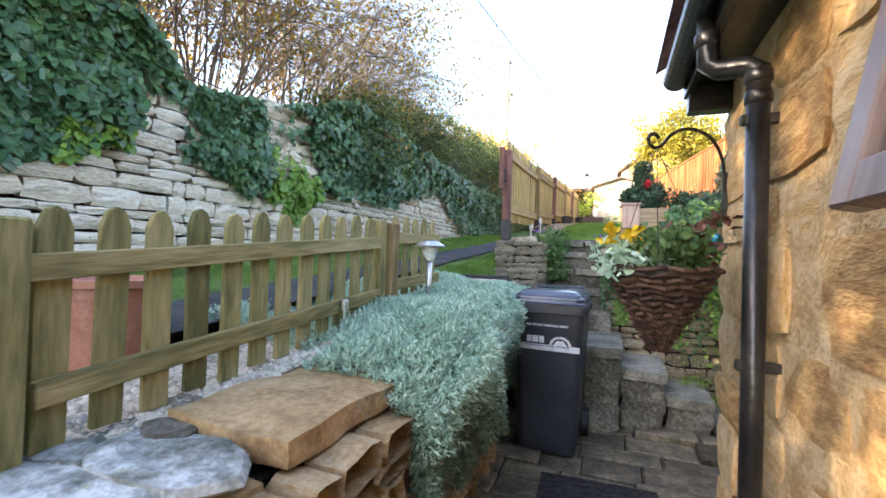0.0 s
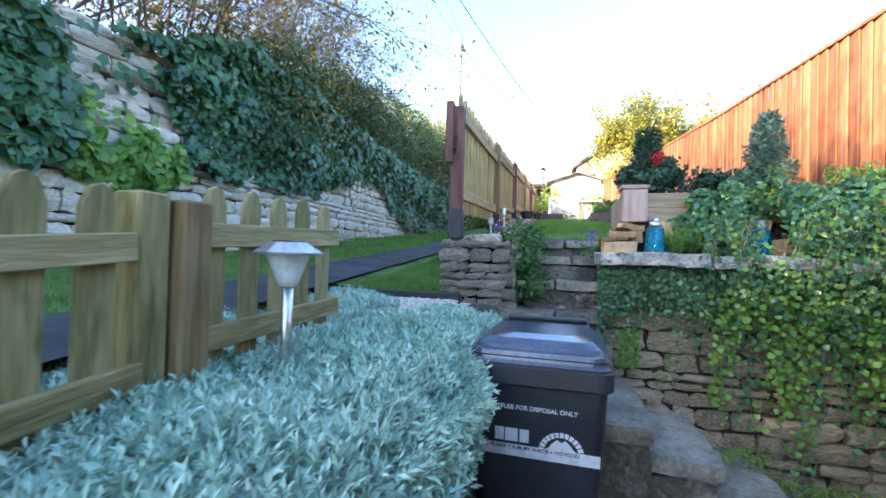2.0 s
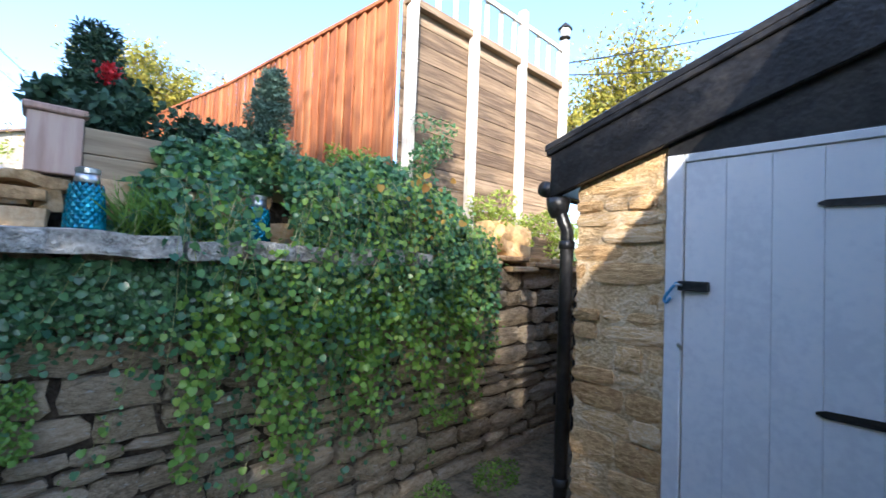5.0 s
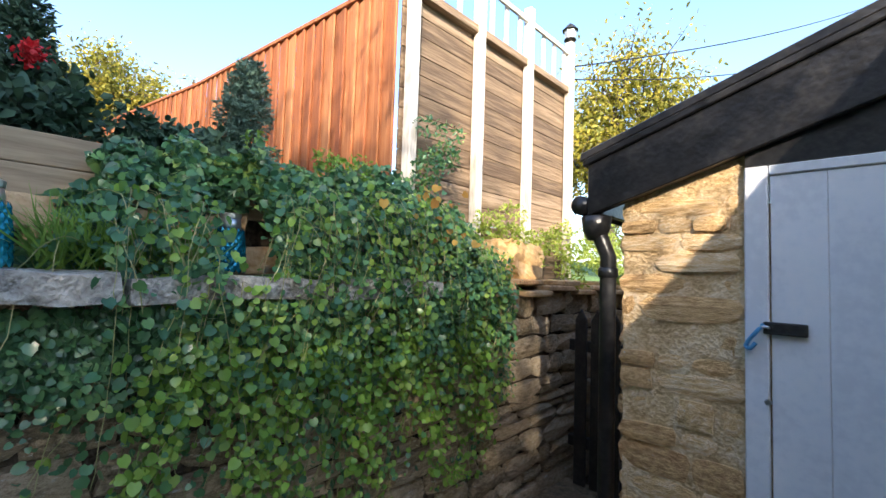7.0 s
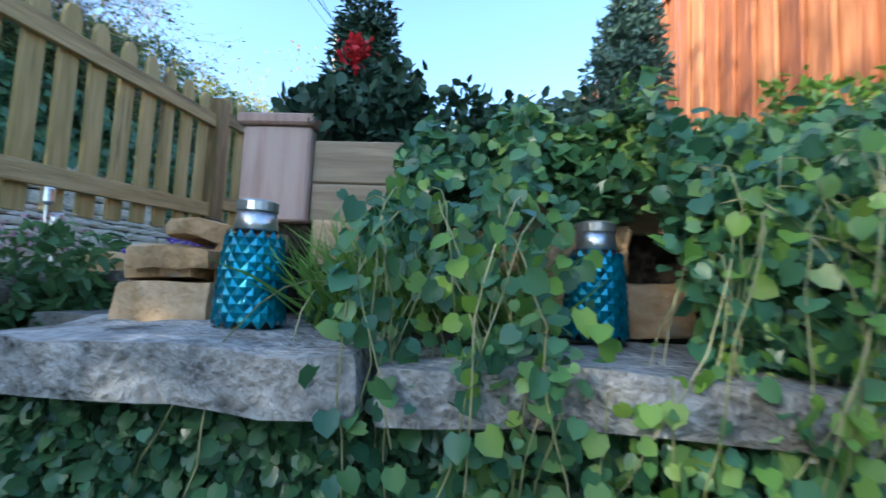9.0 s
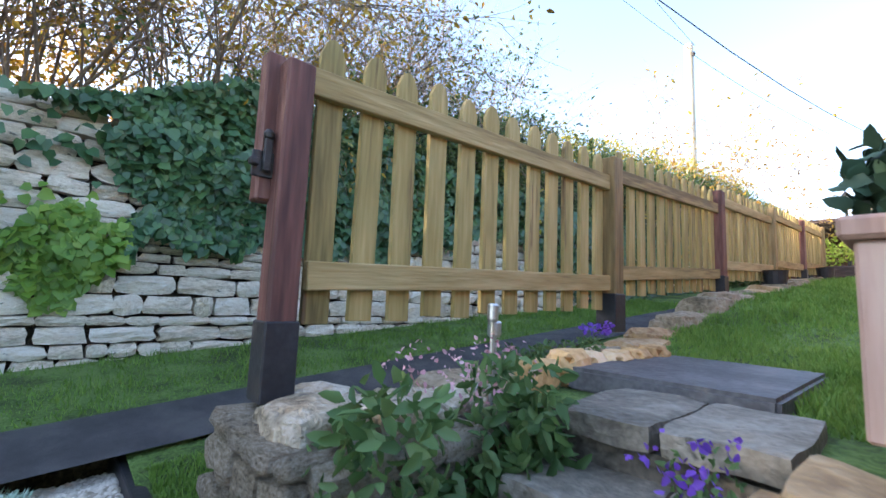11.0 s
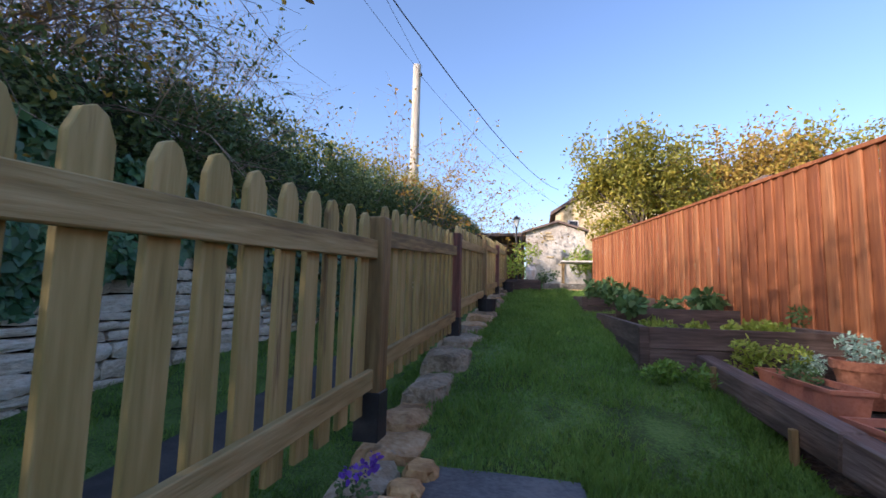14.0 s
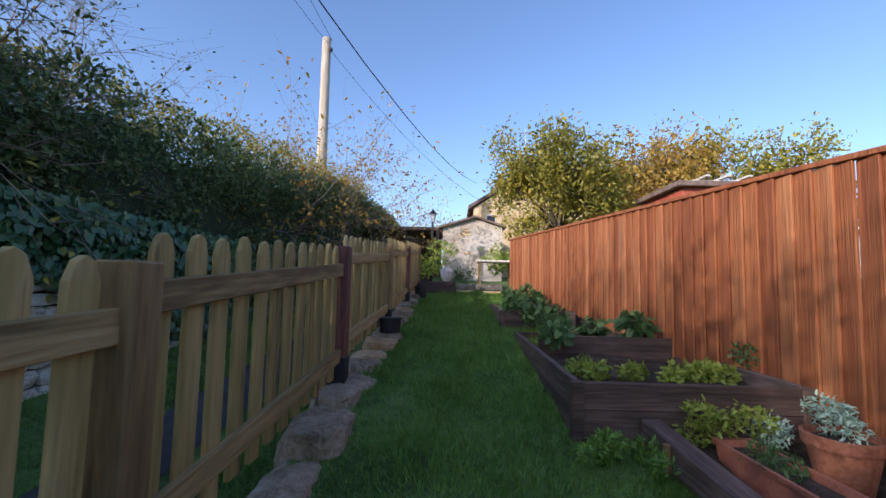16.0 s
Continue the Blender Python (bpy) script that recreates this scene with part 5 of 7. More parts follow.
pb = part("pebbles", soup("pebbles", V.reshape(-1, 3), F, GRAVEL), GRAVEL)
tagged(pb, "loose cream gravel pebbles", "gravel", kind="stuff")

# ---- ivy on the lane wall ----
r = np.random.default_rng(23)
n = 30000
iy = np.concatenate([r.uniform(0.2, 6.5, 22000), r.uniform(6.5, 14, 8000)])
top = np.interp(iy, [0, 1.6, 2.1, 3, 3.8, 4.4, 6.5, 14], [3.1, 2.95, 2.62, 2.72, 3.0, 3.25, 3.1, 3.0])
low = np.interp(iy, IVY_Y, IVY_Z) + 0.09 * np.sin(iy * 13) * np.sin(iy * 5)
iz = low + (top - low) * r.uniform(0, 1, n) ** 0.9
wob = 0.10 * np.sin(iz * 9) + 0.05 * np.sin(iz * 23)
gap = (((iy > 3.0 + wob) & (iy < 3.80 + wob) & (iz > 2.12 + 0.12 * np.sin(iy * 11)) & (iz < 2.80)) | ((iy > 1.72 + wob) & (iy < 2.22 + wob) & (iz < 2.58))) & (r.random(n) < 0.96)
iy, iz = iy[~gap], iz[~gap]
n = len(iy)
depth = 0.10 + 0.10 * np.sin(iy * 3.1 + iz * 4) * np.sin(iz * 5 - iy * 2) + 0.12 * np.clip((iz - 2.3) / 0.8, 0, 1)
ix = WX + 0.02 + np.clip(depth, 0.02, 1) * r.uniform(0.3, 1.0, n)
P = np.stack([ix, iy, iz], 1)
al = unit(np.stack([r.normal(0.15, 0.35, n), r.normal(0, 0.55, n), r.normal(-0.75, 0.35, n)], 1))
nm = unit(np.stack([r.normal(1.0, 0.25, n), r.normal(-0.15, 0.4, n), r.normal(0.45, 0.35, n)], 1))
ls = r.uniform(0.045, 0.085, n)
fresh = ((iy > 3.05) & (iy < 3.85) & (iz < 2.35)) | ((iy > 1.3) & (iy < 1.74) & (iz < 2.1) & (r.random(n) < 0.6))
ivy = thing("ivy", "dark green ivy hanging over the pale stone wall", "ivy")
tagged(part("ivy_leaves", leaves("ivy_leaves", P[~fresh], al[~fresh], nm[~fresh], ls[~fresh], ls[~fresh] * 0.95, IVY_SHAPE, IVY), IVY, ivy), kind="stuff")
tagged(part("fresh_ivy_leaves", leaves("ivy_leaves", P[fresh], al[fresh], nm[fresh], ls[fresh], ls[fresh] * 0.95, IVY_SHAPE, IVY_LIGHT), IVY_LIGHT, ivy, "fresh yellow-green ivy leaves"), kind="stuff")
# dark sheet added along the wall top as the shade behind the ivy
solid("ivy_shade", sheet([WX - 0.4, WX - 0.02], steps_list(0, 14, 28), lambda x, y: 2.72 if x > WX - 0.1 else 2.9), EARTH, "dark sheet on the wall top standing in for ivy shade", "roots", kind="structure")

# ---- bushes above the wall ----
def bush(name, label, base, h, spread, n_stems, leaf_mat, n_leaf, r, leaf=0.05, twig=TWIG, depth=3, lean=(0.25, 0, 1.0), droop=0.3, thick=0.022):
    b = thing(name, label, "bush", at=base)
    segs, tips = [], []
    for k in range(n_stems):
        a = r.uniform(0, 6.28)
        s = np.array([math.cos(a) * spread * 0.3 * r.random(), math.sin(a) * spread * 0.3 * r.random(), 0])
        d = np.array(lean) + np.array([math.cos(a), math.sin(a), 0]) * r.uniform(0.1, 0.55)
        grow(s, d, h * r.uniform(0.45, 0.65), thick * r.uniform(0.6, 1.1), depth, segs, tips, r, 0.55, droop)
    tagged(part("twig_mass", tubes_soup("twig_mass", segs, twig), twig, b), kind="stuff")
    if n_leaf:
        T = np.array([t[0] for t in tips])
        D = np.array([t[1] for t in tips])
        k = r.integers(0, len(T), n_leaf)
        P = T[k] + r.normal(size=(n_leaf, 3)) * 0.06
        al = unit(D[k] + r.normal(size=(n_leaf, 3)) * 0.8 + [0, 0, -0.4])
        ls = leaf * r.uniform(0.6, 1.2, n_leaf)
        tagged(part("leaves", leaves("leaves", P, al, rand_dirs(n_leaf, 0.6, r), ls, ls * 0.6, OVAL, leaf_mat), leaf_mat, b), kind="stuff")
    return b


r = np.random.default_rng(29)
for (bx, by, hh, mt, nl, lb) in ((-4.0, 0.6, 2.6, HEDGE, 2600, "tangled brown-green shrub above the wall"), (-4.1, 1.9, 2.7, AUTUMN, 1500, "autumn shrub with bare twigs above the wall"),
                                 (-4.3, 3.2, 2.9, AUTUMN, 2300, "orange-leaved autumn shrub above the wall"), (-4.2, 4.5, 2.8, AUTUMN, 2000, "sparse golden autumn shrub above the wall"),
                                 (-4.4, 5.9, 2.7, HEDGE, 900, "nearly bare twiggy shrub against the sky"), (-4.1, 7.0, 2.0, HEDGE, 1200, "bare arching shrub over the hedge"),
                                 (-4.8, -1.2, 3.2, AUTUMN, 2500, "autumn shrub above the lane"), (-5.2, -3.2, 3.4, HEDGE, 3500, "dense shrub above the lane"), (-5.6, 2.4, 3.6, HEDGE, 3600, "tall shrub on the bank")):
    bush("shrub", lb, (bx, by, 2.6), hh, 1.0, 17, mt, int(nl * 2.3), r)
for (bx, by, hh, mt, nl, lb) in ((-5.3, 3.0, 4.0, AUTUMN, 2600, "brown twiggy autumn shrub high on the bank"), (-5.5, 4.3, 4.0, AUTUMN, 2600, "golden autumn shrub high on the bank"), (-5.4, 5.6, 3.4, GOLD, 2200, "yellowing shrub high on the bank"), (-5.5, 7.0, 3.3, AUTUMN, 2200, "thin autumn shrub high on the bank"), (-5.2, 8.6, 3.0, HEDGE, 1500, "half-bare shrub high on the bank")):
    bush("shrub", lb, (bx, by, 2.6), hh, 1.3, 13, mt, nl, r, 0.045, thick=0.02)
# unseen trees, added to throw dappled shade onto the board fence
for (bx, by) in ((-6.2, -1.7), (-6.7, -0.3)):
    bush("tree", "unseen tall half-bare tree added to dapple the fence", (bx, by, 3.1), 3.5, 1.2, 7, AUTUMN, 1500, r, 0.08, droop=0.0, thick=0.045)
# mostly unseen thicket, placed to keep direct sun off the yard
thicket = thing("thicket", "tall brown-green thicket, mostly unseen, added to shade the yard", "thicket")
cl = []
for k in range(64):
    cl.append((np.array([-5.8 + r.uniform(-0.5, 0.5), -12 + (k % 32) * 0.28, (3.4 if k < 32 else 4.8) + r.uniform(-0.3, 0.7)]), (0.65, 0.65, 0.65)))
for k in range(24):
    cl.append((np.array([-5.6 + r.uniform(-0.6, 0.4), -3.2 + k * 0.3, 3.6 + r.uniform(-0.3, 0.7)]), (0.55, 0.55, 0.75)))
for k in range(6):
    cl.append((np.array([-5.7 + r.uniform(-0.5, 0.4), -4.4 + k * 0.9 + r.uniform(-0.1, 0.1), 4.55 + r.uniform(-0.3, 0.45)]), (0.30, 0.30, 0.36)))
tagged(foliage("leaves", cl[:64], 420, 0.10, 0.7, HEDGE, OVAL, r, thicket), kind="stuff")
tagged(foliage("leaves", cl[64:], 420, 0.08, 0.6, AUTUMN, OVAL, r, thicket), kind="stuff")
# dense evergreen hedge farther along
# dark core sheet closes sky gaps and paints the hedge's inner shade
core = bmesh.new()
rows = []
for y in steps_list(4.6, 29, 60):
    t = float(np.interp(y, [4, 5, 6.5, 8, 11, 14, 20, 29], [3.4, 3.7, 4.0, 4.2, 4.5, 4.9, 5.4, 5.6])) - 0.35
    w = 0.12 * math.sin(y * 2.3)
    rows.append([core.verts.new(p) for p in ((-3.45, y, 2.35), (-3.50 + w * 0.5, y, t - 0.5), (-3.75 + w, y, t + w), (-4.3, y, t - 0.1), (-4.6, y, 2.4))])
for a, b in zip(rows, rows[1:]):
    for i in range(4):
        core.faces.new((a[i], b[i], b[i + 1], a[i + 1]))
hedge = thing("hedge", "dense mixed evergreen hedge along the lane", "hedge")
part("inner_growth", core, material("hedge inner shade", [(0.010, 0.018, 0.008), (0.022, 0.038, 0.014), (0.04, 0.06, 0.02)], 9, 0.95, 0.8, 50), hedge)
cl = []
for k in range(70):
    y = 4.4 + (k / 70) * 24
    t = np.interp(y, [4, 5, 6.5, 8, 11, 14, 20, 29], [3.4, 3.7, 4.0, 4.2, 4.5, 4.9, 5.4, 5.6])
    q = r.uniform(0.4, 0.62)
    cl.append((np.array([-3.55 + r.uniform(-0.35, 0.15), y, t - q * 0.7 - r.uniform(0, 0.5)]), (q * 0.9, q * 1.2, q)))
    cl.append((np.array([-3.5 + r.uniform(-0.1, 0.1), y + 0.2, 2.75 + r.uniform(-0.3, 0.3)]), (q * 0.55, q * 1.1, q)))
tagged(foliage("hedge_leaves", cl[:60], 1700, 0.055, 0.6, HEDGE, OVAL, r, hedge), kind="stuff")
tagged(foliage("hedge_leaves", cl[60:], 900, 0.085, 0.65, HEDGE, OVAL, r, hedge), kind="stuff")
# sunlight on the hedge top is put into the colour as yellow leaves
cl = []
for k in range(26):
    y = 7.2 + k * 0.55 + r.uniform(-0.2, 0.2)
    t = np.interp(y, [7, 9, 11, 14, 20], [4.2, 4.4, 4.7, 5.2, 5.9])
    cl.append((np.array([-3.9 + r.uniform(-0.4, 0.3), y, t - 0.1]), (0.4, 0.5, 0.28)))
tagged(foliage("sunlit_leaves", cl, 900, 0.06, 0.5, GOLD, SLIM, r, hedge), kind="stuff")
for (bx, by, hh, mt, nl) in ((-3.9, 12.5, 3.2, AUTUMN, 1300), (-3.9, 15.0, 3.8, AUTUMN, 1600), (-4.2, 18.5, 4.2, AUTUMN, 1800), (-3.6, 24.0, 4.0, AUTUMN, 1800)):
    bush("shrub", "rusty autumn shrub behind the hedge", (bx, by, 2.2), hh, 1.2, 7, mt, nl, r, 0.08, depth=3, droop=0.1)

# ---- creeper on the garden wall ----
r = np.random.default_rng(31)
creeper = thing("creeper", "trailing green creeper spilling over the garden wall", "creeper")


def creeper_leaves(n, xf, yf, zf, size, mat, name, hang=-0.6, shape=OVAL, wide=0.95):
    P = np.stack([xf, yf, zf], 1)
    al = unit(np.stack([r.normal(0, 0.55, n), r.normal(-0.25, 0.35, n), r.normal(hang, 0.35, n)], 1))
    nm = unit(np.stack([r.normal(0, 0.6, n), r.normal(-0.8, 0.45, n), r.normal(0.6, 0.5, n)], 1))
    ls = size * r.uniform(0.5, 1.4, n)
    tagged(part(name, leaves(name, P, al, nm, ls, ls * wide, shape, mat), mat, creeper), kind="stuff")


# small dense ivy under the coping
n = 7000
x = r.uniform(-0.13, 0.72, n)
z = 1.30 - np.abs(r.normal(0, 0.11, n)) * np.interp(x, [-0.1, 0.1, 0.6], [1.6, 0.9, 1.1])
creeper_leaves(n, x, 3.845 - r.uniform(0, 0.06, n), z, 0.020, IVY, "small_ivy_leaves", shape=ROUND)
n = 380
creeper_leaves(n, r.uniform(-0.02, 0.10, n), 3.84 - r.uniform(0, 0.03, n), r.uniform(0.72, 0.95, n), 0.016, IVY_LIGHT, "fern_leaves")
# trails hanging over the coping: single stems with round leaves
pos, bright = [], []
for k in range(150):
    x0 = r.uniform(0.28, 2.05) if k % 3 else r.uniform(0.40, 1.6)
    zt = np.interp(x0, [0.2, 0.6, 1.0, 1.4, 2.05], [1.50, 1.58, 1.62, 1.70, 1.50]) + r.uniform(-0.1, 0.06)
    fall = r.uniform(0.2, 1.35) * np.interp(x0, [0.15, 0.4, 0.7, 1.5, 2.05], [0.25, 0.35, 0.95, 1.05, 0.6])
    p = np.array([x0, r.uniform(3.86, 4.02), zt])
    d = np.array([r.normal(0, 0.35), -0.9, 0.55])
    pts = [p.copy()]
    n_s = int((fall + 0.3) / 0.04)
    # lit trails, commoner to the right, carry sunlight as brighter leaf colour
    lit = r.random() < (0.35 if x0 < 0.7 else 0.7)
    for q_ in range(n_s):
        d[2] = max(-1.0, d[2] - 0.28)
        d[0] = d[0] * 0.93 + r.normal(0, 0.10)
        if d[2] < -0.5:
            d[1] *= 0.6
        p = p + unit(d[None])[0] * 0.04 + r.normal(size=3) * [0.003, 0.003, 0.0]
        p[1] = max(p[1], 3.66 + 0.05 * math.sin(k * 1.7))
        if p[2] < 1.30:
            p[1] = np.clip(p[1] + 0.006, 3.70, 3.84)
        if p[2] < 0.12:
            break
        pts.append(p.copy())
        for _ in range(2):
            shown = (p[0] < 0.33 and p[2] > 1.30) or (0.685 < p[0] < 0.87 and p[2] > 1.385)
            if r.random() < 0.9 and not shown:
                pos.append(p + r.normal(size=3) * [0.028, 0.014, 0.018])
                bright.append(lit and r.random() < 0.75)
    if 0.10 < x0 < 0.31 or 0.67 < x0 < 0.88:
        pts = [q_ for q_ in pts if q_[2] < 1.38] or pts[:2]
    part("stem", tube(pts, 0.0012, 4), STEM, creeper)
pos, bright = np.array(pos), np.array(bright)
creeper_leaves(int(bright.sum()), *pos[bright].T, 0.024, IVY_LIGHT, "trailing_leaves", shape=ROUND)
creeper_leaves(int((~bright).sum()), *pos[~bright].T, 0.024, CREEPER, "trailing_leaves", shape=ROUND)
# thick growth on top of the wall, up to the planter and the fence
n = 17000
x = np.where(r.random(n) < 0.34, r.uniform(0.26, 0.95, n), r.uniform(0.75, 2.15, n))
crest = np.interp(x, [0.25, 0.40, 0.62, 0.85, 1.1, 1.5, 1.9, 2.15], [1.46, 1.66, 1.74, 1.74, 1.72, 1.80, 1.72, 1.50])
front = np.interp(x, [0.2, 0.5, 0.9, 1.1, 2.2], [4.02, 3.92, 3.80, 3.76, 3.80])
u = r.uniform(0, 1, n)
y = front + np.interp(x, [0.3, 0.9, 1.2], [0.18, 0.34, 0.42]) * u
z = 1.33 + (crest - 1.33) * np.clip(1.15 * np.sqrt(u) + r.normal(0, 0.14, n), 0.0, 1.2) + 0.04 * np.sin(x * 17) * np.sin(y * 13) + 0.03 * np.sin(x * 31)
clear = (np.abs(x - 0.77) < 0.10) & (y < 4.09) & (z > 1.37)
clear |= (x > 0.58) & (x < 0.74) & (z > 1.42) & (z < 1.60) & (y < 4.1)
clear |= (x < 0.30) & (y < 4.03)
clear |= (x < 0.60) & (np.sin(x * 23 + z * 9) * np.sin(z * 19 - x * 7) > 0.12)
x, y, z = x[~clear], y[~clear], z[~clear]
half = r.random(len(x)) < 0.5
creeper_leaves(int(half.sum()), x[half], y[half], z[half], 0.024, CREEPER, "creeper_leaves", -0.35, ROUND)
creeper_leaves(int((~half).sum()), x[~half], y[~half], z[~half], 0.028, CREEPER, "creeper_leaves", -0.3, ROUND)
n = 5600
x = r.uniform(0.55, 2.1, n)
y = 3.77 + r.uniform(-0.06, 0.07, n)
z = 1.40 - np.abs(r.normal(0, 0.20, n)) + 0.05 * np.sin(x * 11)
clear = (np.abs(x - 0.77) < 0.10) & (z > 1.31)
clear |= (z > 1.30) & (x < 0.66) & (r.random(n) < 0.6)
creeper_leaves(int((~clear).sum()), x[~clear], y[~clear], z[~clear], 0.024, CREEPER, "creeper_leaves", -0.5, ROUND)
# a few rusty leaves among the green
n = 40
creeper_leaves(n, r.normal(1.55, 0.10, n), r.uniform(3.74, 3.85, n), r.normal(1.62, 0.12, n), 0.036, AUTUMN, "rusty_leaves", -0.4, ROUND)
# grassy tuft behind the ledge
n = 500
bx = r.uniform(0.28, 0.66, n)
P = np.stack([bx, r.uniform(3.9, 4.1, n), r.uniform(1.38, 1.45, n)], 1)
al = unit(np.stack([r.normal(0, 0.5, n), r.normal(-0.5, 0.4, n), np.full(n, 0.8)], 1))
tagged(part("grass_tuft", leaves("grass_tuft", P, al, rand_dirs(n, 0.3, r), r.uniform(0.10, 0.20, n), 0.007, BLADE, GRASS), GRASS, creeper), kind="stuff")
# yellow-green bushy growth before the boundary fence
n = 1900
x = r.uniform(0.45, 1.95, n)
z = 1.2 - r.uniform(0, 0.65, n) * (0.6 + 0.4 * np.sin(x * 17))
creeper_leaves(n, x, 3.76 + r.uniform(-0.04, 0.05, n), z, 0.026, IVY_LIGHT, "creeper_leaves", -0.5, ROUND)
for (c, s, nn, mt, lb) in (((3.55, 3.98, 1.60), (1.7, 0.2, 0.42), 44, LETTUCE, "bushy yellow-green plants on the wall top"), ((2.35, 4.0, 1.62), (0.7, 0.2, 0.35), 16, LETTUCE, "yellow-green weeds on the wall top"), ((1.3, 4.22, 1.84), (0.9, 0.2, 0.16), 12, IVY_LIGHT, "yellow-green plants by the board fence"), ((1.75, 4.0, 1.98), (0.3, 0.1, 0.4), 7, CREEPER, "climbing leafy stems at the fence corner")):
    t_ = thing("garden_plant", lb, "plant")
    tagged(foliage("leaves", clumps_in(c, s, nn, r, (0.05, 0.10)), 5500, 0.028, 0.6, mt, OVAL, r, t_), kind="stuff")
solid("rock", rough_box(2.2, 2.62, 3.86, 4.1, 1.36, 1.62, 5, 0.05, 7, 0.5), HAM, "large orange rock on the wall top", "rock")
# moss and weeds at the foot of the wall
for (x, y, z, s) in ((0.82, 3.72, 0.16, 0.10), (1.05, 3.66, 0.16, 0.13), (1.6, 3.7, 0.18, 0.08), (2.0, 3.62, 0.18, 0.12), (0.62, 3.72, 0.30, 0.09), (1.75, 3.8, 0.5, 0.06), (1.85, 3.8, 0.75, 0.05)):
    t_ = thing("weed_clump", "small green weeds in the wall foot", "weeds", "weeds at the wall")
    tagged(foliage("leaves", [(np.array((x, y, z)), (s * 1.3, s * 0.8, s * 0.6))], 16000, 0.02, 0.6, IVY_LIGHT, OVAL, r, t_), kind="stuff")
# leafy shrub between the pier and the steps
t_ = thing("garden_shrub", "leafy green shrub between pier and steps", "shrub")
tagged(foliage("leaves", clumps_in((-0.63, 4.22, 1.30), (0.16, 0.5, 0.40), 14, r, (0.08, 0.13)), 4500, 0.05, 0.6, MARROW, OVAL, r, t_), kind="stuff")
tagged(foliage("dry_flowers", clumps_in((-0.70, 4.30, 1.56), (0.2, 0.5, 0.06), 8, r, (0.05, 0.08)), 1800, 0.014, 0.8, FLOWER_PINK, OVAL, r, t_, 1.0), kind="stuff")


# ---- things on the ledge and the terrace end ----
def bottle(at, s=1.0):
    """Squat teal vase with a diamond-quilted body and a steel neck."""
    v = thing("bottle", "teal quilted glass bottle with a brushed steel collar on the ledge", "bottle", "bottles on the ledge", at=at)
    bm = bmesh.new()
    seg, rows = 15, 12
    lat = []
    for j in range(rows + 1):
        rad = 0.056 - 0.013 * (j / rows) ** 2
        lat.append([bm.verts.new((rad * math.cos(2 * math.pi * (i + 0.5 * (j % 2)) / seg) * s, rad * math.sin(2 * math.pi * (i + 0.5 * (j % 2)) / seg) * s, (0.004 + 0.160 * j / rows) * s)) for i in range(seg)])
    for j in range(rows - 1):
        rad = 0.0592 - 0.013 * ((j + 1) / rows) ** 2
        for i in range(seg):
            a = 2 * math.pi * (i + 0.5 * (j % 2)) / seg
            c = bm.verts.new((rad * math.cos(a) * s, rad * math.sin(a) * s, (0.004 + 0.160 * (j + 1) / rows) * s))
            right = lat[j + 1][i if j % 2 == 0 else (i + 1) % seg]
            left = lat[j + 1][(i - 1) % seg if j % 2 == 0 else i]
            ring = (lat[j][i], right, lat[j + 2][i], left)
            for k in range(4):
                bm.faces.new((ring[k], ring[(k + 1) % 4], c))
    bm.faces.new(lat[0][::-1])
    bm.faces.new(lat[-1])
    part("glass_body", bm, TEAL, v)
    part("collar", lathe([(0.034 * s, 0.162 * s), (0.036 * s, 0.164 * s), (0.032 * s, 0.196 * s)], 20), STEEL, v, smooth=True)
    part("cap", lathe([(0.034 * s, 0.197 * s), (0.0345 * s, 0.212 * s), (0.026 * s, 0.216 * s)], 20), STEEL, v)
    return v


bottle((0.195, 3.935, 1.388))
bottle((0.783, 4.02, 1.388), 0.98)
r = np.random.default_rng(51)
for (x0, x1, y0, y1, z0, z1) in ((-0.10, 0.10, 3.96, 4.16, 1.386, 1.46), (-0.085, 0.065, 3.98, 4.12, 1.462, 1.488), (-0.065, 0.10, 3.96, 4.12, 1.490, 1.528), (0.075, 0.15, 4.02, 4.14, 1.46, 1.537), (-0.01, 0.16, 4.0, 4.16, 1.538, 1.572),
                               (0.27, 0.66, 4.10, 4.22, 1.386, 1.50), (0.68, 1.0, 4.10, 4.22, 1.386, 1.50), (0.22, 0.50, 4.10, 4.2, 1.503, 1.60), (0.52, 0.88, 4.10, 4.2, 1.50, 1.60)):
    solid("rock", rough_box(x0, x1, y0, y1, z0, z1, int(x0 * 90) + 40, 0.018, 7, 0.15), HAM_DARK, "flat orange-brown stone stacked on the ledge", "rock", "stacked stones")
pl = thing("planter", "pinkish timber planter with a boxed corner post", "planter")
part("corner_post", box(0.035, 0.19, 4.15, 4.30, 1.60, 1.815, 0.004), PLANTER_PINK, pl)
part("post_cap", box(0.022, 0.203, 4.138, 4.312, 1.816, 1.842, 0.005), PLANTER_PINK, pl)
part("front_board", box(0.192, 1.25, 4.17, 4.20, 1.60, 1.69, 0.003), PLANTER_TAN, pl)
part("front_board", box(0.192, 1.25, 4.172, 4.20, 1.693, 1.79, 0.003), PLANTER_TAN, pl)
part("side_board", box(0.05, 0.08, 4.30, 4.95, 1.55, 1.79, 0.003), PLANTER_TAN, pl)
part("soil", box(0.08, 1.4, 4.2, 4.95, 1.40, 1.74, 0.01), EARTH, pl)


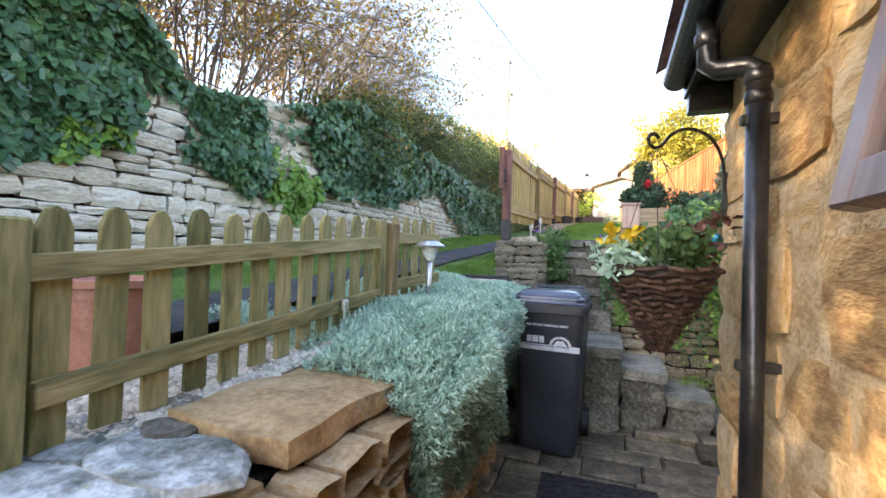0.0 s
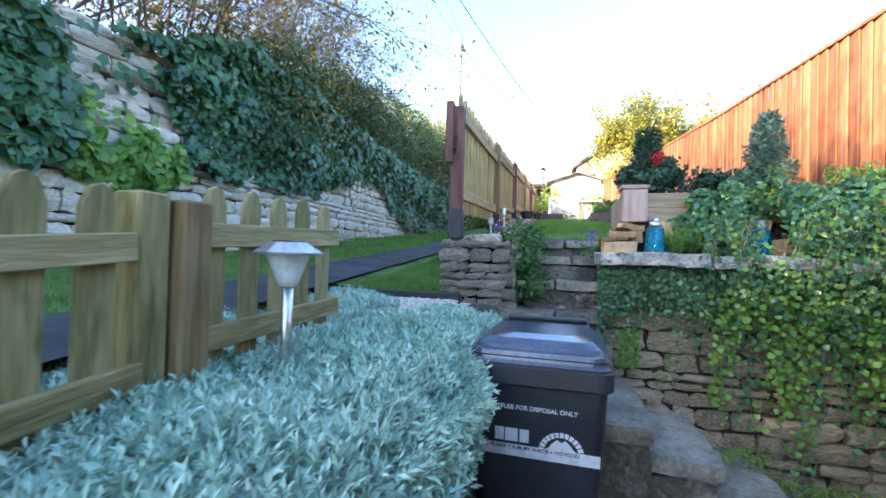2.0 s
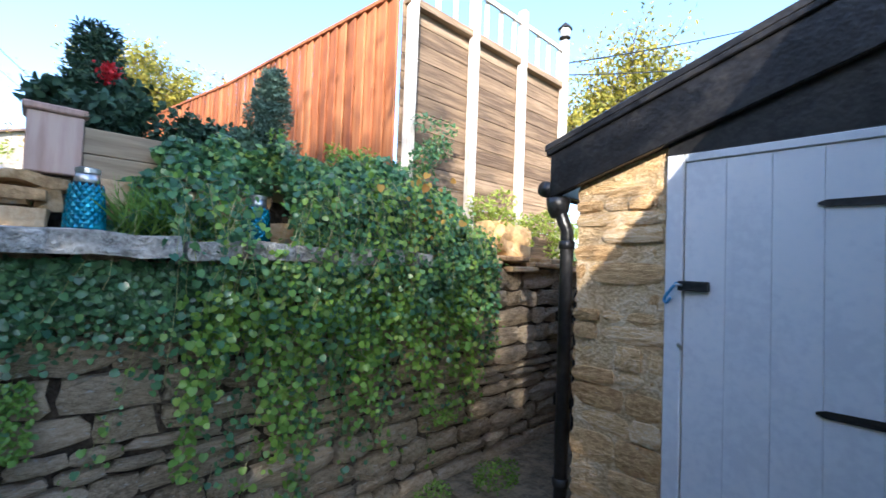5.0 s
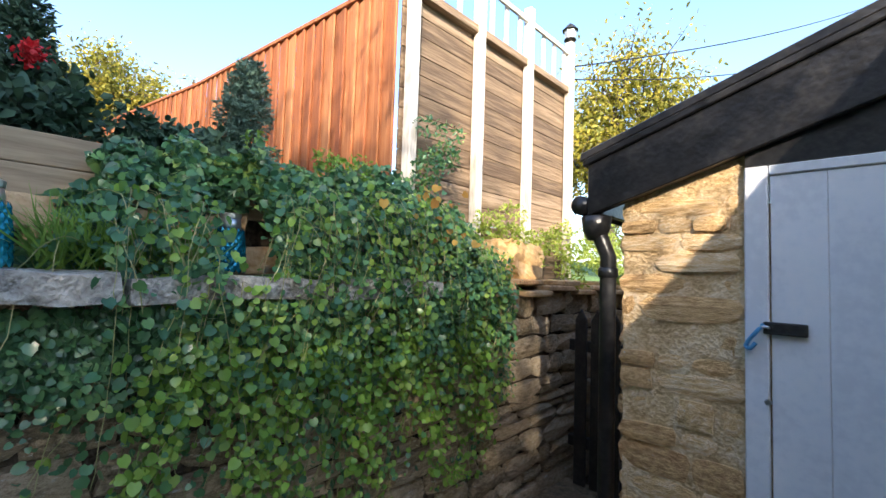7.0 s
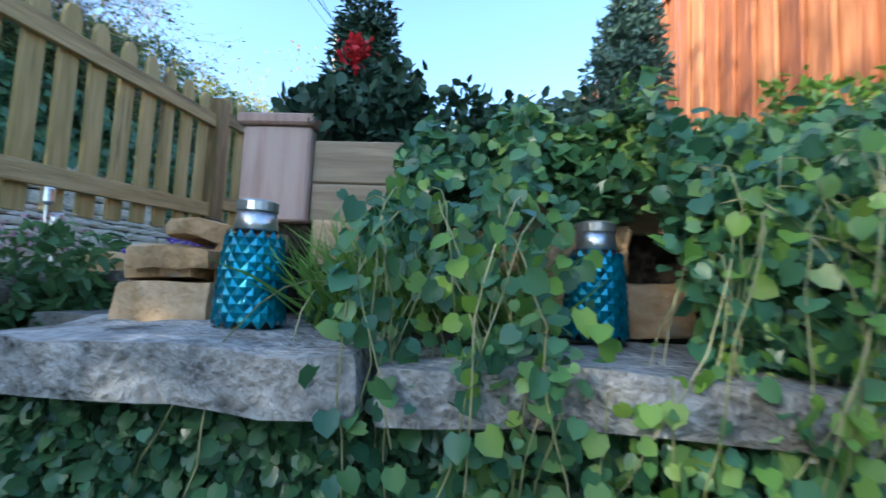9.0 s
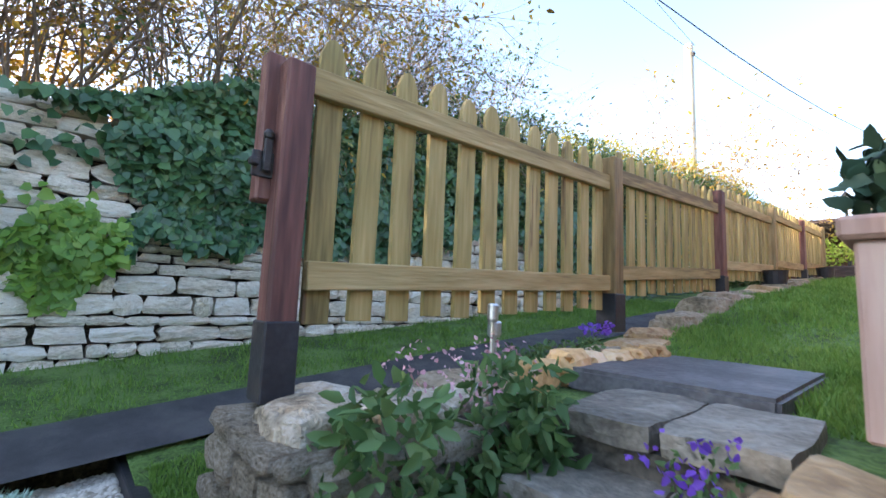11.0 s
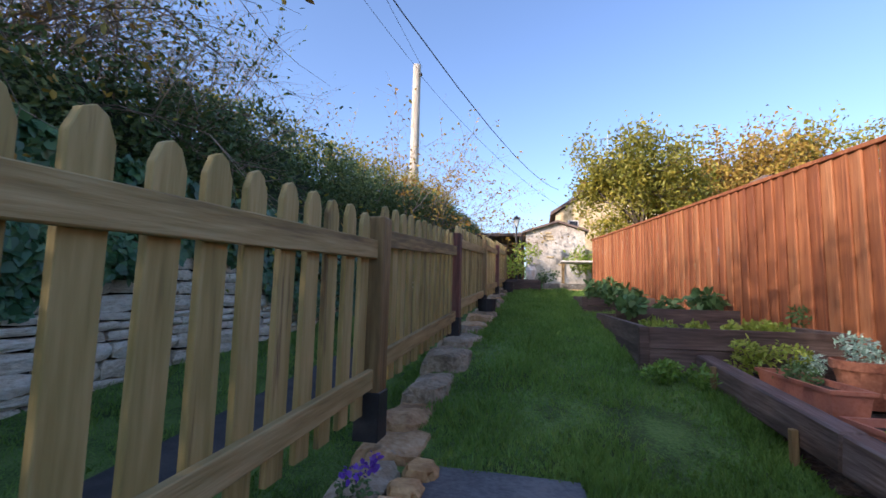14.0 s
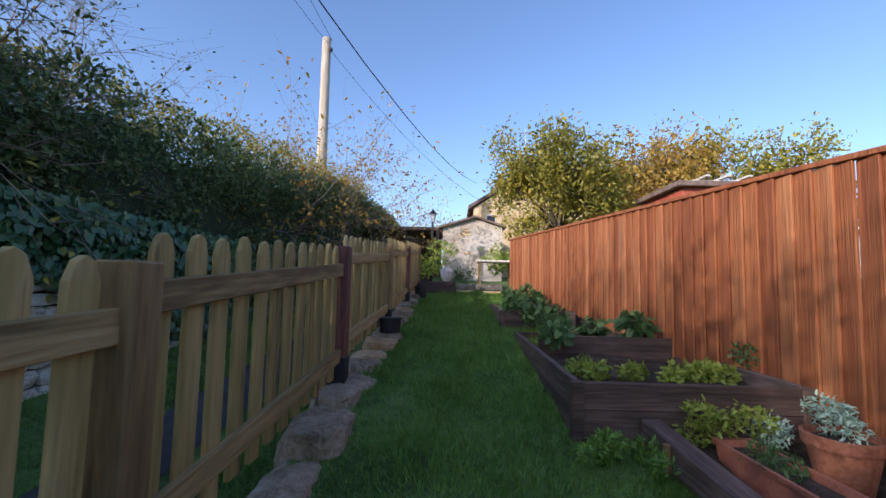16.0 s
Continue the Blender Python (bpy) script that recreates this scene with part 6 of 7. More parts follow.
def conifer(label, at, tiers, mat, leaf=0.03, per=20000, lean=0.0):
    c = thing("conifer", label, "conifer", at=at)
    part("trunk", tube([(0, 0, 0), (lean * 0.5, 0, tiers[-1][0] * 0.5), (lean, 0, tiers[-1][0])], [0.014, 0.011, 0.006], 6), BARK, c)
    rr = np.random.default_rng(int(at[0] * 100) + 7)
    cl_ = []
    for z, q in tiers:
        for k in range(6):
            a = k * 1.05 + z * 9
            cl_.append((np.array([lean * z / tiers[-1][0] + q * 0.5 * math.cos(a), q * 0.5 * math.sin(a), z]), (q * 0.55, q * 0.55, q * 0.6)))
    tagged(foliage("foliage", cl_, per, leaf, 0.35, mat, SLIM, rr, c, 1.1), kind="stuff")
    return c


conifer("dark green clipped conifer in the planter", (0.23, 4.42, 1.74), [(0.12, 0.17), (0.24, 0.13), (0.33, 0.10), (0.42, 0.085), (0.49, 0.075)], CONIFER)
conifer("blue-green spiral conifer in the planter", (0.97, 4.55, 1.74), [(0.15, 0.07), (0.28, 0.10), (0.38, 0.12), (0.48, 0.10), (0.56, 0.085), (0.62, 0.06)], BLUEFIR, lean=0.06)
r = np.random.default_rng(53)
ge = thing("geranium", "red-flowered dark leafy geranium in the planter", "geranium")
tagged(foliage("leaves", clumps_in((0.24, 4.33, 1.93), (0.28, 0.2, 0.14), 12, r, (0.06, 0.10)), 9000, 0.034, 0.9, CONIFER, OVAL, r, ge), kind="stuff")
for c in ((0.255, 4.22, 2.045), (0.275, 4.23, 2.03), (0.245, 4.23, 2.02)):
    part("flower_head", leaves("flower_head", np.array(c) + r.normal(size=(40, 3)) * 0.012, rand_dirs(40, 0.4, r), rand_dirs(40, 0.3, r), 0.018, 0.016, OVAL, FLOWER_RED), FLOWER_RED, ge)
sh = thing("leafy_plant", "low dark leafy plants filling the planter", "plant")
tagged(foliage("leaves", clumps_in((0.66, 4.34, 1.85), (0.46, 0.2, 0.14), 16, r, (0.06, 0.11)), 8000, 0.034, 0.75, CONIFER, OVAL, r, sh), kind="stuff")
tagged(foliage("pale_leaves", clumps_in((0.80, 4.14, 1.72), (0.6, 0.08, 0.14), 12, r, (0.04, 0.08)), 8000, 0.03, 0.8, IVY, IVY_SHAPE, r, sh), kind="stuff")
vi = thing("violet_plant", "purple-flowered trailing plant beside the top step", "plant")
tagged(foliage("leaves", clumps_in((-0.13, 4.3, 1.42), (0.1, 0.3, 0.12), 8, r, (0.04, 0.07)), 4200, 0.022, 0.6, MARROW, OVAL, r, vi), kind="stuff")
tagged(foliage("flowers", clumps_in((-0.14, 4.25, 1.50), (0.08, 0.2, 0.06), 5, r, (0.03, 0.05)), 3000, 0.014, 0.9, FLOWER_PURPLE, OVAL, r, vi), kind="stuff")

# ---- plants at the slab: violets and orange edging stones ----
for k in range(6):
    x, y = -0.85 + 0.01 * k, 4.75 + k * 0.17
    solid("rock", rough_box(x - 0.07, x + 0.06, y - 0.01, y + 0.16, 1.40, 1.545 + 0.012 * (k % 2), k, 0.022, 4, 0.7), HAM, "rounded orange edging stone beside the slab", "rock", "edging stones")
v2 = thing("violet_plant", "purple violets with small green leaves among edging stones", "plant")
tagged(foliage("leaves", clumps_in((-0.93, 5.05, 1.53), (0.10, 0.75, 0.04), 16, r, (0.04, 0.07)), 4200, 0.024, 0.7, MARROW, OVAL, r, v2), kind="stuff")
tagged(foliage("flowers", clumps_in((-0.92, 5.38, 1.62), (0.06, 0.12, 0.05), 5, r, (0.02, 0.035)), 5000, 0.022, 0.9, FLOWER_PURPLE, OVAL, r, v2), kind="stuff")


def spike_light(at, h=0.17, s=1.0):
    sp = thing("spike_light", "small steel solar spike light", "garden light", "spike lights", at=at)
    part("spike", tube([(0, 0, -0.02), (0, 0, h)], 0.008 * s, 8), STEEL, sp)
    part("lamp_head", lathe([(0.016 * s, h - 0.03), (0.022 * s, h - 0.02), (0.022 * s, h + 0.02), (0.018 * s, h + 0.026)], 14), STEEL, sp)
    return sp


spike_light((-0.92, 4.66, 1.50), 0.14, 1.1)
spike_light((-0.79, 4.5, 1.45), 0.25, 0.8)
spike_light((-1.27, 1.46, 0.93), 0.09, 0.9)
# solar lantern on a post
so = thing("solar_light", "steel solar garden lantern with frosted bowl on a stake", "garden light", at=(-1.115, 2.15, 0.98))
part("stake", tube([(0, 0, -0.05), (0, 0, 0.27)], 0.017, 14), STEEL, so, smooth=True)
part("bowl", lathe([(0.022, 0.26), (0.03, 0.275), (0.058, 0.345), (0.06, 0.352)], 20), FROST, so, "frosted bowl", smooth=True)
part("cap", lathe([(0.062, 0.35), (0.096, 0.352), (0.098, 0.358), (0.055, 0.385), (0.05, 0.388)], 12), STEEL, so)
part("solar_panel", box(-0.033, 0.033, -0.033, 0.033, 0.388, 0.392, 0.002), BLACK_PAINT, so, "dark solar panel")
# terracotta tub behind the fence
tub = thing("plant_pot", "large terracotta-coloured round tub on the gravel", "plant pot", at=(-1.78, 0.69, 0.78))
part("pot_body", lathe([(0.12, 0), (0.135, 0.01), (0.155, 0.30), (0.158, 0.31), (0.158, 0.345)], 28), PLASTIC_TERRA, tub, smooth=False)
part("pot_rim", lathe([(0.158, 0.345), (0.178, 0.35), (0.18, 0.375), (0.165, 0.38), (0.15, 0.36), (0.14, 0.33)], 28), PLASTIC_TERRA, tub)
# door mat
mt_ = thing("door_mat", "dark ribbed rubber door mat on the paving", "door mat", at=(-0.08, 1.98, 0.014), rz=3)
part("mat", box(-0.31, 0.31, -0.26, 0.30, 0, 0.016, 0.006), MAT, mt_)
for k in range(9):
    part("rib", box(-0.28, 0.28, -0.24 + k * 0.062, -0.215 + k * 0.062, 0.0165, 0.021, 0.002), MAT, mt_)

# ---- hanging basket ----
hb = thing("hanging_basket", "cone-shaped dark wicker hanging basket with mixed flowers", "hanging basket", at=(0.10, 1.24, 0.0))
r = np.random.default_rng(61)
for j in range(15):
    t = j / 14
    rad = 0.025 + 0.145 * t
    z = 1.0 + 0.26 * t
    pts = [((rad + 0.008 * (1 if (k + j) % 2 else -1)) * math.cos(k * math.pi / 12), (rad + 0.008 * (1 if (k + j) % 2 else -1)) * math.sin(k * math.pi / 12), z + 0.006 * math.sin(k * 2.1 + j)) for k in range(25)]
    part("withy", tube(pts, 0.0085, 5, cap=False), WICKER, hb)
for k in range(12):
    a = k * math.pi / 6
    part("upright", tube([(0.025 * math.cos(a), 0.025 * math.sin(a), 0.99), (0.172 * math.cos(a), 0.172 * math.sin(a), 1.27)], 0.006, 5), WICKER, hb)
part("lining", lathe([(0.02, 1.0), (0.155, 1.245)], 20), EARTH, hb)
for k in range(3):
    a = k * 2.094 + 0.4
    part("chain", tube([(0.165 * math.cos(a), 0.165 * math.sin(a), 1.26), (-0.02, -0.02, 1.665)], 0.0018, 4), BLACK_IRON, hb)
tagged(foliage("silver_leaves", clumps_in((-0.04, -0.03, 1.28), (0.22, 0.22, 0.04), 11, r, (0.04, 0.06)), 5000, 0.034, 0.6, SILVER, OVAL, r, hb), kind="stuff")
tagged(foliage("green_leaves", clumps_in((0.02, 0.03, 1.31), (0.2, 0.2, 0.08), 14, r, (0.05, 0.09)), 5000, 0.032, 0.75, MARROW, OVAL, r, hb), kind="stuff")
tagged(foliage("dark_leaves", clumps_in((0.10, 0.05, 1.36), (0.12, 0.12, 0.10), 6, r, (0.04, 0.07)), 2400, 0.04, 0.8, POST_RED, OVAL, r, hb), kind="stuff")
for k in range(9):
    c = np.array([-0.15 + 0.012 * k + r.normal() * 0.02, -0.05 + r.normal() * 0.05 + 0.01 * k, 1.36 + r.uniform(-0.03, 0.04)])
    part("yellow_flower", leaves("yellow_flower", c + r.normal(size=(12, 3)) * 0.006, rand_dirs(12, 0.2, r), rand_dirs(12, 0.3, r), 0.024, 0.026, OVAL, FLOWER_YELLOW), FLOWER_YELLOW, hb)

# ---- raised beds ----
def raised_bed(x0, x1, y0, y1, zb, zt, label, planks=2):
    b = thing("raised_bed", label, "raised bed")
    h = (zt - zb) / planks
    for k in range(planks):
        z = zb + k * h
        part("board", box(x0, x1, y0 - 0.02, y0 + 0.02, z - (0.1 if k == 0 else 0), z + h - 0.004, 0.004), BED_WOOD, b)
        part("board", box(x0, x1, y1 - 0.02, y1 + 0.02, z, z + h - 0.004, 0.004), BED_WOOD, b)
        part("board", box(x0 - 0.018, x0 + 0.018, y0 + 0.021, y1 - 0.021, z - (0.1 if k == 0 else 0), z + h + 0.002, 0.004), BED_WOOD_Y, b)
        part("board", box(x1 - 0.018, x1 + 0.018, y0 + 0.021, y1 - 0.021, z, z + h + 0.002, 0.004), BED_WOOD_Y, b)
    part("soil", sheet(steps_list(x0 + 0.02, x1 - 0.02, 12), steps_list(y0 + 0.02, y1 - 0.02, 20), lambda x, y: zt - 0.07, 0, 0.05), EARTH, b, "dark crumbly soil")
    part("corner_post", box(x0 - 0.03, x0 + 0.03, y0 - 0.03, y0 + 0.02, zb - 0.1, zt, 0.004), BED_WOOD, b)
    part("corner_post", box(x1 - 0.03, x1 + 0.03, y0 - 0.03, y0 + 0.02, zb - 0.1, zt, 0.004), BED_WOOD, b)
    return b


long_bed = raised_bed(0.31, 1.42, 7.0, 9.2, 1.77, 2.04, "long dark brown timber raised bed with salad and vegetables")
part("divider_board", box(0.335, 1.395, 8.14, 8.175, 1.9, 2.13, 0.004), BED_WOOD, long_bed)
raised_bed(0.22, 1.0, 9.7, 11.3, 2.0, 2.22, "far dark timber raised bed full of leaves")
r = np.random.default_rng(71)
for (x, y, q) in ((0.47, 7.55, 0.075), (0.58, 7.5, 0.05), (0.52, 7.42, 0.045), (0.74, 7.45, 0.05), (0.82, 7.5, 0.04), (0.93, 7.32, 0.05), (1.02, 7.45, 0.08), (1.10, 7.42, 0.07), (1.2, 7.48, 0.085), (1.27, 7.42, 0.07)):
    lt = thing("lettuce", "frilly yellow-green lettuce in the raised bed", "lettuce", "lettuces in the bed")
    tagged(foliage("leaves", [(np.array((x, y, 1.99)), (q, q, 0.05)), (np.array((x + 0.02, y, 2.01)), (q * 0.7, q * 0.7, q * 0.8))], 9000, 0.034, 0.8, LETTUCE, OVAL, r, lt, 1.2), kind="stuff")
for (x, y, z, q) in ((0.40, 8.05, 2.12, 0.10), (0.50, 8.35, 2.18, 0.11), (0.45, 8.75, 2.2, 0.12), (0.65, 8.9, 2.22, 0.12), (0.90, 8.6, 2.16, 0.10), (1.12, 8.25, 2.2, 0.12), (1.2, 8.5, 2.2, 0.10), (0.35, 9.8, 2.27, 0.12), (0.5, 10.2, 2.3, 0.13), (0.45, 10.7, 2.33, 0.13), (0.7, 10.5, 2.32, 0.14), (0.8, 11.0, 2.36, 0.14)):
    vg = thing("vegetable_plant", "broad green-leaved vegetable plant in the raised bed", "vegetable plant", "vegetables in the beds")
    tagged(foliage("leaves", clumps_in((x, y, z), (q * 1.6, q * 1.6, q), 4, r, (0.05, 0.085)), 1500, 0.075, 0.9, MARROW, OVAL, r, vg), kind="stuff")
# sleeper edging and pots
sl = thing("sleeper_edging", "long brown timber sleeper edging the planting strip", "edging")
part("beam", box(-0.05, 0.05, 0, 1.10, -0.15, 0.0, 0.008), BED_WOOD_Y, sl)
part("beam", box(-0.05, 0.05, 1.105, 2.24, -0.15, 0.002, 0.008), BED_WOOD_Y, sl)
sl.matrix_basis = Matrix.Translation((0.87, 4.75, 1.635)) @ pose(0, 0, 0, 6.2, 0, 5.6)
for yy in (5.45, 6.05, 6.7):
    px_ = 0.87 - 0.098 * (yy - 4.75) - 0.082
    solid("peg", box(px_, px_ + 0.028, yy, yy + 0.03, lawn_z(yy) - 0.05, lawn_z(yy) + 0.15, 0.003), POST_TAN, "short pale wooden peg against the sleeper", "peg", "pegs")
solid("planting_strip", sheet(steps_list(0.84, 1.6, 6), steps_list(4.6, 5.9, 8), lambda x, y: lawn_z(y) + 0.02, 0, 0.03), EARTH, "dark soil planting strip behind the sleeper", "soil", kind="structure")
solid("planting_strip", sheet(steps_list(0.72, 1.6, 6), steps_list(5.9, 7.0, 8), lambda x, y: lawn_z(y) + 0.02, 0, 0.03), EARTH, "dark soil planting strip along the fence", "soil", kind="structure")


def trough(at, rz, L=0.62, W=0.17, H=0.13):
    t_ = thing("trough", "rectangular terracotta plastic trough with soil", "trough", "troughs", at=at, rz=rz)
    bm = bmesh.new()
    rings = []
    for w, l, z in ((W * 0.82, L * 0.92, 0), (W * 0.96, L * 0.98, H * 0.85), (W * 1.06, L * 1.02, H * 0.86), (W * 1.08, L * 1.03, H), (W * 0.90, L * 0.95, H), (W * 0.86, L * 0.93, H * 0.75)):
        rings.append([bm.verts.new((sx * w / 2, sy * l / 2, z)) for sx, sy in ((1, -1), (1, 1), (-1, 1), (-1, -1))])
    for a, b in zip(rings, rings[1:]):
        for i in range(4):
            bm.faces.new((a[i], a[(i + 1) % 4], b[(i + 1) % 4], b[i]))
    bm.faces.new(rings[0][::-1])
    part("trough_body", bm, PLASTIC_TERRA, t_)
    part("soil", box(-W * 0.43, W * 0.43, -L * 0.465, L * 0.465, H * 0.6, H * 0.78, 0.004), EARTH, t_)
    return t_


trough((0.97, 6.52, 1.71), 2)
trough((0.99, 5.82, 1.62), 4)
trough((1.30, 6.08, 1.66), 8, 0.5, 0.2, 0.16)


def flower_pot(at, s=1.0):
    p = thing("flower_pot", "round terracotta flower pot with soil", "flower pot", "flower pots", at=at)
    part("pot_body", lathe([(0.085 * s, 0), (0.125 * s, 0.19 * s)], 28), TERRACOTTA, p, smooth=False)
    part("pot_rim", lathe([(0.125 * s, 0.188 * s), (0.138 * s, 0.19 * s), (0.142 * s, 0.235 * s), (0.128 * s, 0.238 * s), (0.122 * s, 0.20 * s)], 28), TERRACOTTA, p)
    part("soil", lathe([(0.10 * s, 0.195 * s), (0.122 * s, 0.205 * s)], 20), EARTH, p)
    return p


flower_pot((1.30, 6.66, 1.69))
for (c, s, nn, mt, lf, lb) in (((0.95, 6.88, 1.88), (0.3, 0.12, 0.16), 8, LETTUCE, 0.03, "yellow-green leafy herb by the raised bed"), ((1.15, 6.88, 1.86), (0.18, 0.1, 0.10), 6, SILVER, 0.022, "grey lavender by the raised bed"), ((1.33, 6.72, 1.97), (0.12, 0.12, 0.08), 5, SILVER, 0.025, "silver-leaved plant in the pot"),
                               ((0.97, 6.5, 1.84), (0.08, 0.4, 0.04), 4, MARROW, 0.025, "small seedlings in the trough"), ((1.0, 5.8, 1.78), (0.1, 0.5, 0.05), 6, LETTUCE, 0.035, "pale green leaves in the trough"), ((1.3, 6.08, 1.86), (0.15, 0.35, 0.08), 6, SILVER, 0.03, "grey-green herbs in the trough"), ((1.44, 7.5, 2.12), (0.05, 0.2, 0.08), 4, MARROW, 0.03, "small weed by the board fence"),
                               ((0.45, 6.75, 1.78), (0.35, 0.3, 0.04), 8, IVY_LIGHT, 0.03, "low nettles at the foot of the bed"), ((1.45, 5.3, 2.0), (0.15, 0.25, 0.5), 9, BLUEFIR, 0.03, "blue-green shrub by the fence")):
    t_ = thing("garden_plant", lb, "plant")
    tagged(foliage("leaves", clumps_in(c, s, nn, r, (0.04, 0.075)), 10000, lf, 0.55, mt, OVAL, r, t_), kind="stuff")

# ---- grass ----
def blades(name, n, xs, ys, zf, h, r, dens=None):
    x, y = r.uniform(*xs, n), ys[0] + (ys[1] - ys[0]) * r.uniform(0, 1, n) ** (dens or 1.0)
    z = np.array([zf(a, b) for a, b in zip(x, y)])
    P = np.stack([x, y, z - 0.005], 1)
    tuft = 0.75 + 0.5 * np.clip(np.sin(x * 7 + y * 3) * np.sin(y * 5 - x * 4), -0.6, 1)
    al = unit(np.stack([r.normal(0, 0.35, n), r.normal(0, 0.35, n), np.ones(n)], 1))
    nm = unit(np.stack([r.normal(0, 1, n), r.normal(0, 1, n), np.full(n, 0.1)], 1))
    grow_ = np.interp(y, [4, 8, 14], [1.0, 1.15, 1.7])
    hh = h * r.uniform(0.5, 1.3, n) * tuft * grow_
    return leaves(name, P, al, nm, hh, 0.0065 * grow_ ** 2, BLADE, GRASS)


r = np.random.default_rng(81)
tagged(part("lawn_grass", blades("lawn_grass", 52000, (-0.95, 0.62), (5.75, 13.2), lambda x, y: lawn_z(y), 0.045, r, 1.5), GRASS), "dense green lawn grass blades", "grass", kind="stuff")
tagged(part("lawn_grass", blades("lawn_grass", 9000, (-0.17, 0.80), (4.9, 5.8), lambda x, y: lawn_z(y), 0.05, r), GRASS), "lawn grass beside the slab", "grass", kind="stuff")
tagged(part("lawn_grass", blades("lawn_grass", 5000, (0.55, 0.72), (5.75, 6.95), lambda x, y: lawn_z(y), 0.055, r), GRASS), "longer grass along the sleeper", "grass", kind="stuff")
tagged(part("verge_grass", blades("verge_grass", 16000, (-1.74, -1.13), (3.82, 9.0), lane_z, 0.045, r, 1.3), GRASS), "short green verge grass beside the path", "grass", kind="stuff")
tagged(part("verge_grass", blades("verge_grass", 22000, (-3.35, -2.37), (0.0, 11.0), lane_z, 0.05, r, 1.1), GRASS), "verge grass below the lane wall", "grass", kind="stuff")

# ---- distance ----
up = thing("utility_pole", "tall weathered wooden utility pole behind the hedge", "utility pole")
part("pole", tube([(-4.06, 16.45, 1.5), (-4.08, 16.45, 9.30)], [0.16, 0.12], 12), POLE, up, smooth=True)
part("insulator", lathe([(0.03, 0), (0.05, 0.05), (0.02, 0.12)], 8, at=(-3.93, 16.4, 8.9)), BOOT, up)
part("pole_fitting", box(-4.0, -3.9, 16.3, 16.36, 5.4, 5.6, 0.01), RED_WOOD, up)


def wire(a, b, sag, rad=0.006):
    w = thing("overhead_wire", "thin black overhead wire", "wire", "overhead wires")
    pts = []
    for k in range(15):
        t = k / 14
        p = Vector(a).lerp(Vector(b), t)
        p.z -= sag * 4 * t * (1 - t)
        pts.append(p)
    part("cable", tube(pts, rad, 5), WIRE, w)


wire((-4.0, 16.4, 9.0), (1.2, 24.0, 5.9), 0.5)
wire((-4.0, 16.4, 9.1), (-5.0, 0.0, 9.0), 0.4)
wire((-3.9, 16.4, 9.2), (-3.6, -2.0, 9.6), 0.4)
wire((-4.2, -4.0, 7.6), (0.4, 21.0, 6.3), 1.5, 0.008)
wire((3.33, 4.1, 3.0), (9.0, 3.0, 5.0), 0.1, 0.006)
wire((3.33, 4.1, 3.1), (9.0, 2.2, 5.6), 0.1, 0.006)

# stone outbuilding and house at the end of the garden
HY = 17.5
ob_ = thing("outbuilding", "pale stone gabled outbuilding at the end of the garden", "outbuilding")
part("wall", prism([(-0.72, 2.3), (1.02, 2.3), (1.02, 4.16), (0.22, 4.43), (-0.72, 4.14)], HY, HY + 4), RENDER_CREAM, ob_)
for a, b in (((-0.86, 4.10), (0.22, 4.44)), ((0.22, 4.44), (1.12, 4.14))):
    part("bargeboard", prism([a, b, (b[0], b[1] + 0.06), (a[0], a[1] + 0.06)], HY - 0.12, HY + 4), ROOF_TILE, ob_)
r = np.random.default_rng(91)
for k in range(9):
    x, z = r.uniform(-0.5, 0.8), r.uniform(2.9, 4.1)
    part("stone", box(x, x + r.uniform(0.12, 0.25), HY - 0.02, HY + 0.02, z, z + 0.06, 0.008), HOUSE_STONE, ob_)
hs = thing("house", "yellow stone house with brick chimney behind the outbuilding", "house")
part("wall", prism([(0.3, 2.4), (5.5, 2.4), (5.5, 5.4), (3.2, 7.2), (0.3, 5.35)], 21.0, 27), HOUSE_STONE, hs)
part("roof_edge", prism([(0.1, 5.28), (3.2, 7.25), (3.2, 7.4), (0.1, 5.42)], 20.9, 27), ROOF_TILE, hs)
ch = part("chimney", box(1.15, 1.65, 21.3, 21.8, 5.7, 6.55, 0.02), ROOF_TILE, hs)
part("chimney_pot", lathe([(0.1, 6.55), (0.08, 6.8)], 10, at=(1.4, 21.55, 0)), TERRACOTTA, ch)
wi = part("window", box(0.75, 1.15, 20.97, 21.03, 4.6, 5.1, 0.01), WHITE_WOOD, hs)
part("pane", box(0.80, 1.10, 20.955, 20.97, 4.65, 5.05, 0), BLACK_PAINT, wi)
an = thing("television_aerial", "thin metal television aerial above the roofs", "aerial")
part("mast", tube([(2.3, 21.5, 6.2), (2.3, 21.5, 8.6)], 0.02, 5), STEEL, an)
part("boom", tube([(2.0, 21.5, 8.4), (2.9, 21.5, 8.5)], 0.02, 5), STEEL, an)
lo2 = thing("verandah", "low dark verandah roof beside the outbuilding", "verandah")
part("roof_slab", box(-3.2, -0.8, 19.0, 22, 4.22, 4.34, 0.02), ROOF_TILE, lo2)
part("back_wall", box(-3.2, -0.9, 21.6, 21.8, 2.4, 4.2, 0.02), POST_RED, lo2)
for x in (-3.1, -2.0, -0.95):
    part("post", box(x - 0.05, x + 0.05, 19.05, 19.15, 2.4, 4.22, 0.01), BLACK_IRON, lo2)
ln_ = thing("lamp_post", "black lantern on a post by the outbuilding", "lamp post", at=(-0.95, 16.2, 2.5))
part("post", tube([(0, 0, 0), (0, 0, 1.62)], [0.035, 0.025], 8), BLACK_IRON, ln_)
part("lantern", lathe([(0.05, 1.62), (0.09, 1.82)], 6), FROST, ln_)
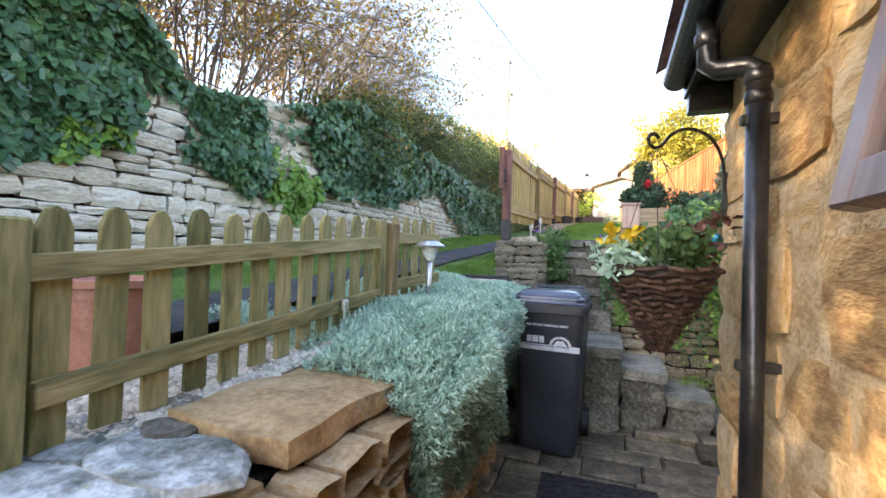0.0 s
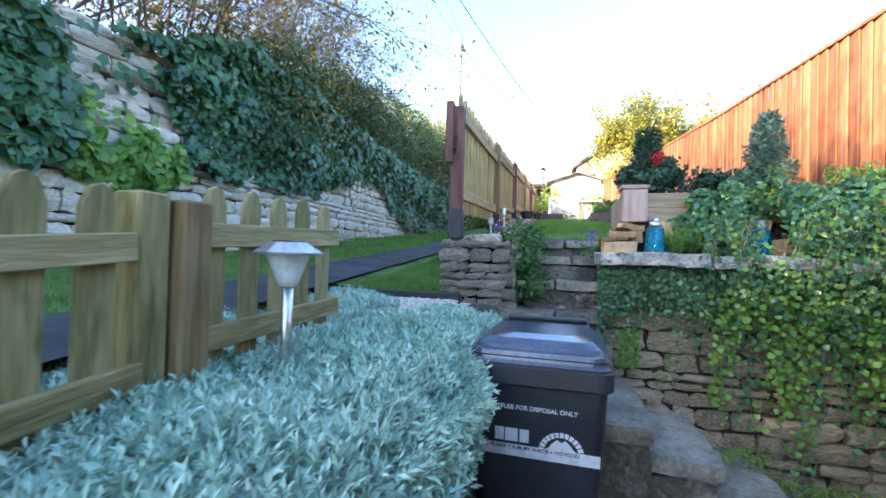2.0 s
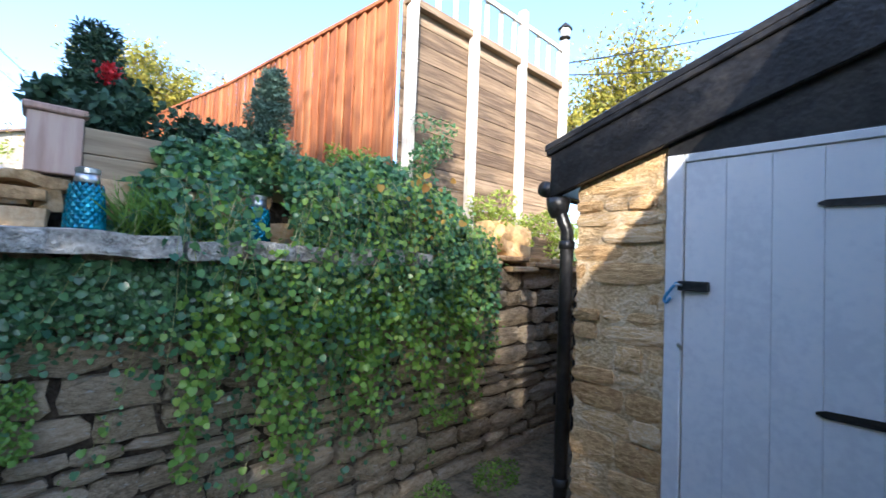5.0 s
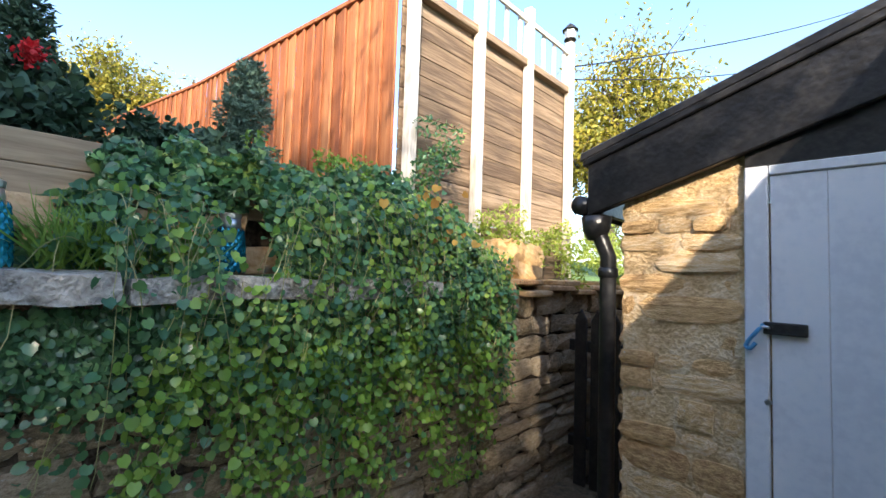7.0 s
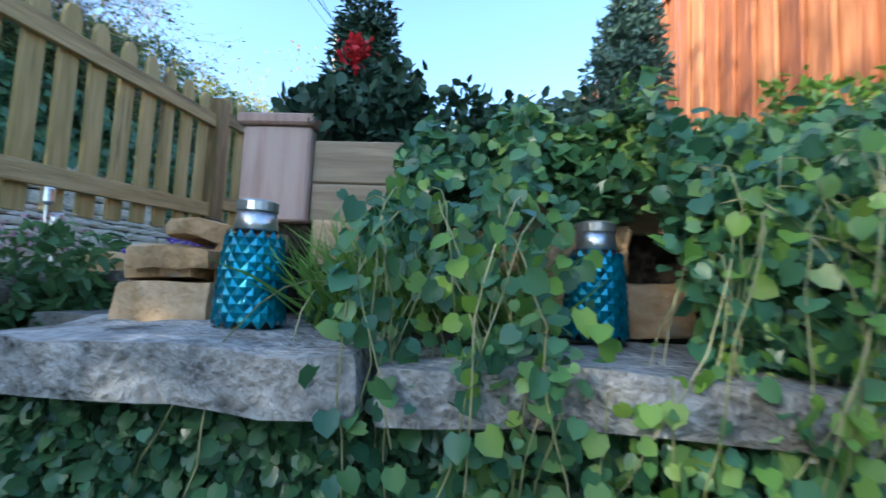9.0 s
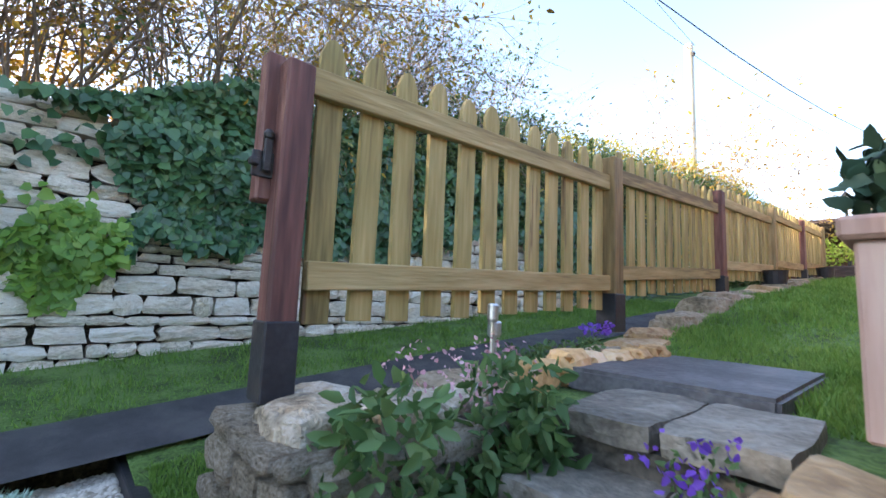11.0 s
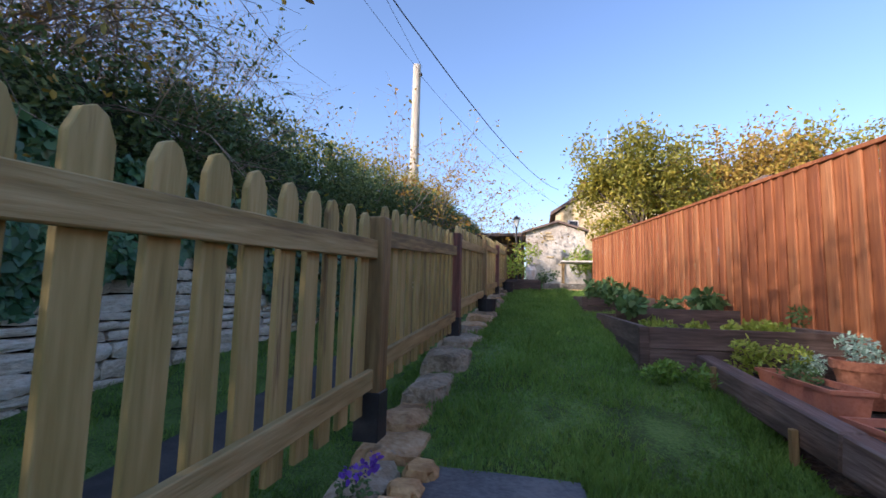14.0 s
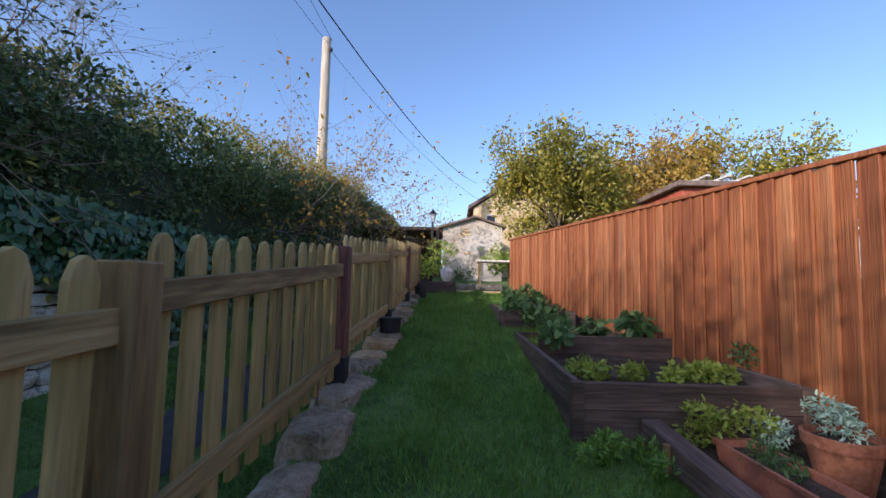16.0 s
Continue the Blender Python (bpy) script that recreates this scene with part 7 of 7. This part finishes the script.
part("lantern_cap", lathe([(0.12, 1.82), (0.05, 1.9), (0.01, 1.95)], 6), BLACK_IRON, ln_)
# patio, steps, table, pots
solid("patio", box(-1.4, 1.2, 13.2, 17.4, 2.2, 2.36, 0.02), MORTAR, "pale paved patio at the end of the lawn", "patio", kind="structure")
solid("patio_step", box(-0.25, 0.7, 14.0, 16.0, 2.36, 2.50, 0.02), STEP, "dark patio step", "step", kind="structure")
solid("planter_box", box(-1.0, -0.3, 13.0, 13.5, 2.28, 2.54, 0.02), BED_WOOD, "low timber planter at the lawn's end", "planter")
tb = thing("patio_table", "small white-topped patio table", "table", at=(0.55, 14.4, 2.36))
part("tabletop", box(-0.4, 0.4, -0.3, 0.3, 0.62, 0.66, 0.01), WHITE_WOOD, tb)
for sx in (-1, 1):
    for sy in (-1, 1):
        part("leg", box(sx * 0.34 - 0.02, sx * 0.34 + 0.02, sy * 0.24 - 0.02, sy * 0.24 + 0.02, 0, 0.62, 0.003), POST_TAN, tb)
bp = solid("garden_ornament", lathe([(0.06, 0), (0.10, 0.08), (0.12, 0.2), (0.07, 0.28), (0.09, 0.32)], 14), WHITE_WOOD, "white urn on the timber planter", "urn", at=(-0.5, 13.25, 2.54))
for (c, s, nn, mt, lf, lb) in (((-0.75, 13.8, 3.0), (0.5, 0.4, 0.5), 9, LETTUCE, 0.07, "yellow-green shrub by the patio"), ((0.75, 15.0, 3.1), (0.5, 0.5, 0.5), 9, LETTUCE, 0.08, "bright green shrub by the outbuilding"), ((-0.2, 16.6, 2.7), (0.8, 0.3, 0.3), 8, HEDGE, 0.07, "low hedge before the outbuilding")):
    t_ = thing("garden_shrub", lb, "shrub")
    tagged(foliage("leaves", clumps_in(c, s, nn, r, (0.12, 0.22)), 700, lf, 0.6, mt, OVAL, r, t_), kind="stuff")
for k in range(2):
    bk = solid("bucket", lathe([(0.09, 0), (0.11, 0.2), (0.12, 0.21)], 16), BOOT, "black plastic pot at the fence foot", "pot", "black pots", at=(-0.93 + 0.03 * k, 9.0 + k * 3.2, lawn_z(9.0 + k * 3.2)))


def tree(label, at, h, spread, mat, n_leaf, r, leaf=0.09, base_h=1.2):
    t_ = thing("tree", label, "tree", at=at)
    segs, tips = [], []
    for k in range(9):
        a = k * 0.7 + r.uniform(-0.2, 0.2)
        d = np.array([math.cos(a) * spread, math.sin(a) * spread, 1.0])
        grow((0, 0, base_h * (0.8 + 0.05 * k)), d, h * r.uniform(0.35, 0.5), 0.05, 3, segs, tips, r, 0.6, 0.05)
    part("trunk", tube([(0, 0, -0.3), (0.04, 0, base_h * 0.6), (0, 0.03, base_h * 1.3)], [0.14, 0.11, 0.07], 8), BARK, t_, smooth=True)
    tagged(part("limbs", tubes_soup("limbs", segs, BARK), BARK, t_), kind="stuff")
    T = np.array([q[0] for q in tips])
    k = r.integers(0, len(T), n_leaf)
    P = T[k] + r.normal(size=(n_leaf, 3)) * 0.14
    ls = leaf * r.uniform(0.6, 1.2, n_leaf)
    tagged(part("crown", leaves("crown", P, rand_dirs(n_leaf, -0.4, r), rand_dirs(n_leaf, 0.5, r), ls, ls * 0.65, OVAL, mat), mat, t_), kind="stuff")
    return t_


r = np.random.default_rng(95)
tree("yellow-green fruit tree beyond the board fence", (1.75, 13.6, 2.3), 2.5, 0.5, GOLD, 17000, r, 0.08)
tree("golden autumn tree beyond the fence", (4.9, 16.5, 2.4), 3.3, 0.7, AUTUMN, 16000, r, 0.10)
tree("golden autumn tree beyond the fence", (7.4, 17.5, 2.4), 3.5, 0.7, GOLD, 15000, r, 0.11)
tree("yellow-green tree past the boundary fence", (6.1, 4.95, 1.0), 2.6, 0.6, GOLD, 16000, r, 0.06)
hd = thing("hedge", "green hedge beyond the board fence", "hedge")
tagged(foliage("hedge_leaves", clumps_in((7.0, 15.0, 4.3), (5.0, 1.0, 0.8), 26, r, (0.4, 0.7)), 110, 0.13, 0.6, HEDGE, OVAL, r, hd), kind="stuff")
sd = thing("garden_shed", "red timber shed with pale trellis on its roof", "shed")
part("wall", box(3.0, 4.6, 11.2, 12.6, 2.0, 4.0, 0.01), RED_WOOD, sd)
part("roof", box(2.9, 4.7, 11.1, 12.7, 4.0, 4.08, 0.01), ROOF_TILE, sd)
for k in range(5):
    tr_ = part("trellis_slat", box(3.3 + k * 0.3, 3.36 + k * 0.3, 11.1, 12.4, 4.14, 4.17, 0.004), WHITE_WOOD, sd)
for k in range(3):
    part("trellis_slat", box(3.2, 4.7, 11.3 + k * 0.4, 11.36 + k * 0.4, 4.10, 4.135, 0.004), WHITE_WOOD, sd)
